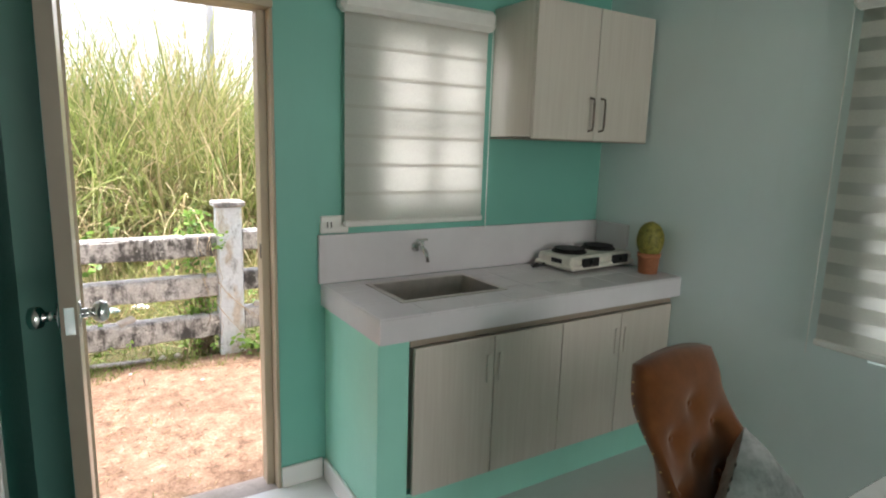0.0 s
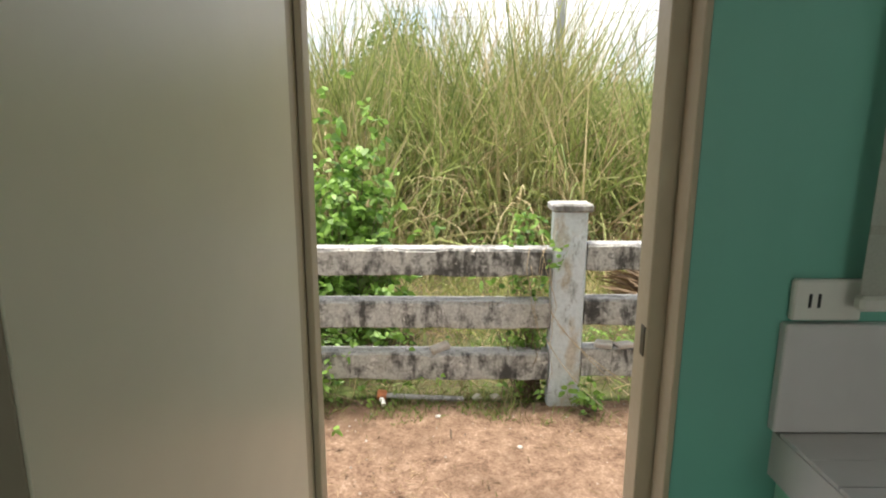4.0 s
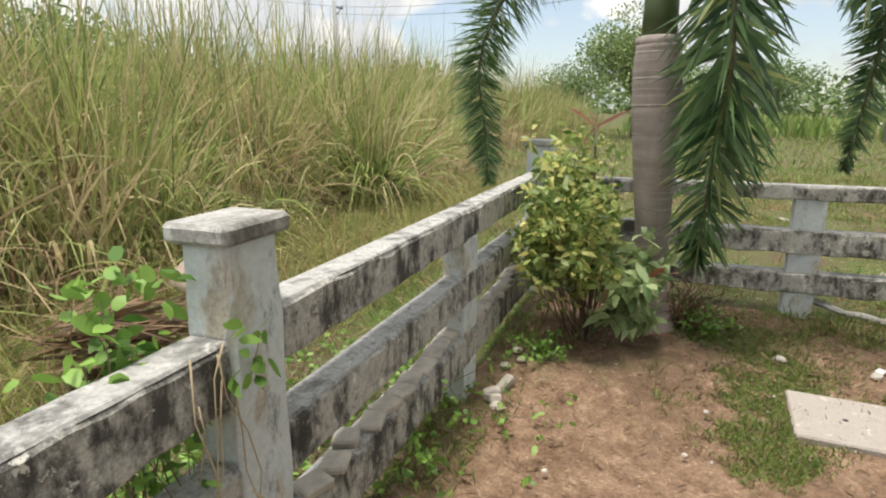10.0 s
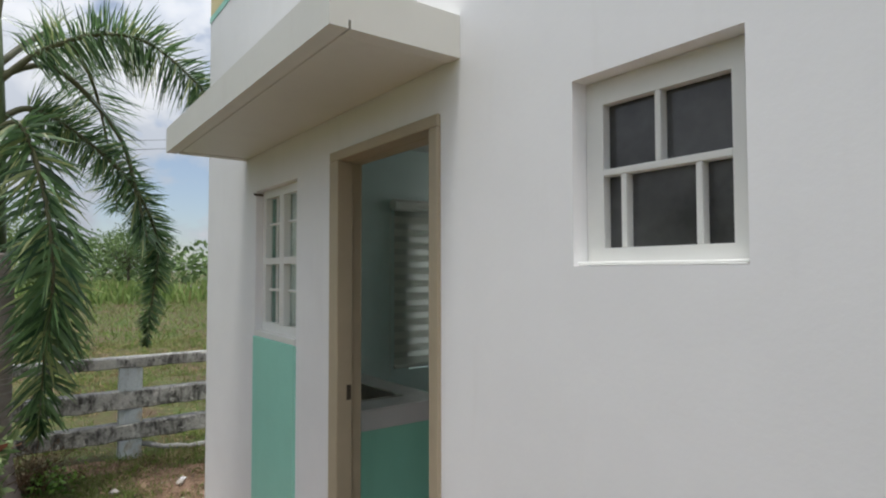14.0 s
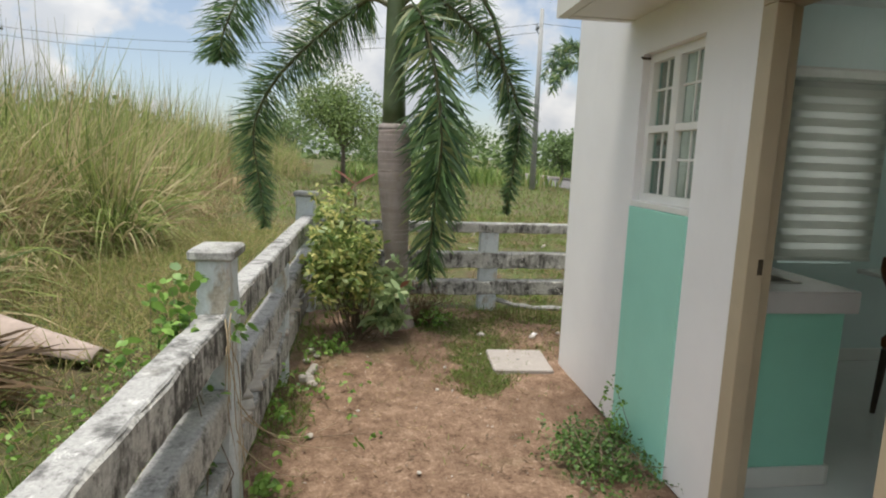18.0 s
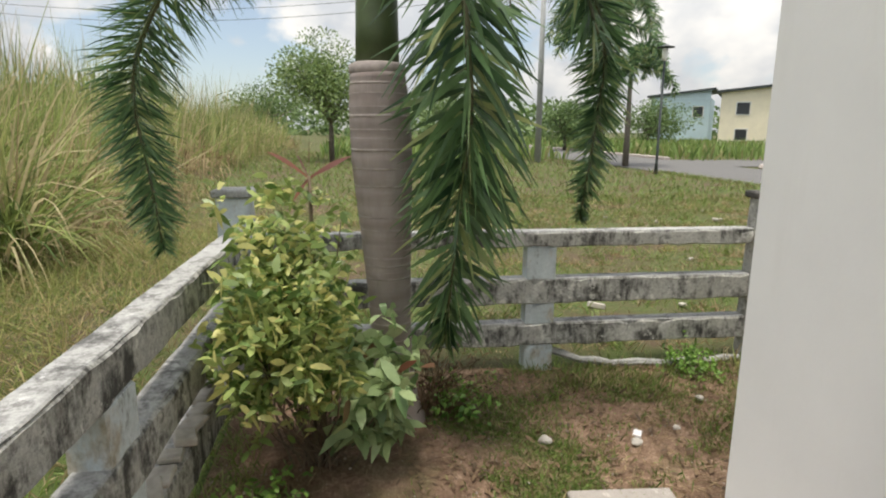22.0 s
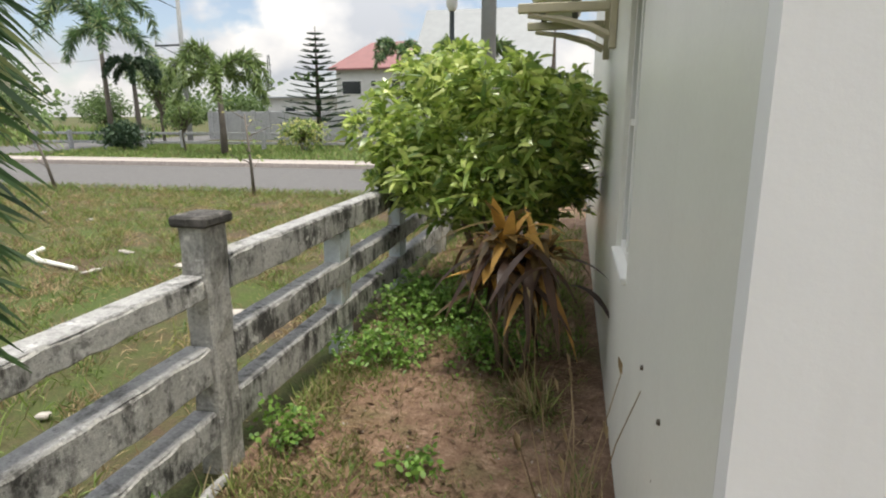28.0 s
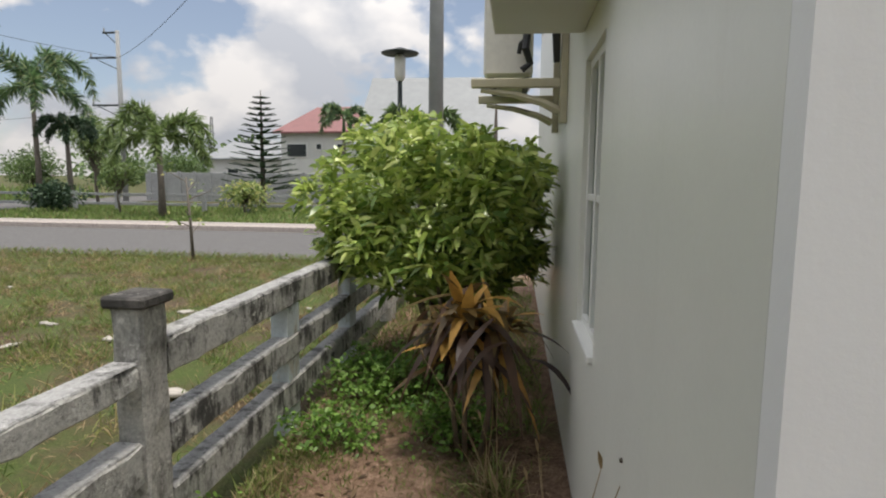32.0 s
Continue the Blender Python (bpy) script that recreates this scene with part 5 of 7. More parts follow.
def frond(palm, pts, n_leaf, leaf, seed, plane=1.5, taper=0.38, width=0.016, bend=(0.1, 0.55), ebb=0.0, loose=1.6):
    """A feather leaf along a bent rib; leaflets stand out all round the rib and hang a little."""
    rng = np.random.RandomState(seed)
    P = [Vector(p) for p in pts]
    path = []
    for i in range(len(P) - 1):
        a, b, c, d = P[max(i - 1, 0)], P[i], P[i + 1], P[min(i + 2, len(P) - 1)]
        for k in range(6):
            t = k / 6
            path.append(0.5 * ((2 * b) + (c - a) * t + (2 * a - 5 * b + 4 * c - d) * t * t + (3 * b - a - 3 * c + d) * t ** 3))
    path.append(P[-1])
    n = len(path)
    rib = part("frond", Acc().tube(path, [0.022 * (1 - i / n) ** 0.8 + 0.003 for i in range(n)], 7), M_RACHIS, palm, "arching feather frond", True)
    arr = np.array([tuple(q) for q in path])
    s = 0.16 + 0.84 * np.sort(rng.rand(n_leaf)) ** 0.95
    f = s * (n - 1)
    i0 = np.minimum(f.astype(int), n - 2)
    base = arr[i0] + (arr[i0 + 1] - arr[i0]) * (f - i0)[:, None]
    tan = unit(arr[i0 + 1] - arr[i0])
    up = np.array([0, 0, 1.0]) - tan * tan[:, 2:3]
    flat = np.linalg.norm(up, axis=1) < 0.35
    up[flat] = np.array([0.4, 0.3, 0.1])
    up = unit(up)
    side = unit(np.cross(tan, up))
    sign = np.where(rng.rand(n_leaf) < 0.5, -1.0, 1.0)
    ang = rng.normal(0, 0.55, n_leaf) * plane
    way = side * (sign * np.cos(ang))[:, None] + up * np.sin(ang)[:, None]
    way = unit(way * 0.95 + tan * (taper * rng.uniform(0.4, loose, n_leaf) + 0.22 * s)[:, None])
    L = leaf * (0.55 + 0.9 * np.sin(np.pi * np.clip(0.12 + 0.86 * s, 0, 1)) ** 0.8) * rng.uniform(0.75, 1.15, n_leaf)
    L *= np.where(s > 0.93, 0.65, 1.0) * (1 - ebb * s)
    dr = rng.uniform(bend[0], bend[1], n_leaf)
    wside = unit(np.cross(way, unit(tan + rng.normal(0, 0.25, (n_leaf, 3)))))
    wside = unit(np.cross(way, wside))
    v, q = strips(base, way, L, width * rng.uniform(0.75, 1.2, n_leaf), dr, 4, 0.3, wside, tip=0.05)
    pieces(rib, "leaflet", v, q, 4, M_FROND, 300 if seed <= 5 else 0)
    return rib


def palm_tree():
    p = thing("palm_tree", *PALM, "tall ringed palm with drooping feathery fronds in the yard corner", "palm tree")
    x, y = PALM.x, PALM.y
    prof = [(0.165, -0.05), (0.118, 0.10), (0.098, 0.3), (0.100, 0.6), (0.118, 0.95), (0.140, 1.3), (0.138, 1.55), (0.122, 1.70)]
    zs = np.linspace(-0.05, 1.70, 90)

    def axis(z):
        k = 1 - z / 1.7
        return x + 0.07 * k + 0.01 * math.sin(z * 3), y - 0.075 * k
    a = Acc()
    rr = np.interp(zs, [q[1] for q in prof], [q[0] for q in prof])
    a.tube([(*axis(z), z) for z in zs], [r * (1 + 0.010 * math.sin(z * 91 + 2.2 * math.sin(z * 7))) for r, z in zip(rr, zs)], 28)
    t = part("trunk", a, M_TRUNK, p, "", True)
    z = 0.25
    while z < 1.66:
        r = float(np.interp(z, [q[1] for q in prof], [q[0] for q in prof]))
        cx, cy = axis(z)
        w = random.uniform(0.5, 1.2)
        part("ring_scar", Acc().tube([(cx, cy, z - 0.008 * w), (cx, cy, z - 0.002), (cx, cy, z + 0.002), (cx, cy, z + 0.006 * w)], [r * 0.992, r + 0.0007 * w, r + 0.0005 * w, r * 0.992], 28), M_RINGSCAR, t, "", True)
        z += random.uniform(0.026, 0.060)
    part("collar", Acc().tube([(x, y, 1.69), (x, y, 1.70), (x, y, 1.735), (x, y, 1.745)], [0.118, 0.128, 0.126, 0.10], 28), M_RINGSCAR, p, "ragged grey collar", True)
    part("crown_shaft", Acc().tube([(x, y, 1.72), (x, y, 1.9), (x + 0.01, y, 2.3), (x + 0.01, y, 2.7), (x, y, 3.0), (x, y, 3.4)], [0.098, 0.094, 0.085, 0.075, 0.06, 0.035], 22), M_SHAFT, p, "smooth green crown shaft", True)
    frond(p, [(x, y + 0.02, 2.66), (3.69, 3.85, 2.74), (3.80, 4.05, 2.64), (3.95, 4.37, 2.41), (4.11, 4.72, 2.06), (4.20, 4.90, 1.67), (4.17, 4.85, 1.22), (4.14, 4.80, 0.81)], 1500, 0.25, 1, 1.8, 0.16, 0.0115, (0.0, 0.35), 0.25)
    frond(p, [(x + 0.02, y + 0.03, 2.9), (3.75, 4.0, 3.30), (3.95, 4.4, 3.38), (4.15, 4.85, 3.05), (4.28, 5.15, 2.55), (4.30, 5.2, 2.28)], 1000, 0.28, 2, 1.8, 0.16, 0.013, (0.02, 0.45))
    frond(p, [(x, y - 0.03, 2.68), (3.64, 3.45, 2.80), (3.655, 3.18, 2.68), (3.685, 2.78, 2.32), (3.70, 2.58, 1.88), (3.70, 2.60, 1.45), (3.695, 2.655, 1.02)], 1500, 0.23, 3, 1.8, 0.16, 0.0115, (0.0, 0.35), 0.5)
    frond(p, [(x - 0.03, y - 0.04, 2.62), (3.46, 3.49, 2.62), (3.32, 3.35, 2.1), (3.27, 3.30, 1.55), (3.34, 3.33, 1.12), (3.52, 3.36, 0.46)], 640, 0.26, 4, 1.9, 0.20, 0.027, (0.0, 0.6), 0.0, 3.0)
    frond(p, [(x, y - 0.02, 2.95), (3.55, 3.40, 3.20), (3.45, 3.05, 3.38), (3.36, 2.72, 3.36), (3.27, 2.38, 3.08), (3.24, 2.28, 2.9)], 850, 0.24, 5, 1.8, 0.16, 0.0125, (0.02, 0.45))
    frond(p, [(x + 0.03, y + 0.02, 3.1), (4.1, 3.9, 3.6), (4.6, 4.2, 3.5), (4.95, 4.4, 2.9), (5.05, 4.5, 2.3)], 392, 0.30, 6, 1.7, 0.16, 0.012, (0.02, 0.45))
    frond(p, [(x + 0.03, y - 0.03, 3.1), (4.1, 3.3, 3.55), (4.6, 3.0, 3.4), (4.95, 2.8, 2.8), (5.05, 2.7, 2.2)], 392, 0.30, 7, 1.7, 0.16, 0.012, (0.02, 0.45))
    frond(p, [(x, y, 3.3), (3.4, 3.8, 3.9), (3.0, 4.0, 4.3), (2.5, 4.1, 4.35), (2.1, 4.15, 4.1)], 364, 0.30, 8, 1.7, 0.16, 0.012, (0.02, 0.45))
    frond(p, [(x, y, 3.3), (3.75, 3.6, 4.0), (3.85, 3.5, 4.5), (3.9, 3.4, 4.8), (4.0, 3.2, 4.9)], 294, 0.30, 9, 1.7, 0.16, 0.012, (0.02, 0.45))
    frond(p, [(x + 0.01, y - 0.02, 3.0), (3.62, 3.30, 3.12), (3.66, 2.88, 2.70), (3.62, 2.74, 2.2), (3.56, 2.70, 1.97), (3.515, 2.68, 1.88)], 34, 0.22, 10, 0.8, 1.3, 0.028, (0.1, 0.4))


palm_tree()


# ---- shrubs and weeds ----
def leaf_cloud(rng, centres, radii, count, size, width, shell=0.55, droop=0.25):
    """Leaves spread over lumps, thickest near their outside, pointing outwards."""
    per = np.array([r[0] * r[1] + r[1] * r[2] + r[0] * r[2] for r in radii])
    per = (count * per / per.sum()).astype(int)
    B, W = [], []
    for c, r, k in zip(centres, radii, per):
        d = unit(rng.normal(size=(k, 3)))
        q = shell + (1 - shell) * rng.rand(k) ** 0.6
        B.append(np.array(c) + d * q[:, None] * np.array(r))
        W.append(d * np.array([1, 1, 0.7]) + rng.normal(0, 0.45, (k, 3)) + np.array([0, 0, 0.25]))
    B, W = np.concatenate(B), np.concatenate(W)
    n = len(B)
    return strips(B, W, size * rng.uniform(0.6, 1.25, n), width * rng.uniform(0.7, 1.2, n), rng.uniform(0.0, 2 * droop, n), 3, 0.45, tip=0.06)


def sprays(rng, tips, per, size, width, spread=0.07):
    """Rosettes of leaves at twig ends."""
    tips = np.repeat(np.asarray(tips), per, axis=0)
    n = len(tips)
    W = rng.normal(0, 1, (n, 3)) * np.array([1, 1, 0.55]) + np.array([0, 0, 0.35])
    return strips(tips + rng.normal(0, spread * 0.35, (n, 3)), W, size * rng.uniform(0.6, 1.2, n), width * rng.uniform(0.75, 1.2, n), rng.uniform(0.05, 0.6, n), 3, 0.45, tip=0.06)


def twigs(rng, root, tips, r=0.008):
    a = Acc()
    for t in tips:
        t = Vector(t)
        root_j = Vector(root) + Vector(rng.normal(0, 0.05, 3) * (1, 1, 0))
        mid = root_j.lerp(t, 0.5) + Vector(rng.normal(0, 0.05, 3))
        a.tube([root_j, mid, t], [r, r * 0.7, r * 0.35], 5, False)
    return a


def corner_bush():
    rng = np.random.RandomState(21)
    b = thing("variegated_bush", 3.35, 4.0, 0.0, "straggly variegated yellow-green bush against the fence corner", "bush")
    # shoots fan out of the root and carry leaf rosettes along their upper half
    tips, low = [], []
    for k in range(66):
        e = np.array((rng.uniform(2.85, 3.70), rng.uniform(3.80, 4.34), rng.uniform(0.66, 1.27)))
        e[2] -= 0.30 * abs(e[0] - 3.42)
        r0 = np.array((3.35 + rng.normal(0, 0.06), 3.98 + rng.normal(0, 0.05), 0.0))
        for q in rng.uniform(0.58, 1.0, 6):
            tips.append(r0 + (e - r0) * q + rng.normal(0, 0.05, 3))
    for k in range(24):
        e = np.array((rng.uniform(3.05, 3.52), rng.uniform(3.52, 3.85), rng.uniform(0.16, 0.62)))
        r0 = np.array((3.30, 3.85, 0.05))
        for q in rng.uniform(0.5, 1.0, 3):
            low.append(r0 + (e - r0) * q + rng.normal(0, 0.025, 3))
    tips, low = np.array(tips), np.array(low)
    v, f = sprays(rng, tips, 11, 0.074, 0.030, 0.07)
    pieces(b, "leaf", v, f, 3, M_CROTON, 260, "upper_foliage")
    v, f = sprays(rng, low, 6, 0.130, 0.054, 0.05)
    pieces(b, "leaf", v, f, 3, M_PALELEAF, 260, "lower_foliage")
    part("branchwork", twigs(rng, (3.33, 3.95, -0.02), np.concatenate([tips[::11], low[::8]]), 0.006), M_TWIG, b, "", True)


def dead_fern():
    rng = np.random.RandomState(22)
    d = thing("dry_shrub", 3.78, 3.38, 0.0, "dry leafless reddish shrub at the palm's foot", "shrub")
    tips = np.array([3.72, 3.36, 0.2]) + rng.normal(0, 1, (90, 3)) * np.array([0.13, 0.13, 0.09])
    tips[:, 2] = np.abs(tips[:, 2])
    part("branchwork", twigs(rng, (3.74, 3.40, -0.02), tips, 0.004), M_DEAD, d)
    v, f = sprays(rng, tips, 2, 0.05, 0.010)
    part("foliage", np_mesh("foliage", v, f, M_DEAD), M_DEAD, d)


def rosette_plant(name, x, y, z, n, length, width, material, label, stems, seed, droop=(0.1, 0.8), turn=0.0):
    rng = np.random.RandomState(seed)
    p = thing(name, x, y, 0.0, label, "plant")
    heads = []
    for i, (dx, dy, h) in enumerate(stems):
        part("stem", tube([(x + dx * 0.4, y + dy * 0.4, -0.02), (x + dx * 0.8, y + dy * 0.7, h * 0.5), (x + dx, y + dy, h)], [0.016, 0.013, 0.010], n=8), M_TWIG, p, "", True)
        heads.append((x + dx, y + dy, h))
    for i, h in enumerate(heads):
        a = rng.rand(n) * 2 * np.pi
        el = rng.uniform(-0.15, 1.2, n)
        W = np.stack([np.cos(a) * np.cos(el), np.sin(a) * np.cos(el), np.sin(el)], -1)
        side = np.stack([-np.sin(a), np.cos(a), np.zeros(n)], -1)
        side = unit(side + np.cross(side, W) * rng.normal(0, 1, (n, 1)) * turn)
        B = np.array(h) + rng.normal(0, 1, (n, 3)) * np.array([0.01, 0.01, 0.06])
        v, f = strips(B, W, length * rng.uniform(0.6, 1.1, n), width * rng.uniform(0.8, 1.2, n), rng.uniform(*droop, n), 6, 0.4, side, tip=0.05)
        pieces(p, "leaf", v, f, 6, material, 120)
    return p


def skirt(p, x, y, z, n):
    rng = np.random.RandomState(43)
    a = rng.rand(n) * 2 * np.pi
    W = np.stack([np.cos(a), np.sin(a), rng.uniform(-0.7, 0.3, n)], -1)
    side = np.stack([-np.sin(a), np.cos(a), np.zeros(n)], -1)
    B = np.stack([x + rng.normal(0, 0.1, n), y + rng.normal(0, 0.1, n), z + rng.normal(0, 0.08, n)], -1)
    v, f = strips(B, W, rng.uniform(0.28, 0.48, n), 0.055, rng.uniform(0.4, 1.0, n), 6, 0.4, side, tip=0.05)
    pieces(p, "dry_leaf", v, f, 6, M_CORDY, 120)


def round_bush():
    rng = np.random.RandomState(31)
    b = thing("round_bush", 3.45, -1.25, 0.0, "large round glossy green bush beside the house wall", "bush")
    cs, rs = [], []
    for _ in range(56):
        d = unit(rng.normal(size=(1, 3)))[0]
        c = np.array((3.52, -1.2, 1.30)) + d * np.array((0.78, 0.80, 0.62)) * rng.uniform(0.55, 1.08)
        c[0] = min(max(c[0], 2.92), 4.25)
        cs.append(tuple(c))
        rs.append((0.26, 0.26, 0.22))
    B, N = [], []
    for c, r in zip(cs, rs):
        B.append(np.array(c) + unit(rng.normal(size=(46, 3))) * np.array(r) * rng.uniform(0.75, 1.1, (46, 1)))
    tips = np.concatenate(B)
    tips = tips[(tips[:, 0] > 2.74)]
    v, f = sprays(rng, tips, 6, 0.128, 0.040, 0.06)
    pieces(b, "leaf", v, f, 3, M_BUSH, 300)
    st = Acc()
    for k in range(9):
        a = k * 0.7
        st.tube([(3.4 + 0.1 * math.cos(a), -1.1 + 0.1 * math.sin(a), -0.02), (3.4 + 0.22 * math.cos(a), -1.15 + 0.25 * math.sin(a), 0.5), (3.45 + 0.4 * math.cos(a), -1.25 + 0.45 * math.sin(a), 1.2)], [0.025, 0.018, 0.008], 7)
    part("branchwork", st, M_TWIG, b, "", True)


corner_bush()
dead_fern()


def red_shoot(x, y, h):
    """A thin cane with three long upright leaves and a withered one below."""
    p = thing("red_cordyline", x, y, 0.0, "bronze-red cordyline shoot rising out of the bush", "plant")
    part("stem", tube([(x + 0.02, y - 0.03, -0.02), (x + 0.02, y - 0.01, h * 0.5), (x, y, h)], [0.013, 0.011, 0.008], n=8), M_TWIG, p, "", True)
    for way, ln, dr in (((-0.1, 0.78, 0.72), 0.25, 0.18), ((0.15, -0.02, 1.0), 0.20, 0.05), ((0.05, -0.85, 0.55), 0.23, 0.10), ((0.3, 0.35, 0.75), 0.15, 0.1), ((-0.2, 0.5, -0.6), 0.12, 0.1)):
        v, f = strips(np.array([(x, y, h - 0.01)]), np.array([way]), ln, 0.052, dr, 6, 0.5, np.array([(0.55, 0.1, 0.45)]), tip=0.05)
        part("leaf", np_mesh("leaf", v, f, M_REDLEAF), M_REDLEAF, p)


red_shoot(3.55, 3.97, 1.25)
round_bush()
cordyline = rosette_plant("bronze_cordyline", 3.18, 0.10, 0, 30, 0.42, 0.062, M_CORDYTOP, "bronze and orange cordyline with a skirt of dark drooping leaves", ((0.02, 0.0, 0.80), (-0.16, -0.1, 0.68), (0.12, -0.14, 0.62)), 42, (0.15, 0.75))
skirt(cordyline, 3.16, 0.04, 0.72, 60)


def bank(y):
    """The height of the reed bank's foot above the yard."""
    up = np.clip((y - 7.6) / 2.6, 0, 1)
    return 0.55 * up * up * (3 - 2 * up)


FOUNTAINS = ((7.25, 7.45, 3.0, 380), (8.5, 8.8, 3.2, 300), (5.6, 8.6, 3.1, 260), (3.9, 8.9, 3.2, 260), (1.8, 8.5, 3.0, 260), (0.9, 8.2, 2.6, 200), (-1.4, 8.2, 2.9, 220), (-3.3, 8.8, 3.0, 220), (10.4, 8.4, 3.2, 260), (12.5, 9.4, 3.3, 260), (2.9, 7.9, 1.9, 160))


def tall_grass():
    """The reed bank behind the fence: clumps of arching blades, with bare plume stalks above."""
    rng = np.random.RandomState(51)
    near, far, dry, dead, plume = [], [], [], [], []

    def clumps(n, x0, x1, y0, y1, blades, h, spread, out, w, lean, bend, power=1.3, tall=(0.5, 1.15)):
        cx, cy = rng.uniform(x0, x1, n), y0 + (y1 - y0) * rng.rand(n) ** power
        cy = cy + 0.30 * np.sin(cx * 1.3) + 0.25 * np.sin(cx * 3.1)
        hh = h * rng.uniform(0.75, 1.12, n) * (0.93 + 0.10 * np.sin(cx * 0.9 + 1))
        k = n * blades
        ix = np.repeat(np.arange(n), blades)
        by = cy[ix] + rng.normal(0, spread, k)
        B = np.stack([cx[ix] + rng.normal(0, spread, k), by, bank(by) - 0.03], -1)
        tuft = rng.rand(n) * 2 * np.pi
        a = rng.rand(k) * 2 * np.pi
        tilt = np.abs(rng.normal(0.0, lean, k)) + 0.04
        W = np.stack([np.cos(a) * np.sin(tilt) + 0.32 * np.cos(tuft[ix]), np.sin(a) * np.sin(tilt) - 0.08, np.cos(tilt)], -1)
        L = hh[ix] * rng.uniform(*tall, k)
        out.append(strips(B, W, L, w * rng.uniform(0.6, 1.3, k), rng.uniform(bend[0], bend[1], k) * (0.5 + 1.2 * tilt), 6, 0.3, tip=0.04))

    clumps(230, -9, 12, 8.1, 10.5, 130, 3.95, 0.15, near, 0.019, 0.46, (0.35, 1.5), 1.3, (0.72, 1.12))
    clumps(190, -9, 12, 7.6, 9.0, 90, 2.1, 0.20, near, 0.016, 0.75, (0.6, 1.7))
    clumps(130, -9, 12, 7.8, 9.2, 60, 2.7, 0.12, near, 0.021, 1.15, (0.1, 0.9))
    clumps(80, -9, 12, 7.9, 9.4, 50, 3.1, 0.12, dry, 0.017, 1.05, (0.1, 1.0))
    clumps(90, -9, 3, 8.6, 10.5, 90, 4.6, 0.20, near, 0.017, 0.30, (0.2, 1.0), 1.0, (0.7, 1.1))
    clumps(260, -14, 34, 9.8, 16, 95, 4.2, 0.34, far, 0.022, 0.34, (0.15, 1.0), 1.3, (0.7, 1.12))
    clumps(200, 9, 46, 9.0, 15, 70, 3.2, 0.45, far, 0.030, 0.40, (0.15, 1.1))
    clumps(200, -9, 14, 7.7, 9.6, 60, 2.7, 0.24, dry, 0.012, 0.70, (0.5, 1.6))
    clumps(150, -9, 12, 7.5, 8.6, 45, 1.4, 0.35, dry, 0.011, 1.05, (0.3, 1.2))
    clumps(60, 14, 44, 9.0, 11, 50, 2.0, 0.45, dry, 0.030, 0.45, (0.3, 1.0))
    # dead leaves low in the bank; their dark colour doubles as gap shade
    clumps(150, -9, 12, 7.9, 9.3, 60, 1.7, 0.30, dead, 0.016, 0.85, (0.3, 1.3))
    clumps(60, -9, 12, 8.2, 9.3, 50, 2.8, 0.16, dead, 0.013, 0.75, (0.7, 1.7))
    # large single clumps whose tips hang over
    for cx, cy, hh, m in FOUNTAINS:
        k = m
        a = rng.rand(k) * 2 * np.pi
        tilt = rng.uniform(0.08, 0.75, k)
        W = np.stack([np.cos(a) * np.sin(tilt), np.sin(a) * np.sin(tilt), np.cos(tilt)], -1)
        B = np.stack([cx + rng.normal(0, 0.16, k), cy + rng.normal(0, 0.16, k), bank(np.full(k, cy)) - 0.03], -1)
        near.append(strips(B, W, hh * rng.uniform(0.6, 1.1, k), 0.030 * rng.uniform(0.6, 1.2, k), rng.uniform(0.35, 1.15, k) * (0.35 + tilt), 7, 0.3, tip=0.04))
    n = 520
    x, y = rng.uniform(-9, 30, n), rng.uniform(8.6, 13, n)
    B = np.stack([x, y, np.full(n, 0.9)], -1)
    W = np.stack([rng.normal(0, 0.10, n), rng.normal(0, 0.10, n), np.ones(n)], -1)
    plume.append(strips(B, W, rng.uniform(1.9, 3.1, n), 0.014, rng.uniform(0, 0.06, n), 3, 0.8, tip=0.3))
    for nm, ch, m, lb in (("tall_grass", near, M_REED, "bank of tall yellow-green reed grass behind the fence"), ("far_tall_grass", far, M_REED, "deep stand of tall reed grass"), ("dry_grass", dry, M_STRAW, "dry straw-coloured reed blades"), ("dead_grass", dead, M_DEADREED, "brown tangle of dead reed leaves, coloured dark for shaded gaps in the bank"), ("grass_plumes", plume, M_PLUME, "thin upright grass stalks")):
        v, f = merged(ch)
        tagged(new(nm, np_mesh(nm, v, f, m)), lb, "grass", "", "stuff")


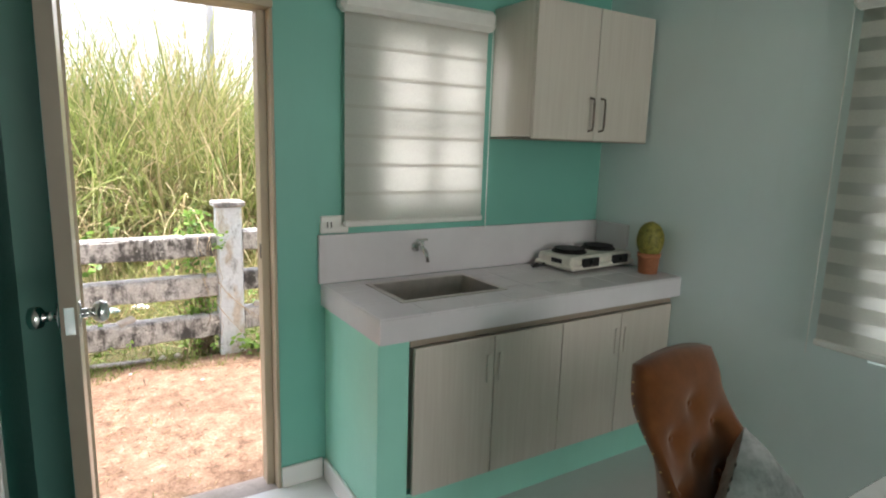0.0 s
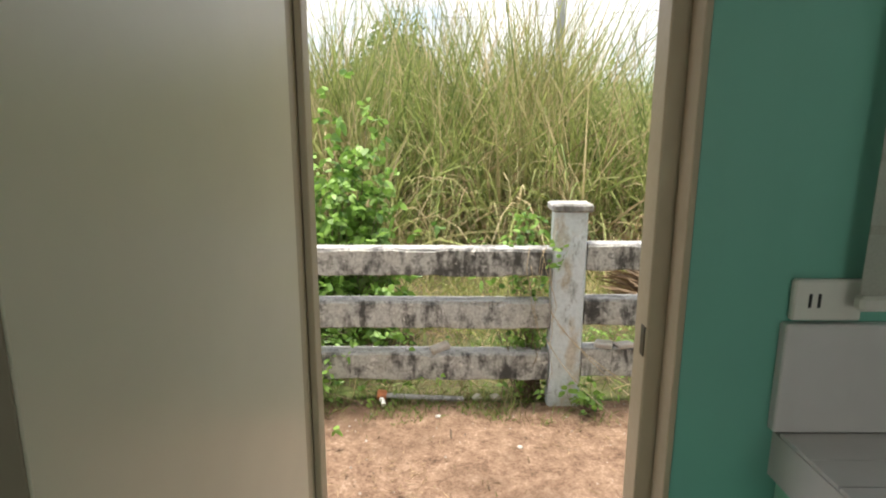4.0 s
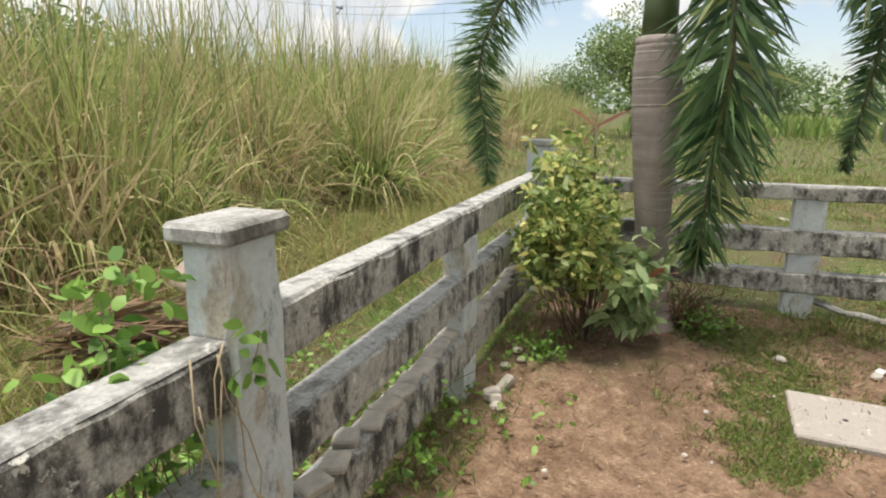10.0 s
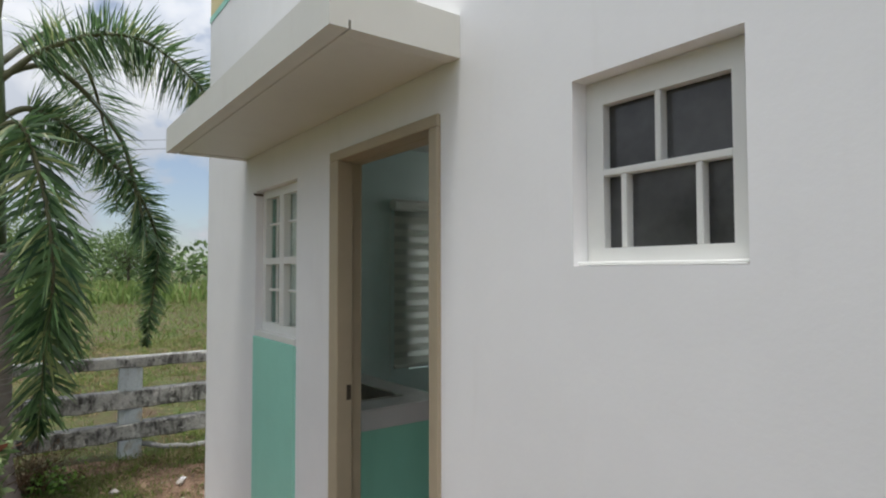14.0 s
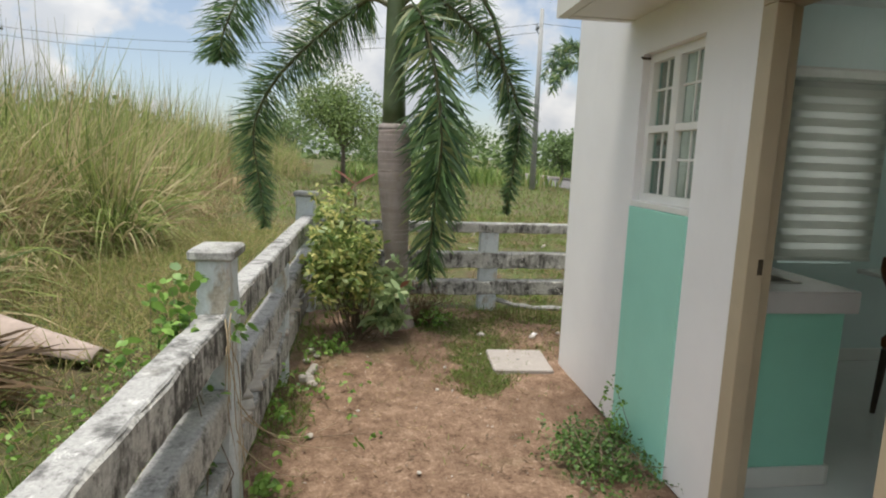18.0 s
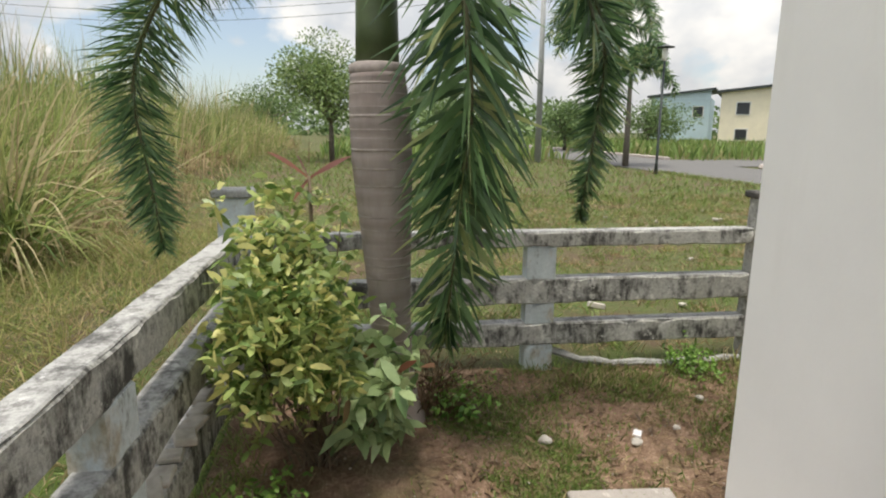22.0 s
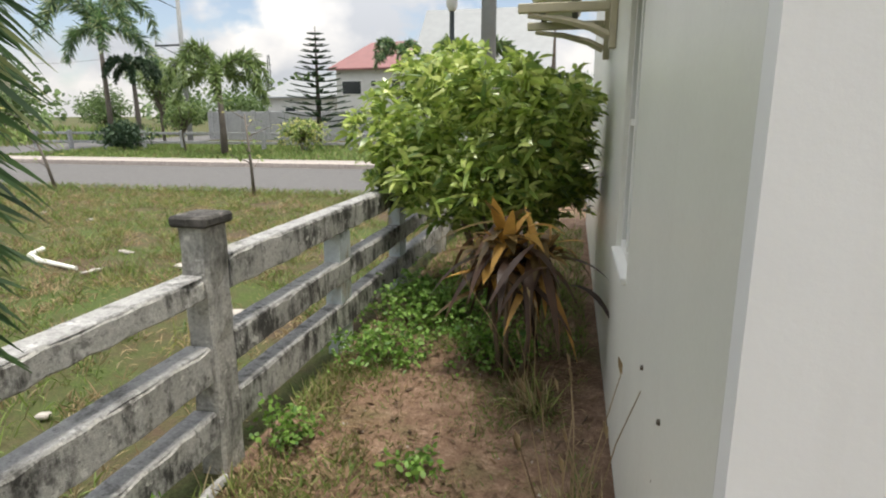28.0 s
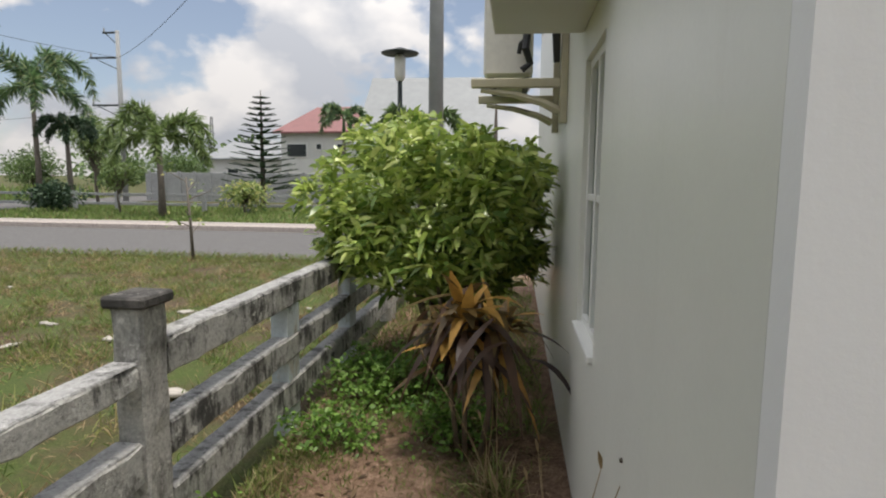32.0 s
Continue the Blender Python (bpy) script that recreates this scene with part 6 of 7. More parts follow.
def lawn():
    rng = np.random.RandomState(52)
    ch, dry, soft = [], [], []

    def scatter(n, x0, x1, y0, y1, h, w, out, keep=None, tilt=0.5):
        x, y = rng.uniform(x0, x1, n), rng.uniform(y0, y1, n)
        if keep is not None:
            k = keep(x, y)
            x, y = x[k], y[k]
        n = len(x)
        B = np.stack([x, y, bank(y) - 0.015], -1)
        W = np.stack([rng.normal(0, tilt, n), rng.normal(0, tilt, n), np.ones(n)], -1)
        out.append(strips(B, W, h * rng.uniform(0.5, 1.4, n), w, rng.uniform(0.0, 0.5, n), 2, 0.3, tip=0.1))

    def patchy(s, lim):
        def chance(x, y):
            q = np.sin(x * 2.3 * s + 1.3 * np.sin(y * 1.9 * s)) + np.sin(y * 2.9 * s + 1.1 * np.sin(x * 1.7 * s + 2)) + 0.8 * np.sin(x * 7.1 * s + y * 5.3 * s) + 0.6 * np.sin(x * 17 * s - y * 13 * s)
            return rng.rand(len(x)) < 1 / (1 + np.exp(-(q - lim) * 3.0))
        return chance
    scatter(26000, -4, 8, 4.5, 8.2, 0.11, 0.008, ch, patchy(1.4, -0.9))
    scatter(20000, -9, 14, 4.55, 9.0, 0.16, 0.010, ch, patchy(1, -0.7))
    scatter(30000, -9, 10, 5.4, 8.6, 0.38, 0.008, soft, patchy(0.8, -0.5), 0.8)
    scatter(15000, -9, 12, 4.5, 8.8, 0.17, 0.008, dry, None, 1.2)
    scatter(46000, 4.4, 16, -7.0, 4.5, 0.10, 0.009, ch, patchy(0.9, 0.2))
    scatter(22000, 4.4, 13, -6.8, 4.4, 0.09, 0.008, dry, patchy(1.3, -0.4), 1.3)
    scatter(14000, 12, 40, -6.8, 9.0, 0.22, 0.030, ch)
    for m, out, hh in ((820, ch, 0.20), (160, soft, 0.22), (300, dry, 0.15)):
        cx, cy = rng.uniform(4.5, 14, m), rng.uniform(-7.2, 4.2, m)
        k = np.repeat(np.arange(m), 42)
        B = np.stack([cx[k] + rng.normal(0, 0.07, len(k)), cy[k] + rng.normal(0, 0.07, len(k)), np.full(len(k), -0.02)], -1)
        W = np.stack([rng.normal(0, 0.6, len(k)), rng.normal(0, 0.6, len(k)), np.ones(len(k))], -1)
        out.append(strips(B, W, hh * rng.uniform(0.4, 1.2, len(k)), 0.009, rng.uniform(0.1, 0.7, len(k)), 3, 0.3, tip=0.1))
    scatter(9000, 4.4, 22, -7.6, -6.9, 0.14, 0.012, ch, None, 0.9)
    # inside the yard: tufts near the fences and under the palm
    scatter(30000, 2.72, 4.22, -0.5, 3.4, 0.045, 0.006, ch, patchy(2.6, 1.1))
    scatter(6000, 2.72, 4.25, -0.5, 3.4, 0.07, 0.004, dry, patchy(1.9, 0.1), 2.4)
    scatter(26000, 2.85, 4.22, -0.2, 3.4, 0.05, 0.007, ch, patchy(1.7, 1.0))
    scatter(5000, 2.75, 4.22, -0.2, 3.2, 0.12, 0.004, dry, patchy(1.4, 0.2), 3.0)
    scatter(9000, 3.7, 4.25, 0.0, 3.3, 0.09, 0.007, ch, patchy(2.0, 0.2))
    scatter(9000, 2.72, 4.22, -4.5, -0.2, 0.12, 0.009, ch)
    scatter(2600, -2.5, 2.7, 2.5, 4.3, 0.04, 0.005, ch, patchy(2.6, 1.45))
    scatter(5000, -2.5, 4.2, 4.18, 4.5, 0.10, 0.007, ch, patchy(2.0, 0.4))
    scatter(16000, -2.5, 4.2, 0.5, 4.4, 0.05, 0.0035, dry, lambda x, y: ((x > 2.75) | (y > 2.5)) & patchy(1.3, 0.2)(x, y), 2.2)
    def ring(x, y):
        return (np.hypot((x - 3.1) / 1.0, (y - 3.0) / 0.55) < 1.05) | ((x > 3.7) & (y > 1.4) & (y < 3.3))
    scatter(26000, 2.2, 4.22, 1.6, 3.7, 0.05, 0.006, ch, lambda x, y: ring(x, y) & patchy(2.4, 0.8)(x, y) & ((x > 2.72) | (y > 2.5)))
    def patch(x, y):
        q = np.minimum(np.hypot((x - 3.05) / 0.55, (y - 2.98) / 0.24), np.minimum(np.hypot((x - 2.40) / 0.34, (y - 3.08) / 0.17), np.hypot((x - 3.62) / 0.30, (y - 3.15) / 0.26)))
        return q + 0.35 * np.sin(x * 19 + 2 * np.sin(y * 13)) * np.sin(y * 23) + rng.normal(0, 0.15, len(x)) < 0.85
    scatter(60000, 2.0, 4.0, 2.7, 3.5, 0.035, 0.006, ch, patch, 0.8)
    scatter(5200, -2.6, 2.6, 4.12, 4.5, 0.07, 0.006, ch, patchy(1.5, 0.1))
    for nm, c, m, lb in (("lawn_grass", ch, M_LAWN, "short patchy lawn grass"), ("soft_grass", soft, M_SOFT, "soft pale meadow grass in front of the reeds"), ("straw_litter", dry, M_STRAW, "dry straw lying on the soil and lawn")):
        v, f = merged(c)
        tagged(new(nm, np_mesh(nm, v, f, m)), lb, "grass", "", "stuff")


def weed(name, x, y, r, h, n, size, label, seed, material=None, climb=0.0):
    rng = np.random.RandomState(seed)
    w = thing(name, x, y, 0.0, label, "weed")
    tips = np.stack([x + rng.normal(0, r * 0.5, n), y + rng.normal(0, r * 0.4, n), np.abs(rng.normal(h * 0.5, h * 0.35, n)) + 0.02], -1)
    v, f = sprays(rng, tips, 4, size, size * 0.62, 0.04)
    part("foliage", np_mesh("foliage", v, f, material or M_WEED), material or M_WEED, w)
    tagged(part("branchwork", twigs(rng, (x, y, -0.02), tips[::3], 0.0035), M_TWIG, w, "", True), kind="stuff")


tall_grass()
lawn()
weed("leafy_vine", -0.62, 5.25, 0.50, 0.95, 1000, 0.085, "bright green leafy vine climbing behind the fence", 61)
weed("leafy_vine", -0.40, 5.45, 0.24, 1.20, 420, 0.085, "tall bright green vine shoot climbing into the reeds", 74)
weed("leafy_vine", -1.9, 5.0, 0.8, 0.62, 800, 0.080, "bright green leafy vine behind the fence", 62)
weed("undergrowth", -0.9, 4.75, 0.75, 0.30, 700, 0.045, "dark low undergrowth behind the fence rails", 75)
weed("undergrowth", 1.9, 4.85, 0.95, 0.16, 420, 0.040, "low green undergrowth behind the fence rails", 76)
weed("leafy_vine", 0.72, 4.50, 0.13, 0.72, 150, 0.045, "small vine creeping over the fence post", 63)
weed("fence_weed", -0.62, 4.30, 0.22, 0.30, 110, 0.05, "low green weed under the fence rail", 64)
weed("fence_weed", -0.60, 4.36, 0.10, 0.62, 30, 0.06, "leafy weed growing up the short fence post", 65)
weed("wall_weed", 1.25, 2.68, 0.34, 0.07, 520, 0.026, "low dark green weed mat with tiny flowers at the wall foot", 66, M_WEEDDARK)
weed("wall_weed", 1.42, 2.56, 0.07, 0.34, 26, 0.032, "thin upright weed against the mint panel", 67)
weed("yard_weed", 2.95, 4.12, 0.16, 0.08, 60, 0.035, "small weed by the fence foot", 68)
weed("yard_weed", 3.75, 3.25, 0.20, 0.12, 70, 0.04, "small weed at the palm's foot", 69)
weed("yard_weed", 1.02, 4.30, 0.08, 0.10, 22, 0.05, "small weed at the post's foot", 70)
weed("yard_weed", 3.85, -0.75, 0.42, 0.24, 700, 0.042, "bright green low weeds between the fence and the round bush", 71)
weed("yard_weed", 3.95, 0.0, 0.30, 0.15, 300, 0.036, "bright green low weeds along the side fence", 72)
weed("yard_weed", 4.08, 1.0, 0.14, 0.16, 90, 0.034, "small weeds at the foot of the fence post", 77)
weed("yard_weed", 4.05, 1.75, 0.18, 0.10, 110, 0.032, "small weeds beside the edging strip", 78)
weed("yard_weed", 3.3, -0.15, 0.28, 0.18, 260, 0.040, "low green weeds under the cordyline", 79)
weed("yard_weed", 3.45, 1.1, 0.10, 0.06, 24, 0.04, "small weed on the bare soil", 73)


def grass_clump(x, y, seed, label, n=150, h=0.42, dry=70, stalks=9):
    """A loose tuft of arching blades, with dry ones and a few tall seed stalks."""
    rng = np.random.RandomState(seed)
    g = thing("grass_clump", x, y, 0.0, label, "grass")

    def tuft(nm, k, ln, w, lean, material, bend):
        a = rng.rand(k) * 2 * np.pi
        tl = np.abs(rng.normal(0, lean, k)) + 0.05
        W = np.stack([np.cos(a) * np.sin(tl), np.sin(a) * np.sin(tl), np.cos(tl)], -1)
        B = np.stack([x + rng.normal(0, 0.05, k), y + rng.normal(0, 0.09, k), np.full(k, -0.01)], -1)
        v, f = strips(B, W, ln * rng.uniform(0.5, 1.15, k), w, rng.uniform(*bend, k), 5, 0.3, tip=0.05)
        tagged(part(nm, np_mesh(nm, v, f, material), material, g), kind="stuff")
    tuft("green_tuft", n, h, 0.008, 0.45, M_REED, (0.1, 0.8))
    tuft("dry_tuft", dry, h * 0.9, 0.006, 0.9, M_STRAW, (0.1, 0.6))
    for _ in range(stalks):
        e = Vector((x + rng.normal(0, 0.14), y + rng.normal(0, 0.18), h * rng.uniform(1.2, 1.9)))
        s = part("stalk", tube([(x + rng.normal(0, 0.03), y + rng.normal(0, 0.05), 0), (Vector((x, y, 0)).lerp(e, 0.6)) + Vector((0, 0, 0.05)), e], [0.0025, 0.002, 0.0012], n=5), M_STRAW, g)
        part("seed_head", tube([e, e + Vector((0.005, 0.01, 0.03)), e + Vector((0.012, 0.02, 0.055))], [0.003, 0.007, 0.002], n=6), M_STRAW, s, "pale dry seed head")


grass_clump(2.86, 1.66, 91, "tuft of long dry grass with seed heads at the house corner")
grass_clump(2.80, 1.30, 92, "straggling dry grass at the wall foot", 60, 0.30, 90, 4)
grass_clump(3.02, 0.42, 93, "dry grass tuft under the cordyline", 70, 0.35, 80, 5)
grass_clump(4.12, 0.62, 94, "green grass tuft at the side fence foot", 120, 0.22, 30, 0)
grass_clump(4.13, 1.35, 95, "green grass tuft at the post's foot", 90, 0.20, 30, 0)
grass_clump(3.92, 2.35, 96, "green grass tuft beside the edging strip", 110, 0.16, 20, 0)


def rocks():
    rng = random.Random(81)
    n = 0
    for x, y, s in ((2.75, 4.28, 0.03), (2.86, 4.22, 0.025), (2.98, 4.27, 0.03), (2.42, 4.26, 0.045), (2.30, 4.20, 0.035), (0.52, 4.42, 0.03), (0.42, 4.42, 0.028), (0.18, 4.40, 0.03), (-0.95, 4.35, 0.03), (3.35, 2.9, 0.035), (3.28, 2.47, 0.03), (1.9, 3.9, 0.012), (1.2, 3.6, 0.012), (0.6, 3.9, 0.015), (2.2, 3.4, 0.012), (0.2, 4.2, 0.016), (1.6, 4.15, 0.02), (2.6, 3.3, 0.015), (3.4, 2.2, 0.02), (3.7, 1.9, 0.025)):
        b = bmesh.new()
        bmesh.ops.create_icosphere(b, subdivisions=2, radius=s)
        for v in b.verts:
            v.co *= 1 + 0.35 * noise.noise(v.co * (2.2 / s * 0.4) + Vector((n * 3.1, 0, 0)))
            v.co.z *= 0.6
            v.co += Vector((x, y, s * 0.35))
        me = bpy.data.meshes.new("stone")
        b.to_mesh(me)
        b.free()
        me.materials.append(M_STONE)
        tagged(new("stone", me), "small pale broken stone lying on the soil", "stone", "loose stones")
        n += 1


def gravel():
    """Crumbs of stone, soil and leaf scattered over the bare yard."""
    rng = np.random.RandomState(83)
    n = 5200
    x, y = rng.uniform(-2.6, 4.2, n), rng.uniform(-1.5, 4.4, n)
    k = ((x > 2.72) | (y > 2.5))
    x, y = x[k], y[k]
    n = len(x)
    s = 0.0025 + 0.006 * rng.rand(n) ** 4
    tet = np.array([(1, 0, -0.3), (-0.6, 0.85, -0.3), (-0.5, -0.9, -0.3), (0.1, 0.05, 0.9)])
    a = rng.rand(n) * 6.3
    rot = np.stack([np.stack([np.cos(a), -np.sin(a)], -1), np.stack([np.sin(a), np.cos(a)], -1)], 1)
    p = np.repeat(tet[None], n, 0) * rng.uniform(0.6, 1.5, (n, 4, 1))
    p[:, :, :2] = np.einsum("nij,nkj->nki", rot, p[:, :, :2])
    p = p * s[:, None, None] + np.stack([x, y, np.full(n, 0.004)], -1)[:, None]
    f = np.array([(0, 1, 2), (0, 3, 1), (1, 3, 2), (2, 3, 0)])
    f = (f[None] + 4 * np.arange(n)[:, None, None]).reshape(-1, 3)
    tagged(new("gravel", np_mesh("gravel", p.reshape(-1, 3), f, M_CRUMB, False)), "pale crumbs of stone scattered over the soil", "gravel", "", "stuff")


rocks()
gravel()


def leaf_litter():
    rng = np.random.RandomState(84)
    n = 2600
    x, y = rng.uniform(2.75, 4.2, n), rng.uniform(-3.0, 3.6, n)
    B = np.stack([x, y, rng.uniform(0.002, 0.02, n)], -1)
    W = np.stack([rng.normal(0, 1, n), rng.normal(0, 1, n), rng.normal(0.05, 0.12, n)], -1)
    side = unit(np.stack([-W[:, 1], W[:, 0], rng.normal(0, 0.3, n)], -1))
    v1 = strips(B, W, rng.uniform(0.02, 0.07, n), rng.uniform(0.008, 0.022, n), rng.uniform(-0.1, 0.15, n), 3, 0.45, side)
    n = 900
    x, y = rng.uniform(-2.4, 4.2, n), rng.uniform(2.55, 4.3, n)
    B = np.stack([x, y, rng.uniform(0.002, 0.012, n)], -1)
    W = np.stack([rng.normal(0, 1, n), rng.normal(0, 1, n), rng.normal(0.03, 0.1, n)], -1)
    side = unit(np.stack([-W[:, 1], W[:, 0], rng.normal(0, 0.3, n)], -1))
    v2 = strips(B, W, rng.uniform(0.02, 0.06, n), rng.uniform(0.004, 0.014, n), 0.0, 3, 0.45, side)
    v, f = merged([v1, v2])
    tagged(new("leaf_litter", np_mesh("leaf_litter", v, f, M_DEAD)), "dry brown leaf litter on the soil", "leaf litter", "", "stuff")
    for y, z in ((1.572, 0.76), (1.911, 0.774)):
        tagged(part("wall_plug", tube([(XO + 0.0005, y, z), (XO + 0.008, y, z)], [0.008, 0.006], n=10), M_BRASS), "small brown screw plug in the side wall", "screw")


leaf_litter()


def loose_things():
    s = thing("concrete_slab", 2.70, 2.73, 0.0, "pale square concrete manhole slab set in the soil", "slab")
    part("plate", box(-0.225, 0.225, -0.215, 0.215, -0.03, 0.022, 0.008, m=pose(2.705, 2.735, 0, 0, 0, -4)), M_SLAB, s)
    part("lifting_hole", Acc().lathe(2.70, 2.74, ((0.012, 0.0222), (0.012, 0.0235)), 12), M_BLACK, s)
    e = thing("edging_strip", 4.18, 1.9, 0.0, "pale cracked concrete edging lying along the fence foot", "edging")
    path = [(4.30, 2.62, 0.10), (4.225, 2.40, 0.045), (4.20, 2.20, 0.022), (4.175, 1.85, 0.018), (4.185, 1.55, 0.018), (4.205, 1.32, 0.016)]
    for a, b in zip(path, path[1:]):
        part("strip", tube([Vector(a), (Vector(a) + Vector(b)) / 2 + Vector((0.006, 0, 0.004)), Vector(b)], [0.020, 0.026, 0.020], n=7), M_CAP, e)
    p = thing("old_pipe", 0.12, 4.36, 0.03, "grey plastic pipe with a rusty joint at the fence foot", "pipe")
    part("tube", tube([(-0.10, 4.37, 0.045), (0.12, 4.365, 0.035), (0.34, 4.36, 0.03)], 0.014, n=10), M_CAP, p)
    part("joint", tube([(-0.14, 4.37, 0.05), (-0.09, 4.37, 0.045)], 0.028, n=10), M_CLAY, p, "rusty brown joint")
    part("tube", tube([(-0.12, 4.36, 0.04), (-0.10, 4.31, 0.015)], 0.014, n=10), M_PLASTIC, p)
    c = thing("cardboard_sheet", -1.5, 4.25, 0.01, "flattened buff cardboard lying on the soil", "cardboard")
    part("sheet", box(-0.30, 0.25, -0.16, 0.14, 0.0, 0.006, 0.002, m=pose(-1.52, 4.22, 0.012, 2, 3, 14)), M_SLAB, c)
    d = thing("pink_board", 2.85, 5.95, 0.0, "curled pinkish board lying in the grass behind the fence", "board")
    a = Acc()
    for j in range(9):
        for i in range(13):
            u, w = i / 12, j / 8
            q = pose(2.86, 6.15, 0.06, 0, 0, -110) @ Vector((-0.55 + 1.1 * u, 0.36 * (w - 0.5) * (1 - 0.5 * u), 0.16 * math.sin(math.pi * w) * (1 - 0.6 * u) + 0.10 * (1 - u)))
            a.v.append(tuple(q))
    for j in range(8):
        for i in range(12):
            k = j * 13 + i
            a.f.append((k, k + 1, k + 14, k + 13))
    ob = part("sheet", a, M_CARD, d, "", True)
    so = ob.modifiers.new("thickness", "SOLIDIFY")
    so.thickness = 0.012
    rng = np.random.RandomState(90)
    h = thing("dry_palm_husk", 1.75, 6.1, 0.0, "heap of dry brown palm leaf behind the fence", "dead leaf")
    n = 260
    B = np.stack([1.75 + rng.normal(0, 0.12, n), 6.1 + rng.normal(0, 0.12, n), rng.uniform(0.1, 0.4, n)], -1)
    W = np.stack([0.9 + rng.normal(0, 0.3, n), rng.normal(-0.3, 0.3, n), rng.normal(-0.1, 0.2, n)], -1)
    v, f = strips(B, W, rng.uniform(0.3, 0.7, n), 0.02, rng.uniform(0, 0.3, n), 3)
    pieces(h, "strand", v, f, 3, M_DEAD, 120)
    for x, y, z, sx, m, lb in ((0.12, 5.70, 0.05, 0.06, M_BLUEBAG, "crumpled blue and white plastic wrapper in the weeds"), (0.02, 5.66, 0.05, 0.04, M_ORANGE, "crumpled orange plastic scrap lying in weeds"), (0.39, 5.75, 0.05, 0.045, M_PLASTIC, "crumpled white plastic scrap in the weeds"), (0.42, 5.05, 0.03, 0.05, M_BLUEBAG, "crumpled pale blue plastic bag behind the fence"), (-3.2, 7.4, 0.85, 0.08, M_PLASTIC, "white plastic bag caught in the grass")):
        b = bmesh.new()
        bmesh.ops.create_icosphere(b, subdivisions=3, radius=sx)
        for v in b.verts:
            v.co *= 1 + 0.6 * noise.noise(v.co * (1.1 / sx) + Vector((x * 7, y, 0)))
            v.co.z *= 0.4
            v.co.x *= 1.6
            v.co += Vector((x, y, z))
        me = bpy.data.meshes.new("scrap")
        b.to_mesh(me)
        b.free()
        me.materials.append(m)
        tagged(new("plastic_scrap", me), lb, "litter")
    tagged(part("concrete_chunk", box(-0.055, 0.055, -0.03, 0.03, 0.0, 0.035, 0.008, m=pose(0.21, 4.41, 0.297, 5, -14, 20)), M_STONE), "broken piece of concrete lying on the rail", "rubble")
    tagged(part("concrete_chunk", box(-0.05, 0.05, -0.03, 0.03, 0.0, 0.04, 0.008, m=pose(2.36, 4.24, 0.0, 6, 20, 40)), M_STONE), "broken piece of concrete on the soil by the fence", "rubble")
    tagged(part("concrete_chunk", box(-0.06, 0.06, -0.025, 0.025, 0.0, 0.04, 0.008, m=pose(2.52, 4.22, 0.0, 0, -30, -30)), M_STONE), "broken piece of concrete on the soil by the fence", "rubble")
    rl = random.Random(12)
    for _ in range(26):
        px, py = rl.uniform(5.0, 11.5), rl.uniform(-5.5, 2.5)
        w = rl.uniform(0.03, 0.11)
        tagged(part("rubble_piece", box(-w, w, -w * rl.uniform(0.4, 0.9), w * 0.6, 0.0, rl.uniform(0.015, 0.05), 0.008, m=pose(px, py, 0.0, rl.uniform(-12, 12), rl.uniform(-12, 12), rl.uniform(0, 180))), M_STONE), "pale piece of rubble lying on the rough lawn", "rubble", "rubble on the lawn")
    tagged(part("bent_pipe", tube([(8.5, -1.97, 0.05), (8.45, -1.75, 0.03), (8.2, -1.62, 0.02), (7.55, -1.42, 0.02)], [0.03, 0.03, 0.028, 0.02], n=8), M_PLASTIC), "white bent plastic pipe lying on the lawn", "pipe")
    for sx, sy, r in ((3.36, 2.43, -30),):
        tagged(part("tile_chip", box(-0.035, 0.035, -0.02, 0.02, 0.0, 0.014, 0.003, m=pose(sx, sy, 0.004, 4, 6, r)), M_TILE), "white broken tile chip on the soil", "rubble")
    td = thing("dry_tendrils", 0.80, 4.35, 0.0, "dry vine stems trailing down beside the fence post", "vine")
    rt = random.Random(5)
    for k in range(6):
        q = Vector((0.74 + rt.uniform(-0.06, 0.05), 4.345, rt.uniform(0.78, 0.92)))
        pts = [q.copy()]
        while q.z > 0.20 + 0.10 * k:
            q = q + Vector((rt.uniform(-0.03, 0.035), rt.uniform(-0.02, 0.012), -rt.uniform(0.06, 0.12)))
            q.y = min(q.y, 4.35)
            pts.append(q.copy())
        part("stem", tube(pts, [0.0022 * (1 - 0.5 * i / len(pts)) for i in range(len(pts))], n=5), M_TENDRIL, td, "", True)
    for a, b, c in (((0.80, 4.335, 0.55), (1.02, 4.26, 0.22), (1.42, 3.98, 0.03)), ((0.84, 4.335, 0.48), (1.10, 4.20, 0.16), (1.72, 4.02, 0.02)), ((0.78, 4.335, 0.40), (0.95, 4.22, 0.10), (1.20, 4.08, 0.02))):
        a, b, c = Vector(a), Vector(b), Vector(c)
        pts = [a.lerp(b, t).lerp(b.lerp(c, t), t) for t in np.linspace(0, 1, 9)]
        part("stem", tube(pts, [0.0024 * (1 - 0.6 * i / 9) for i in range(9)], n=6), M_TENDRIL, td, "", True)
    rv = np.random.RandomState(64)
    vn = thing("post_vine", 0.73, 4.5, 0.0, "small bright green vine climbing over the rail beside the post", "vine")
    tips = np.stack([rv.uniform(0.60, 0.80, 34), rv.uniform(4.44, 4.58, 34), rv.uniform(0.80, 1.06, 34)], -1)
    tips = np.concatenate([tips, np.stack([rv.uniform(0.80, 0.88, 5), np.full(5, 4.335), rv.uniform(0.82, 0.94, 5)], -1), np.stack([rv.uniform(0.35, 0.7, 16), rv.uniform(4.50, 4.65, 16), rv.uniform(0.62, 0.92, 16)], -1)])
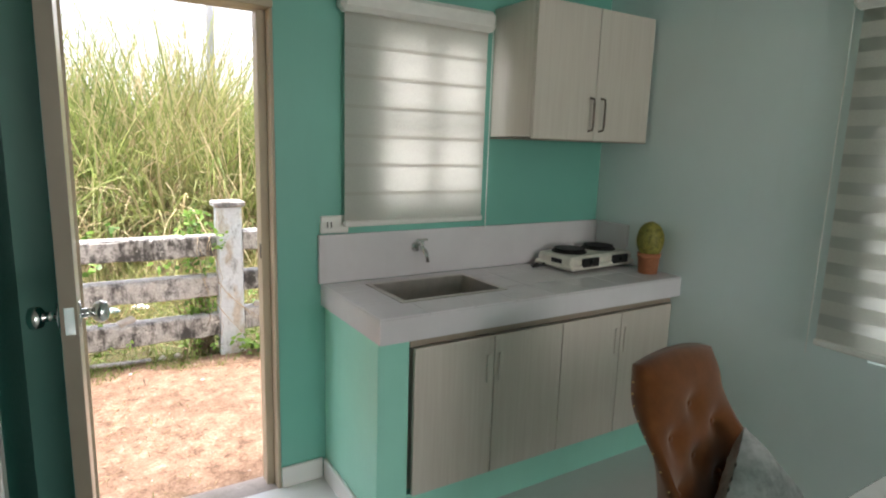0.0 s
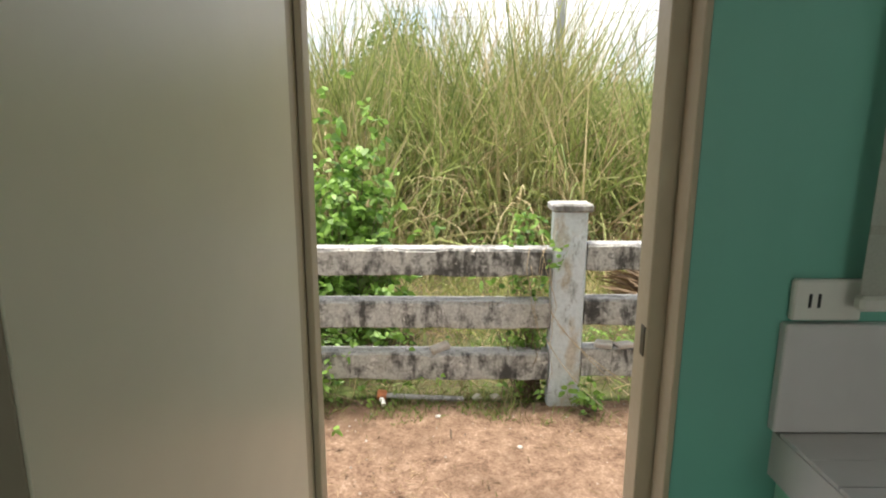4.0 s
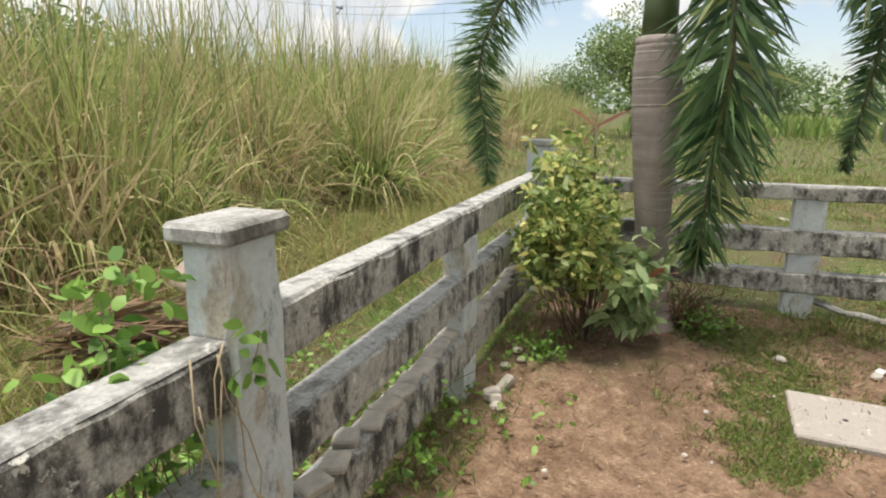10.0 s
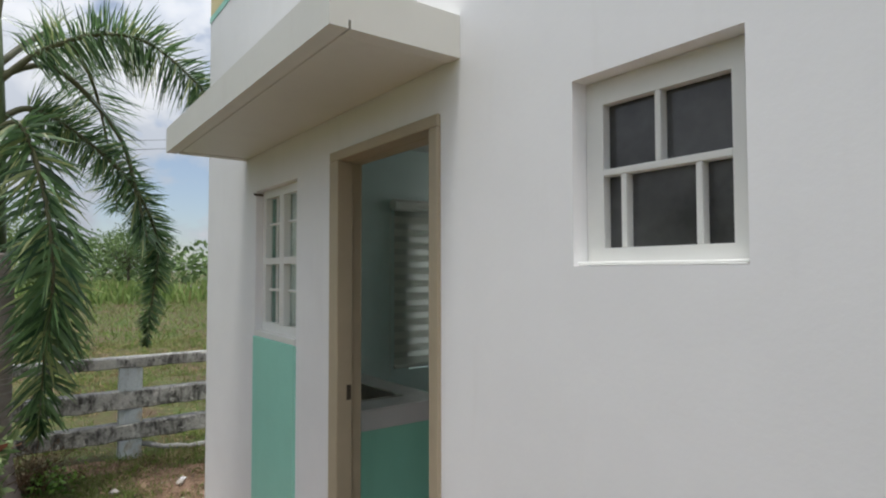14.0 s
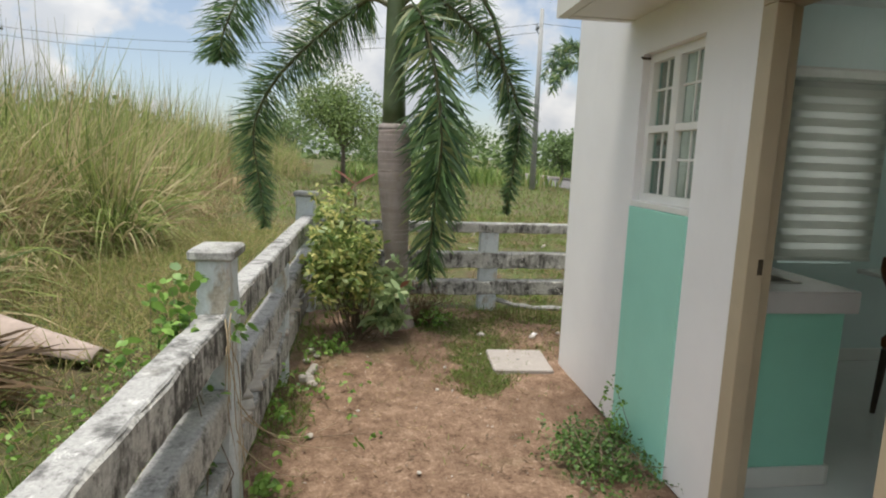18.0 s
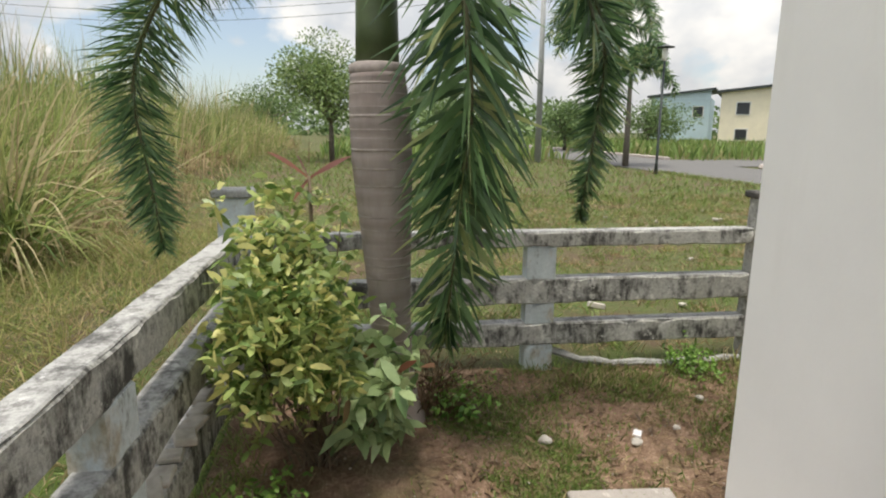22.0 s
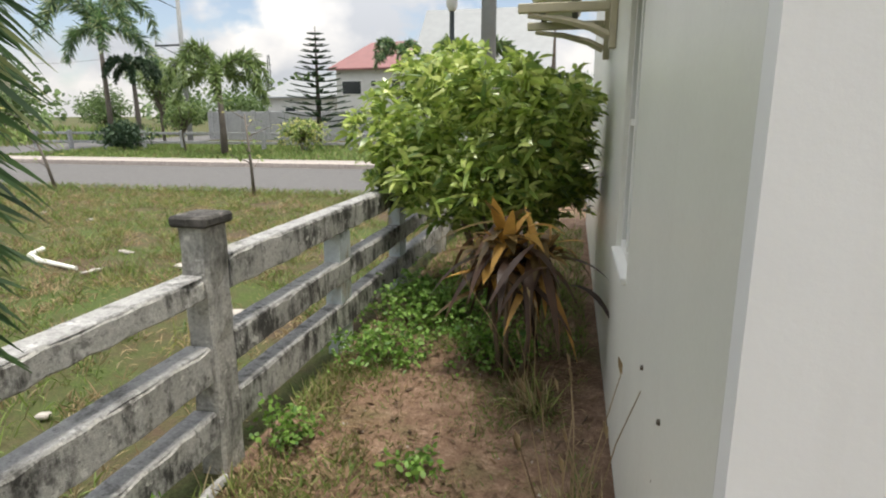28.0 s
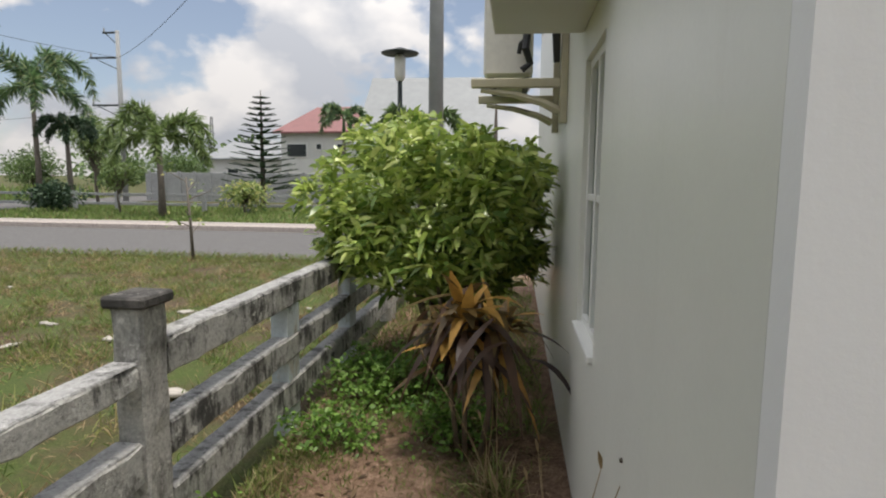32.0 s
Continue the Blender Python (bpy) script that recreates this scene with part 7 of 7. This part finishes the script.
    v, f = sprays(rv, tips, 3, 0.048, 0.034, 0.05)
    pieces(vn, "leaf", v, f, 3, M_WEED, 165)
    part("branchwork", twigs(rv, (0.72, 4.55, -0.02), tips[::3], 0.003), M_TWIG, vn, "", True)
    # flaked mortar lying on the lowest rails
    rnd = random.Random(7)
    for x in [1.12 + 0.115 * i for i in range(26)] + [-0.9 - 0.13 * i for i in range(9)]:
        z = 0.327 if x > 1 else 0.30
        fl = box(-rnd.uniform(0.04, 0.075), rnd.uniform(0.04, 0.075), -0.045, 0.035, 0.0, rnd.uniform(0.016, 0.034), 0.006, m=pose(x, 4.42 + rnd.uniform(-0.02, 0.02), z, rnd.uniform(-8, 8), rnd.uniform(-8, 8), rnd.uniform(-25, 25)))
        tagged(part("mortar_flake", fl, M_STONE), "loose flake of broken mortar on the fence rail", "rubble", "mortar flakes")


loose_things()


# ---- road and distance ----
def road():
    a = Acc()
    xs = np.arange(-40, 80.1, 4)
    for i in range(len(xs) - 1):
        a.quad((xs[i], -12.4, 0.005), (xs[i + 1], -12.4, 0.005), (xs[i + 1], -7.25, 0.005), (xs[i], -7.25, 0.005))
    a.quad((25.0, -50, 0.006), (31.0, -50, 0.006), (31.0, -12.4, 0.006), (25.0, -12.4, 0.006))
    structure("road", a, M_ROAD, "worn pale grey concrete road", "road")
    k = structure("kerb", box(-40, 22.6, -12.75, -12.4, -0.05, 0.15, 0.02), M_KERB, "pale concrete kerb along the far side of the road", "kerb")
    pts = [Vector((22.6 + 2.2 * math.sin(t), -14.8 + 2.2 * math.cos(t), 0.05)) for t in np.linspace(0, math.pi / 2, 10)]
    part("kerb_curve", tube(pts, 0.14, n=6), M_KERB, k)
    part("kerb_run", box(31.0, 60, -12.75, -12.4, -0.05, 0.15, 0.02), M_KERB, k)
    structure("pavement", box(-40, 22.4, -14.0, -12.76, -0.05, 0.12, 0.02), M_SLAB, "narrow pale pavement beyond the kerb", "pavement")


def far_lawn():
    rng = np.random.RandomState(101)
    n = 24000
    B = np.stack([rng.uniform(-6, 24, n), rng.uniform(-24, -14, n), np.full(n, -0.02)], -1)
    W = np.stack([rng.normal(0, 0.4, n), rng.normal(0, 0.4, n), np.ones(n)], -1)
    v1 = strips(B, W, rng.uniform(0.1, 0.3, n), 0.05, 0.2, 2)
    n = 9000
    B = np.stack([rng.uniform(30, 70, n), rng.uniform(-34, 6, n), np.full(n, -0.02)], -1)
    k = ~((B[:, 1] > -13) & (B[:, 1] < -6.8))
    B = B[k]
    n = len(B)
    W = np.stack([rng.normal(0, 0.25, n), rng.normal(0, 0.25, n), np.ones(n)], -1)
    v2 = strips(B, W, rng.uniform(0.7, 1.6, n), 0.14, 0.25, 3)
    v, f = merged([v1, v2])
    tagged(new("far_grass", np_mesh("far_grass", v, f, M_VERGE)), "green verge and field grass across the road", "grass", "", "stuff")


def tree(name, x, y, h, r, label, seed, material=None, trunk_r=0.12, leaf=0.28, count=2600, low=0.35):
    rng = np.random.RandomState(seed)
    t = thing(name, x, y, 0.0, label, "tree")
    part("trunk", tube([(x, y, -0.1), (x + 0.1, y, h * 0.25), (x - 0.05, y + 0.1, h * 0.5)], [trunk_r, trunk_r * 0.8, trunk_r * 0.5], n=9), M_BARK, t, "", True)
    cs, rs = [], []
    for _ in range(22):
        d = unit(rng.normal(size=(1, 3)))[0]
        q = rng.uniform(0.25, 0.8)
        c = (x + d[0] * r * q, y + d[1] * r * q, h * (low + (1 - low) * 0.5) + d[2] * h * (1 - low) * 0.42 * q)
        cs.append(c)
        s = r * rng.uniform(0.28, 0.5)
        rs.append((s, s, s * 0.75))
        part("limb", tube([(x, y, h * 0.3), ((x + c[0]) / 2, (y + c[1]) / 2, (h * 0.35 + c[2]) / 2), c], [trunk_r * 0.45, trunk_r * 0.3, 0.02], n=6), M_BARK, t)
    v, f = leaf_cloud(rng, cs, rs, count, leaf, leaf * 0.5, 0.25)
    part("crown", np_mesh("crown", v, f, material or M_TREE), material or M_TREE, t)


def far_palm(x, y, h, r, seed, label="foxtail palm with feathery drooping fronds across the road", material=None):
    """A slim trunk, a green shaft and plumed fronds that rise, arch over and hang at the tip."""
    rng = np.random.RandomState(seed)
    p = thing("far_palm", x, y, 0.0, label, "palm tree")
    part("trunk", tube([(x, y, -0.1), (x, y, h * 0.35), (x + 0.04, y, h * 0.80)], [0.15, 0.12, 0.09], n=10), M_BARK, p, "", True)
    part("crown_shaft", tube([(x + 0.04, y, h * 0.79), (x + 0.04, y, h * 0.86), (x + 0.04, y, h)], [0.105, 0.10, 0.05], n=10), M_SHAFT, p, "", True)
    for i in range(9):
        a = i * 2 * math.pi / 9 + rng.uniform(-0.25, 0.25)
        up = rng.uniform(0.75, 1.5) if i % 3 else rng.uniform(0.15, 0.5)
        pts = []
        for t in np.linspace(0, 1, 10):
            d = r * (1.1 * t - 0.18 * t ** 3)
            pts.append((x + 0.04 + d * math.cos(a), y + d * math.sin(a), h * 0.97 + r * (up * 1.3 * t - (0.25 + up) * t * t - 0.32 * t ** 4)))
        rib = part("frond", tube(pts, [0.03 * (1 - 0.8 * k / 10) for k in range(10)], n=5), M_RACHIS, p)
        arr = np.array(pts)
        n = 360
        s = 0.9 + rng.rand(n) * 8.09
        i0 = s.astype(int)
        B = arr[i0] + (arr[i0 + 1] - arr[i0]) * (s - i0)[:, None]
        T = unit(arr[i0 + 1] - arr[i0])
        W = rng.normal(0, 1, (n, 3))
        W = unit(W - T * (W * T).sum(1, keepdims=True)) + T * 0.7
        v, f = strips(B, W, r * 0.21 * (0.6 + 0.5 * np.sin(np.pi * s / 9)) * rng.uniform(0.7, 1.2, n), 0.055, rng.uniform(0.05, 0.35, n), 2)
        part("foliage", np_mesh("foliage", v, f, material or M_FROND), material or M_FROND, rib)


def pine(x, y, h):
    rng = np.random.RandomState(111)
    p = thing("norfolk_pine", x, y, 0.0, "tall tiered pine with level branches", "tree")
    part("trunk", tube([(x, y, -0.1), (x, y, h * 0.5), (x, y, h)], [0.14, 0.09, 0.015], n=9), M_BARK, p, "", True)
    B, W, L = [], [], []
    tiers = 17
    for i in range(tiers):
        z = h * (0.16 + 0.82 * i / tiers)
        r = 1.75 * (1 - i / tiers) ** 0.9 + 0.12
        for k in range(7):
            a = k * 2 * math.pi / 7 + i * 0.5
            n = int(10 + 24 * r)
            q = np.linspace(0.1, 1, n)
            for s in (-1, 0, 1):
                B.append(np.stack([x + r * q * math.cos(a), y + r * q * math.sin(a), z + 0.12 * r * q ** 2], -1))
                W.append(np.tile([math.cos(a + s * 1.0), math.sin(a + s * 1.0), 0.25], (n, 1)))
                L.append(np.full(n, 0.18))
    v, f = strips(np.concatenate(B), np.concatenate(W), np.concatenate(L), 0.05, 0.1, 2)
    part("branchwork", np_mesh("branchwork", v, f, M_PINE), M_PINE, p)


def window_set(parent, spec, wall_y, s):
    for x, z, w, h in spec:
        f = part("window", box(x - w / 2, x + w / 2, min(wall_y, wall_y + s * 0.06), max(wall_y, wall_y + s * 0.06), z, z + h, 0.01), M_TRIM, parent)
        part("pane", box(x - w / 2 + 0.08, x + w / 2 - 0.08, min(wall_y + s * 0.062, wall_y + s * 0.075), max(wall_y + s * 0.062, wall_y + s * 0.075), z + 0.08, z + h - 0.08, 0.0), M_WINDARK, f)


def house(x, y, rot, w, d, h, wallm, roofm, label, slope, windows, door=None, rise=1.5, hip=0.0):
    """A house built round the origin with its front on -y, then set in its place."""
    o = thing("house", 0, 0, 0, label, "house")
    part("wall", box(-w / 2, w / 2, -d / 2, d / 2, -0.2, h, 0.02), wallm, o)
    a = Acc()
    e = 0.45
    if slope == "gable":
        rz = h + rise
        for p in (((-w / 2 - e, -d / 2 - e, h - 0.1), (w / 2 + e, -d / 2 - e, h - 0.1), (w / 2 + e - hip, 0, rz), (-w / 2 - e + hip, 0, rz)), ((-w / 2 - e, d / 2 + e, h - 0.1), (w / 2 + e, d / 2 + e, h - 0.1), (w / 2 + e - hip, 0, rz), (-w / 2 - e + hip, 0, rz))):
            a.quad(*p)
            a.quad(*[(q[0], q[1], q[2] + 0.12) for q in p])
        for s in (-1, 1):
            if hip:
                a.quad((s * (w / 2 + e), -d / 2 - e, h + 0.02), (s * (w / 2 + e), d / 2 + e, h + 0.02), (s * (w / 2 + e - hip), 0, rz + 0.12))
                continue
            part("gable_wall", Acc().quad((s * w / 2, -d / 2, h), (s * w / 2, d / 2, h), (s * w / 2, 0, rz - 0.1)), wallm, o)
        a.quad((-w / 2 - e, -d / 2 - e, h - 0.1), (w / 2 + e, -d / 2 - e, h - 0.1), (w / 2 + e, -d / 2 - e, h + 0.02), (-w / 2 - e, -d / 2 - e, h + 0.02))
    else:
        for dz in (0.0, 0.22):
            a.quad((-w / 2 - e, -d / 2 - e, h + 0.1 + dz), (w / 2 + e, -d / 2 - e, h + slope + dz), (w / 2 + e, d / 2 + e, h + slope + dz), (-w / 2 - e, d / 2 + e, h + 0.1 + dz))
        a.quad((-w / 2 - e, -d / 2 - e, h + 0.1), (w / 2 + e, -d / 2 - e, h + slope), (w / 2 + e, -d / 2 - e, h + slope + 0.22), (-w / 2 - e, -d / 2 - e, h + 0.32))
        part("parapet", Acc().quad((-w / 2, -d / 2, h), (w / 2, -d / 2, h), (w / 2, -d / 2, h + slope), (-w / 2, -d / 2, h + 0.1)), wallm, o)
    part("roof", a, roofm, o)
    window_set(o, windows, -d / 2, -1)
    if door:
        part("door", box(door[0] - 0.45, door[0] + 0.45, -d / 2 - 0.05, -d / 2, 0, 2.1, 0.01), M_ORANGE if door[1] else M_WINDARK, o)
    o.matrix_world = pose(x, y, 0, 0, 0, rot)
    return o


def pole(x, y, h, r, label, arms=()):
    p = thing("utility_pole", x, y, 0.0, label, "utility pole")
    part("shaft", tube([(x, y, -0.2), (x, y, h)], [r, r * 0.62], n=14), M_POLE, p, "", True)
    for z, l, dx in arms:
        a = part("crossarm", box(x - 0.1, x + l, y - 0.05, y + 0.05, z - 0.05, z + 0.05, 0.01), M_IRON, p)
        part("insulator", tube([(x + l - 0.08, y, z + 0.05), (x + l - 0.08, y, z + 0.28)], [0.05, 0.035], n=8), M_POLE, a)
        part("brace", tube([(x, y, z - 0.7), (x + l * 0.8, y, z - 0.05)], 0.025, n=6), M_IRON, p)
    return p


def wire(a, b, sag, r=0.012):
    a, b = Vector(a), Vector(b)
    pts = [a.lerp(b, t) - Vector((0, 0, sag * 4 * t * (1 - t))) for t in np.linspace(0, 1, 14)]
    tagged(part("overhead_wire", tube(pts, r, n=5), M_WIRE), "thin black overhead wire", "wire", "overhead wires")


def park_lamp(x, y, h):
    l = thing("street_lamp", x, y, 0.0, "dark iron garden street lamp with a disc hood", "street lamp")
    part("post", tube([(x, y, -0.1), (x, y, 0.4), (x, y, h - 0.5)], [0.075, 0.05, 0.04], n=12), M_IRON, l, "", True)
    part("lantern", Acc().lathe(x, y, ((0.05, h - 0.5), (0.09, h - 0.42), (0.09, h - 0.12), (0.06, h - 0.08)), 14), M_PLASTIC, l, "white lantern glass", True)
    part("hood", Acc().lathe(x, y, ((0.30, h - 0.07), (0.31, h - 0.05), (0.16, h - 0.01), (0.05, h + 0.03)), 22), M_IRON, l, "", True)


def sapling(x, y, lean, seed):
    rng = np.random.RandomState(seed)
    s = thing("sapling", x, y, 0.0, "thin young roadside tree with few leaves", "tree")
    top = (x + lean, y, 1.5)
    part("stem", tube([(x, y, -0.05), (x + lean * 0.3, y, 0.6), top], [0.035, 0.028, 0.012], n=8), M_BARK, s, "", True)
    tips = []
    for i in range(7):
        z = 0.5 + 0.16 * i
        a = rng.rand() * 6.3
        e = (x + lean * z / 1.5 + 0.4 * math.cos(a), y + 0.4 * math.sin(a), z + 0.12)
        part("branch", tube([(x + lean * z / 1.5, y, z - 0.05), e], [0.012, 0.006], n=5), M_BARK, s)
        tips.append(e)
    v, f = sprays(rng, np.array(tips), 4, 0.12, 0.05, 0.25)
    part("foliage", np_mesh("foliage", v, f, M_CROTON), M_CROTON, s)


road()
far_lawn()
house(57.5, -38.6, -125, 10.5, 8, 5.3, M_FARCREAM, M_IRON, "cream two-storey house with a dark sloping roof", 1.2, ((-3.2, 3.2, 1.3, 1.3), (0.2, 3.2, 1.3, 1.3), (3.4, 3.2, 1.3, 1.3), (-3.2, 0.7, 1.2, 1.2)), (2.6, True))
house(70.5, -35.5, -125, 6.5, 8, 5.4, M_FARBLUE, M_IRON, "pale blue two-storey house behind the trees", 0.9, ((-2, 3.2, 1.2, 1.3), (2, 3.2, 1.2, 1.3)))
house(16.1, -40.2, 172, 5.7, 7, 4.65, M_FARWHITE, M_REDROOF, "white two-storey house with a red metal roof", "gable", ((-1.6, 2.9, 1.6, 1.0), (0.1, 3.4, 0.5, 0.5), (1.7, 3.0, 0.6, 0.9)), None, 2.0, 1.5)
house(7.9, -32.5, 180, 6.6, 8.1, 3.3, M_FARWHITE, M_GREYROOF, "building with a large pale grey metal roof", "gable", ((-2.0, 1.2, 1.2, 1.2), (1.5, 1.2, 1.2, 1.2)), None, 4.1)
house(24.0, -46, 165, 7, 7, 3.0, M_FARWHITE, M_GREYROOF, "low white house behind the block wall", "gable", ((-1, 1.2, 1.2, 1.0),))
bw = structure("block_wall", box(12.4, 26.0, -31.6, -31.4, -0.1, 1.75, 0.02), M_GREYWALL, "long grey block wall across the lawn", "wall")
for i in range(14):
    part("pier", box(12.6 + i * 1.0, 12.8 + i * 1.0, -31.39, -31.3, -0.1, 1.82, 0.01), M_GREYWALL, bw)
bf = thing("far_fence", 15, -20.5, 0.0, "dark concrete rail fence along the far lawn", "fence")
for i in range(12):
    part("post", box(6 + i * 2.0, 6.16 + i * 2.0, -20.58, -20.42, -0.1, 0.85, 0.01), M_GREYWALL, bf)
for z in (0.25, 0.65):
    part("rail", box(6, 28.2, -20.62, -20.585, z, z + 0.12, 0.01), M_GREYWALL, bf)
pine(15.0, -24.0, 5.6)
far_palm(24.15, -20.96, 5.5, 2.6, 121)
far_palm(22.9, -21.3, 3.7, 1.3, 122, "low dark palm with hanging fronds on the far verge", M_PINE)
far_palm(15.9, -17.2, 3.0, 2.0, 123, "bushy yellow-green palm on the far verge", M_PALMTREE)
far_palm(12.7, -30.0, 5.0, 1.6, 124)
far_palm(5.57, -13.4, 2.9, 1.3, 125, "low palm behind the round bush", M_TREE)
far_palm(26.9, -7.0, 6.2, 2.7, 126)
far_palm(25.4, -7.6, 4.2, 2.0, 127)
tree("broad_tree", 25.1, -25.9, 5.0, 1.5, "thin leafy green tree on the far verge", 131, M_PALMTREE, 0.09, 0.15, 4200, 0.45)
tree("broad_tree", 33.0, -9.4, 3.6, 1.6, "low light green tree beyond the lawn", 137, None, 0.10, 0.18, 2600, 0.1)
tree("broad_tree", 36.0, -34.0, 3.6, 2.4, "low leafy green tree beyond the far verge", 136, None, 0.12, 0.20, 4200, 0.1)
tree("broad_tree", 18.8, -18.9, 2.6, 0.9, "small sparse yellowish tree on the far verge", 132, M_PALMTREE, 0.05, 0.13, 1500, 0.25)
tree("dark_shrub", 21.5, -18.6, 1.3, 1.1, "dense dark green clipped shrub", 133, M_PINE, 0.06, 0.16, 2400, 0.05)
tree("orange_shrub", 13.8, -19.6, 1.6, 1.0, "yellow-orange shrub on the far verge", 134, M_CROTON, 0.05, 0.18, 1100, 0.1)
tree("broad_tree", 29.5, 5.2, 5.9, 2.9, "round light green tree beyond the reed bank", 135, M_PALMTREE, 0.14, 0.17, 9000, 0.3)
for i, (x, y, h, r) in enumerate(((46, -12, 4.4, 3), (52, -22, 4.6, 3.5), (44, -33, 3.6, 3), (34, -40, 3.8, 2.6), (48, 2, 5, 3.5), (56, 12, 6, 4), (60, -5, 6, 4), (36, -52, 4.4, 3.2), (19, 29, 6.6, 3.6), (26, 33, 6.8, 4.0), (-2, 27, 6.6, 2.6))):
    tree("far_tree", x, y, h, r, "distant leafy green tree", 140 + i, None, 0.16, 0.26, 4200, 0.10)
pole(25.9, -29.3, 9.8, 0.17, "tall utility pole with metal crossarms", ((8.3, 1.8, 1), (5.6, 1.8, 1), (9.7, 0.9, 1)))
pole(4.25, -6.45, 9.5, 0.135, "tall pale grey concrete utility pole beside the road")
pole(28.6, -4.6, 9.0, 0.16, "tall utility pole beyond the lawn", ((8.2, 0.9, 1),))
pole(40.8, 27.8, 9.2, 0.2, "distant utility pole beyond the reed bank", ((8.8, 1.2, 1),))
pole(5.6, 30.0, 12.0, 0.22, "grey utility pole behind the reed bank")
t = thing("radio_mast", 48.6, -82, 0.0, "thin distant lattice radio mast", "mast")
for dx, dy in ((0, 0), (0.8, 0), (0.4, 0.7)):
    part("leg", tube([(48.2 + dx, -82 + dy, 0), (48.5 + dx * 0.3, -82 + dy * 0.3, 10.5)], 0.07, n=5), M_IRON, t)
for z in range(1, 10):
    part("brace", tube([(48.2, -82, z), (49.0, -82, z + 0.6)], 0.05, n=4), M_IRON, t)
park_lamp(4.87, -6.6, 3.6)
park_lamp(20.9, -6.7, 4.4)
sapling(8.75, -6.85, 0.08, 151)
sapling(13.4, -7.0, 0.55, 152)
for a, b, s in (((25.9, -29.3, 8.3), (4.25, -6.45, 9.0), 0.8), ((4.25, -6.45, 9.1), (2.7, -1.4, 3.6), 0.1), ((25.9, -29.3, 5.7), (60, -50, 7), 0.5), ((28.6, -4.6, 8.3), (40.8, 27.8, 8.8), 1.0), ((28.6, -4.6, 7.9), (40.8, 27.8, 8.3), 1.1), ((40.8, 27.8, 8.8), (-30, 40, 8.5), 1.5), ((28.6, -4.6, 8.3), (25.9, -29.3, 8.3), 0.5)):
    wire(a, b, s)


def far_woods():
    """The treeline that closes the view all round."""
    rng = np.random.RandomState(171)
    cs, rs = [], []
    for a in np.arange(-115, 140, 2.1):
        d = rng.uniform(85, 120)
        r = rng.uniform(2.5, 4.5)
        t = radians(a)
        if -75 < a < -20 and rng.rand() < 0.35:
            continue
        cs.append((d * math.cos(t), d * math.sin(t), r * 0.75))
        rs.append((r * 1.5, r * 1.5, r))
    v, f = leaf_cloud(rng, cs, rs, 26000, 1.1, 0.7, 0.3)
    tagged(new("far_woods", np_mesh("far_woods", v, f, M_TREE)), "distant line of green trees", "woods", "", "stuff")


far_woods()
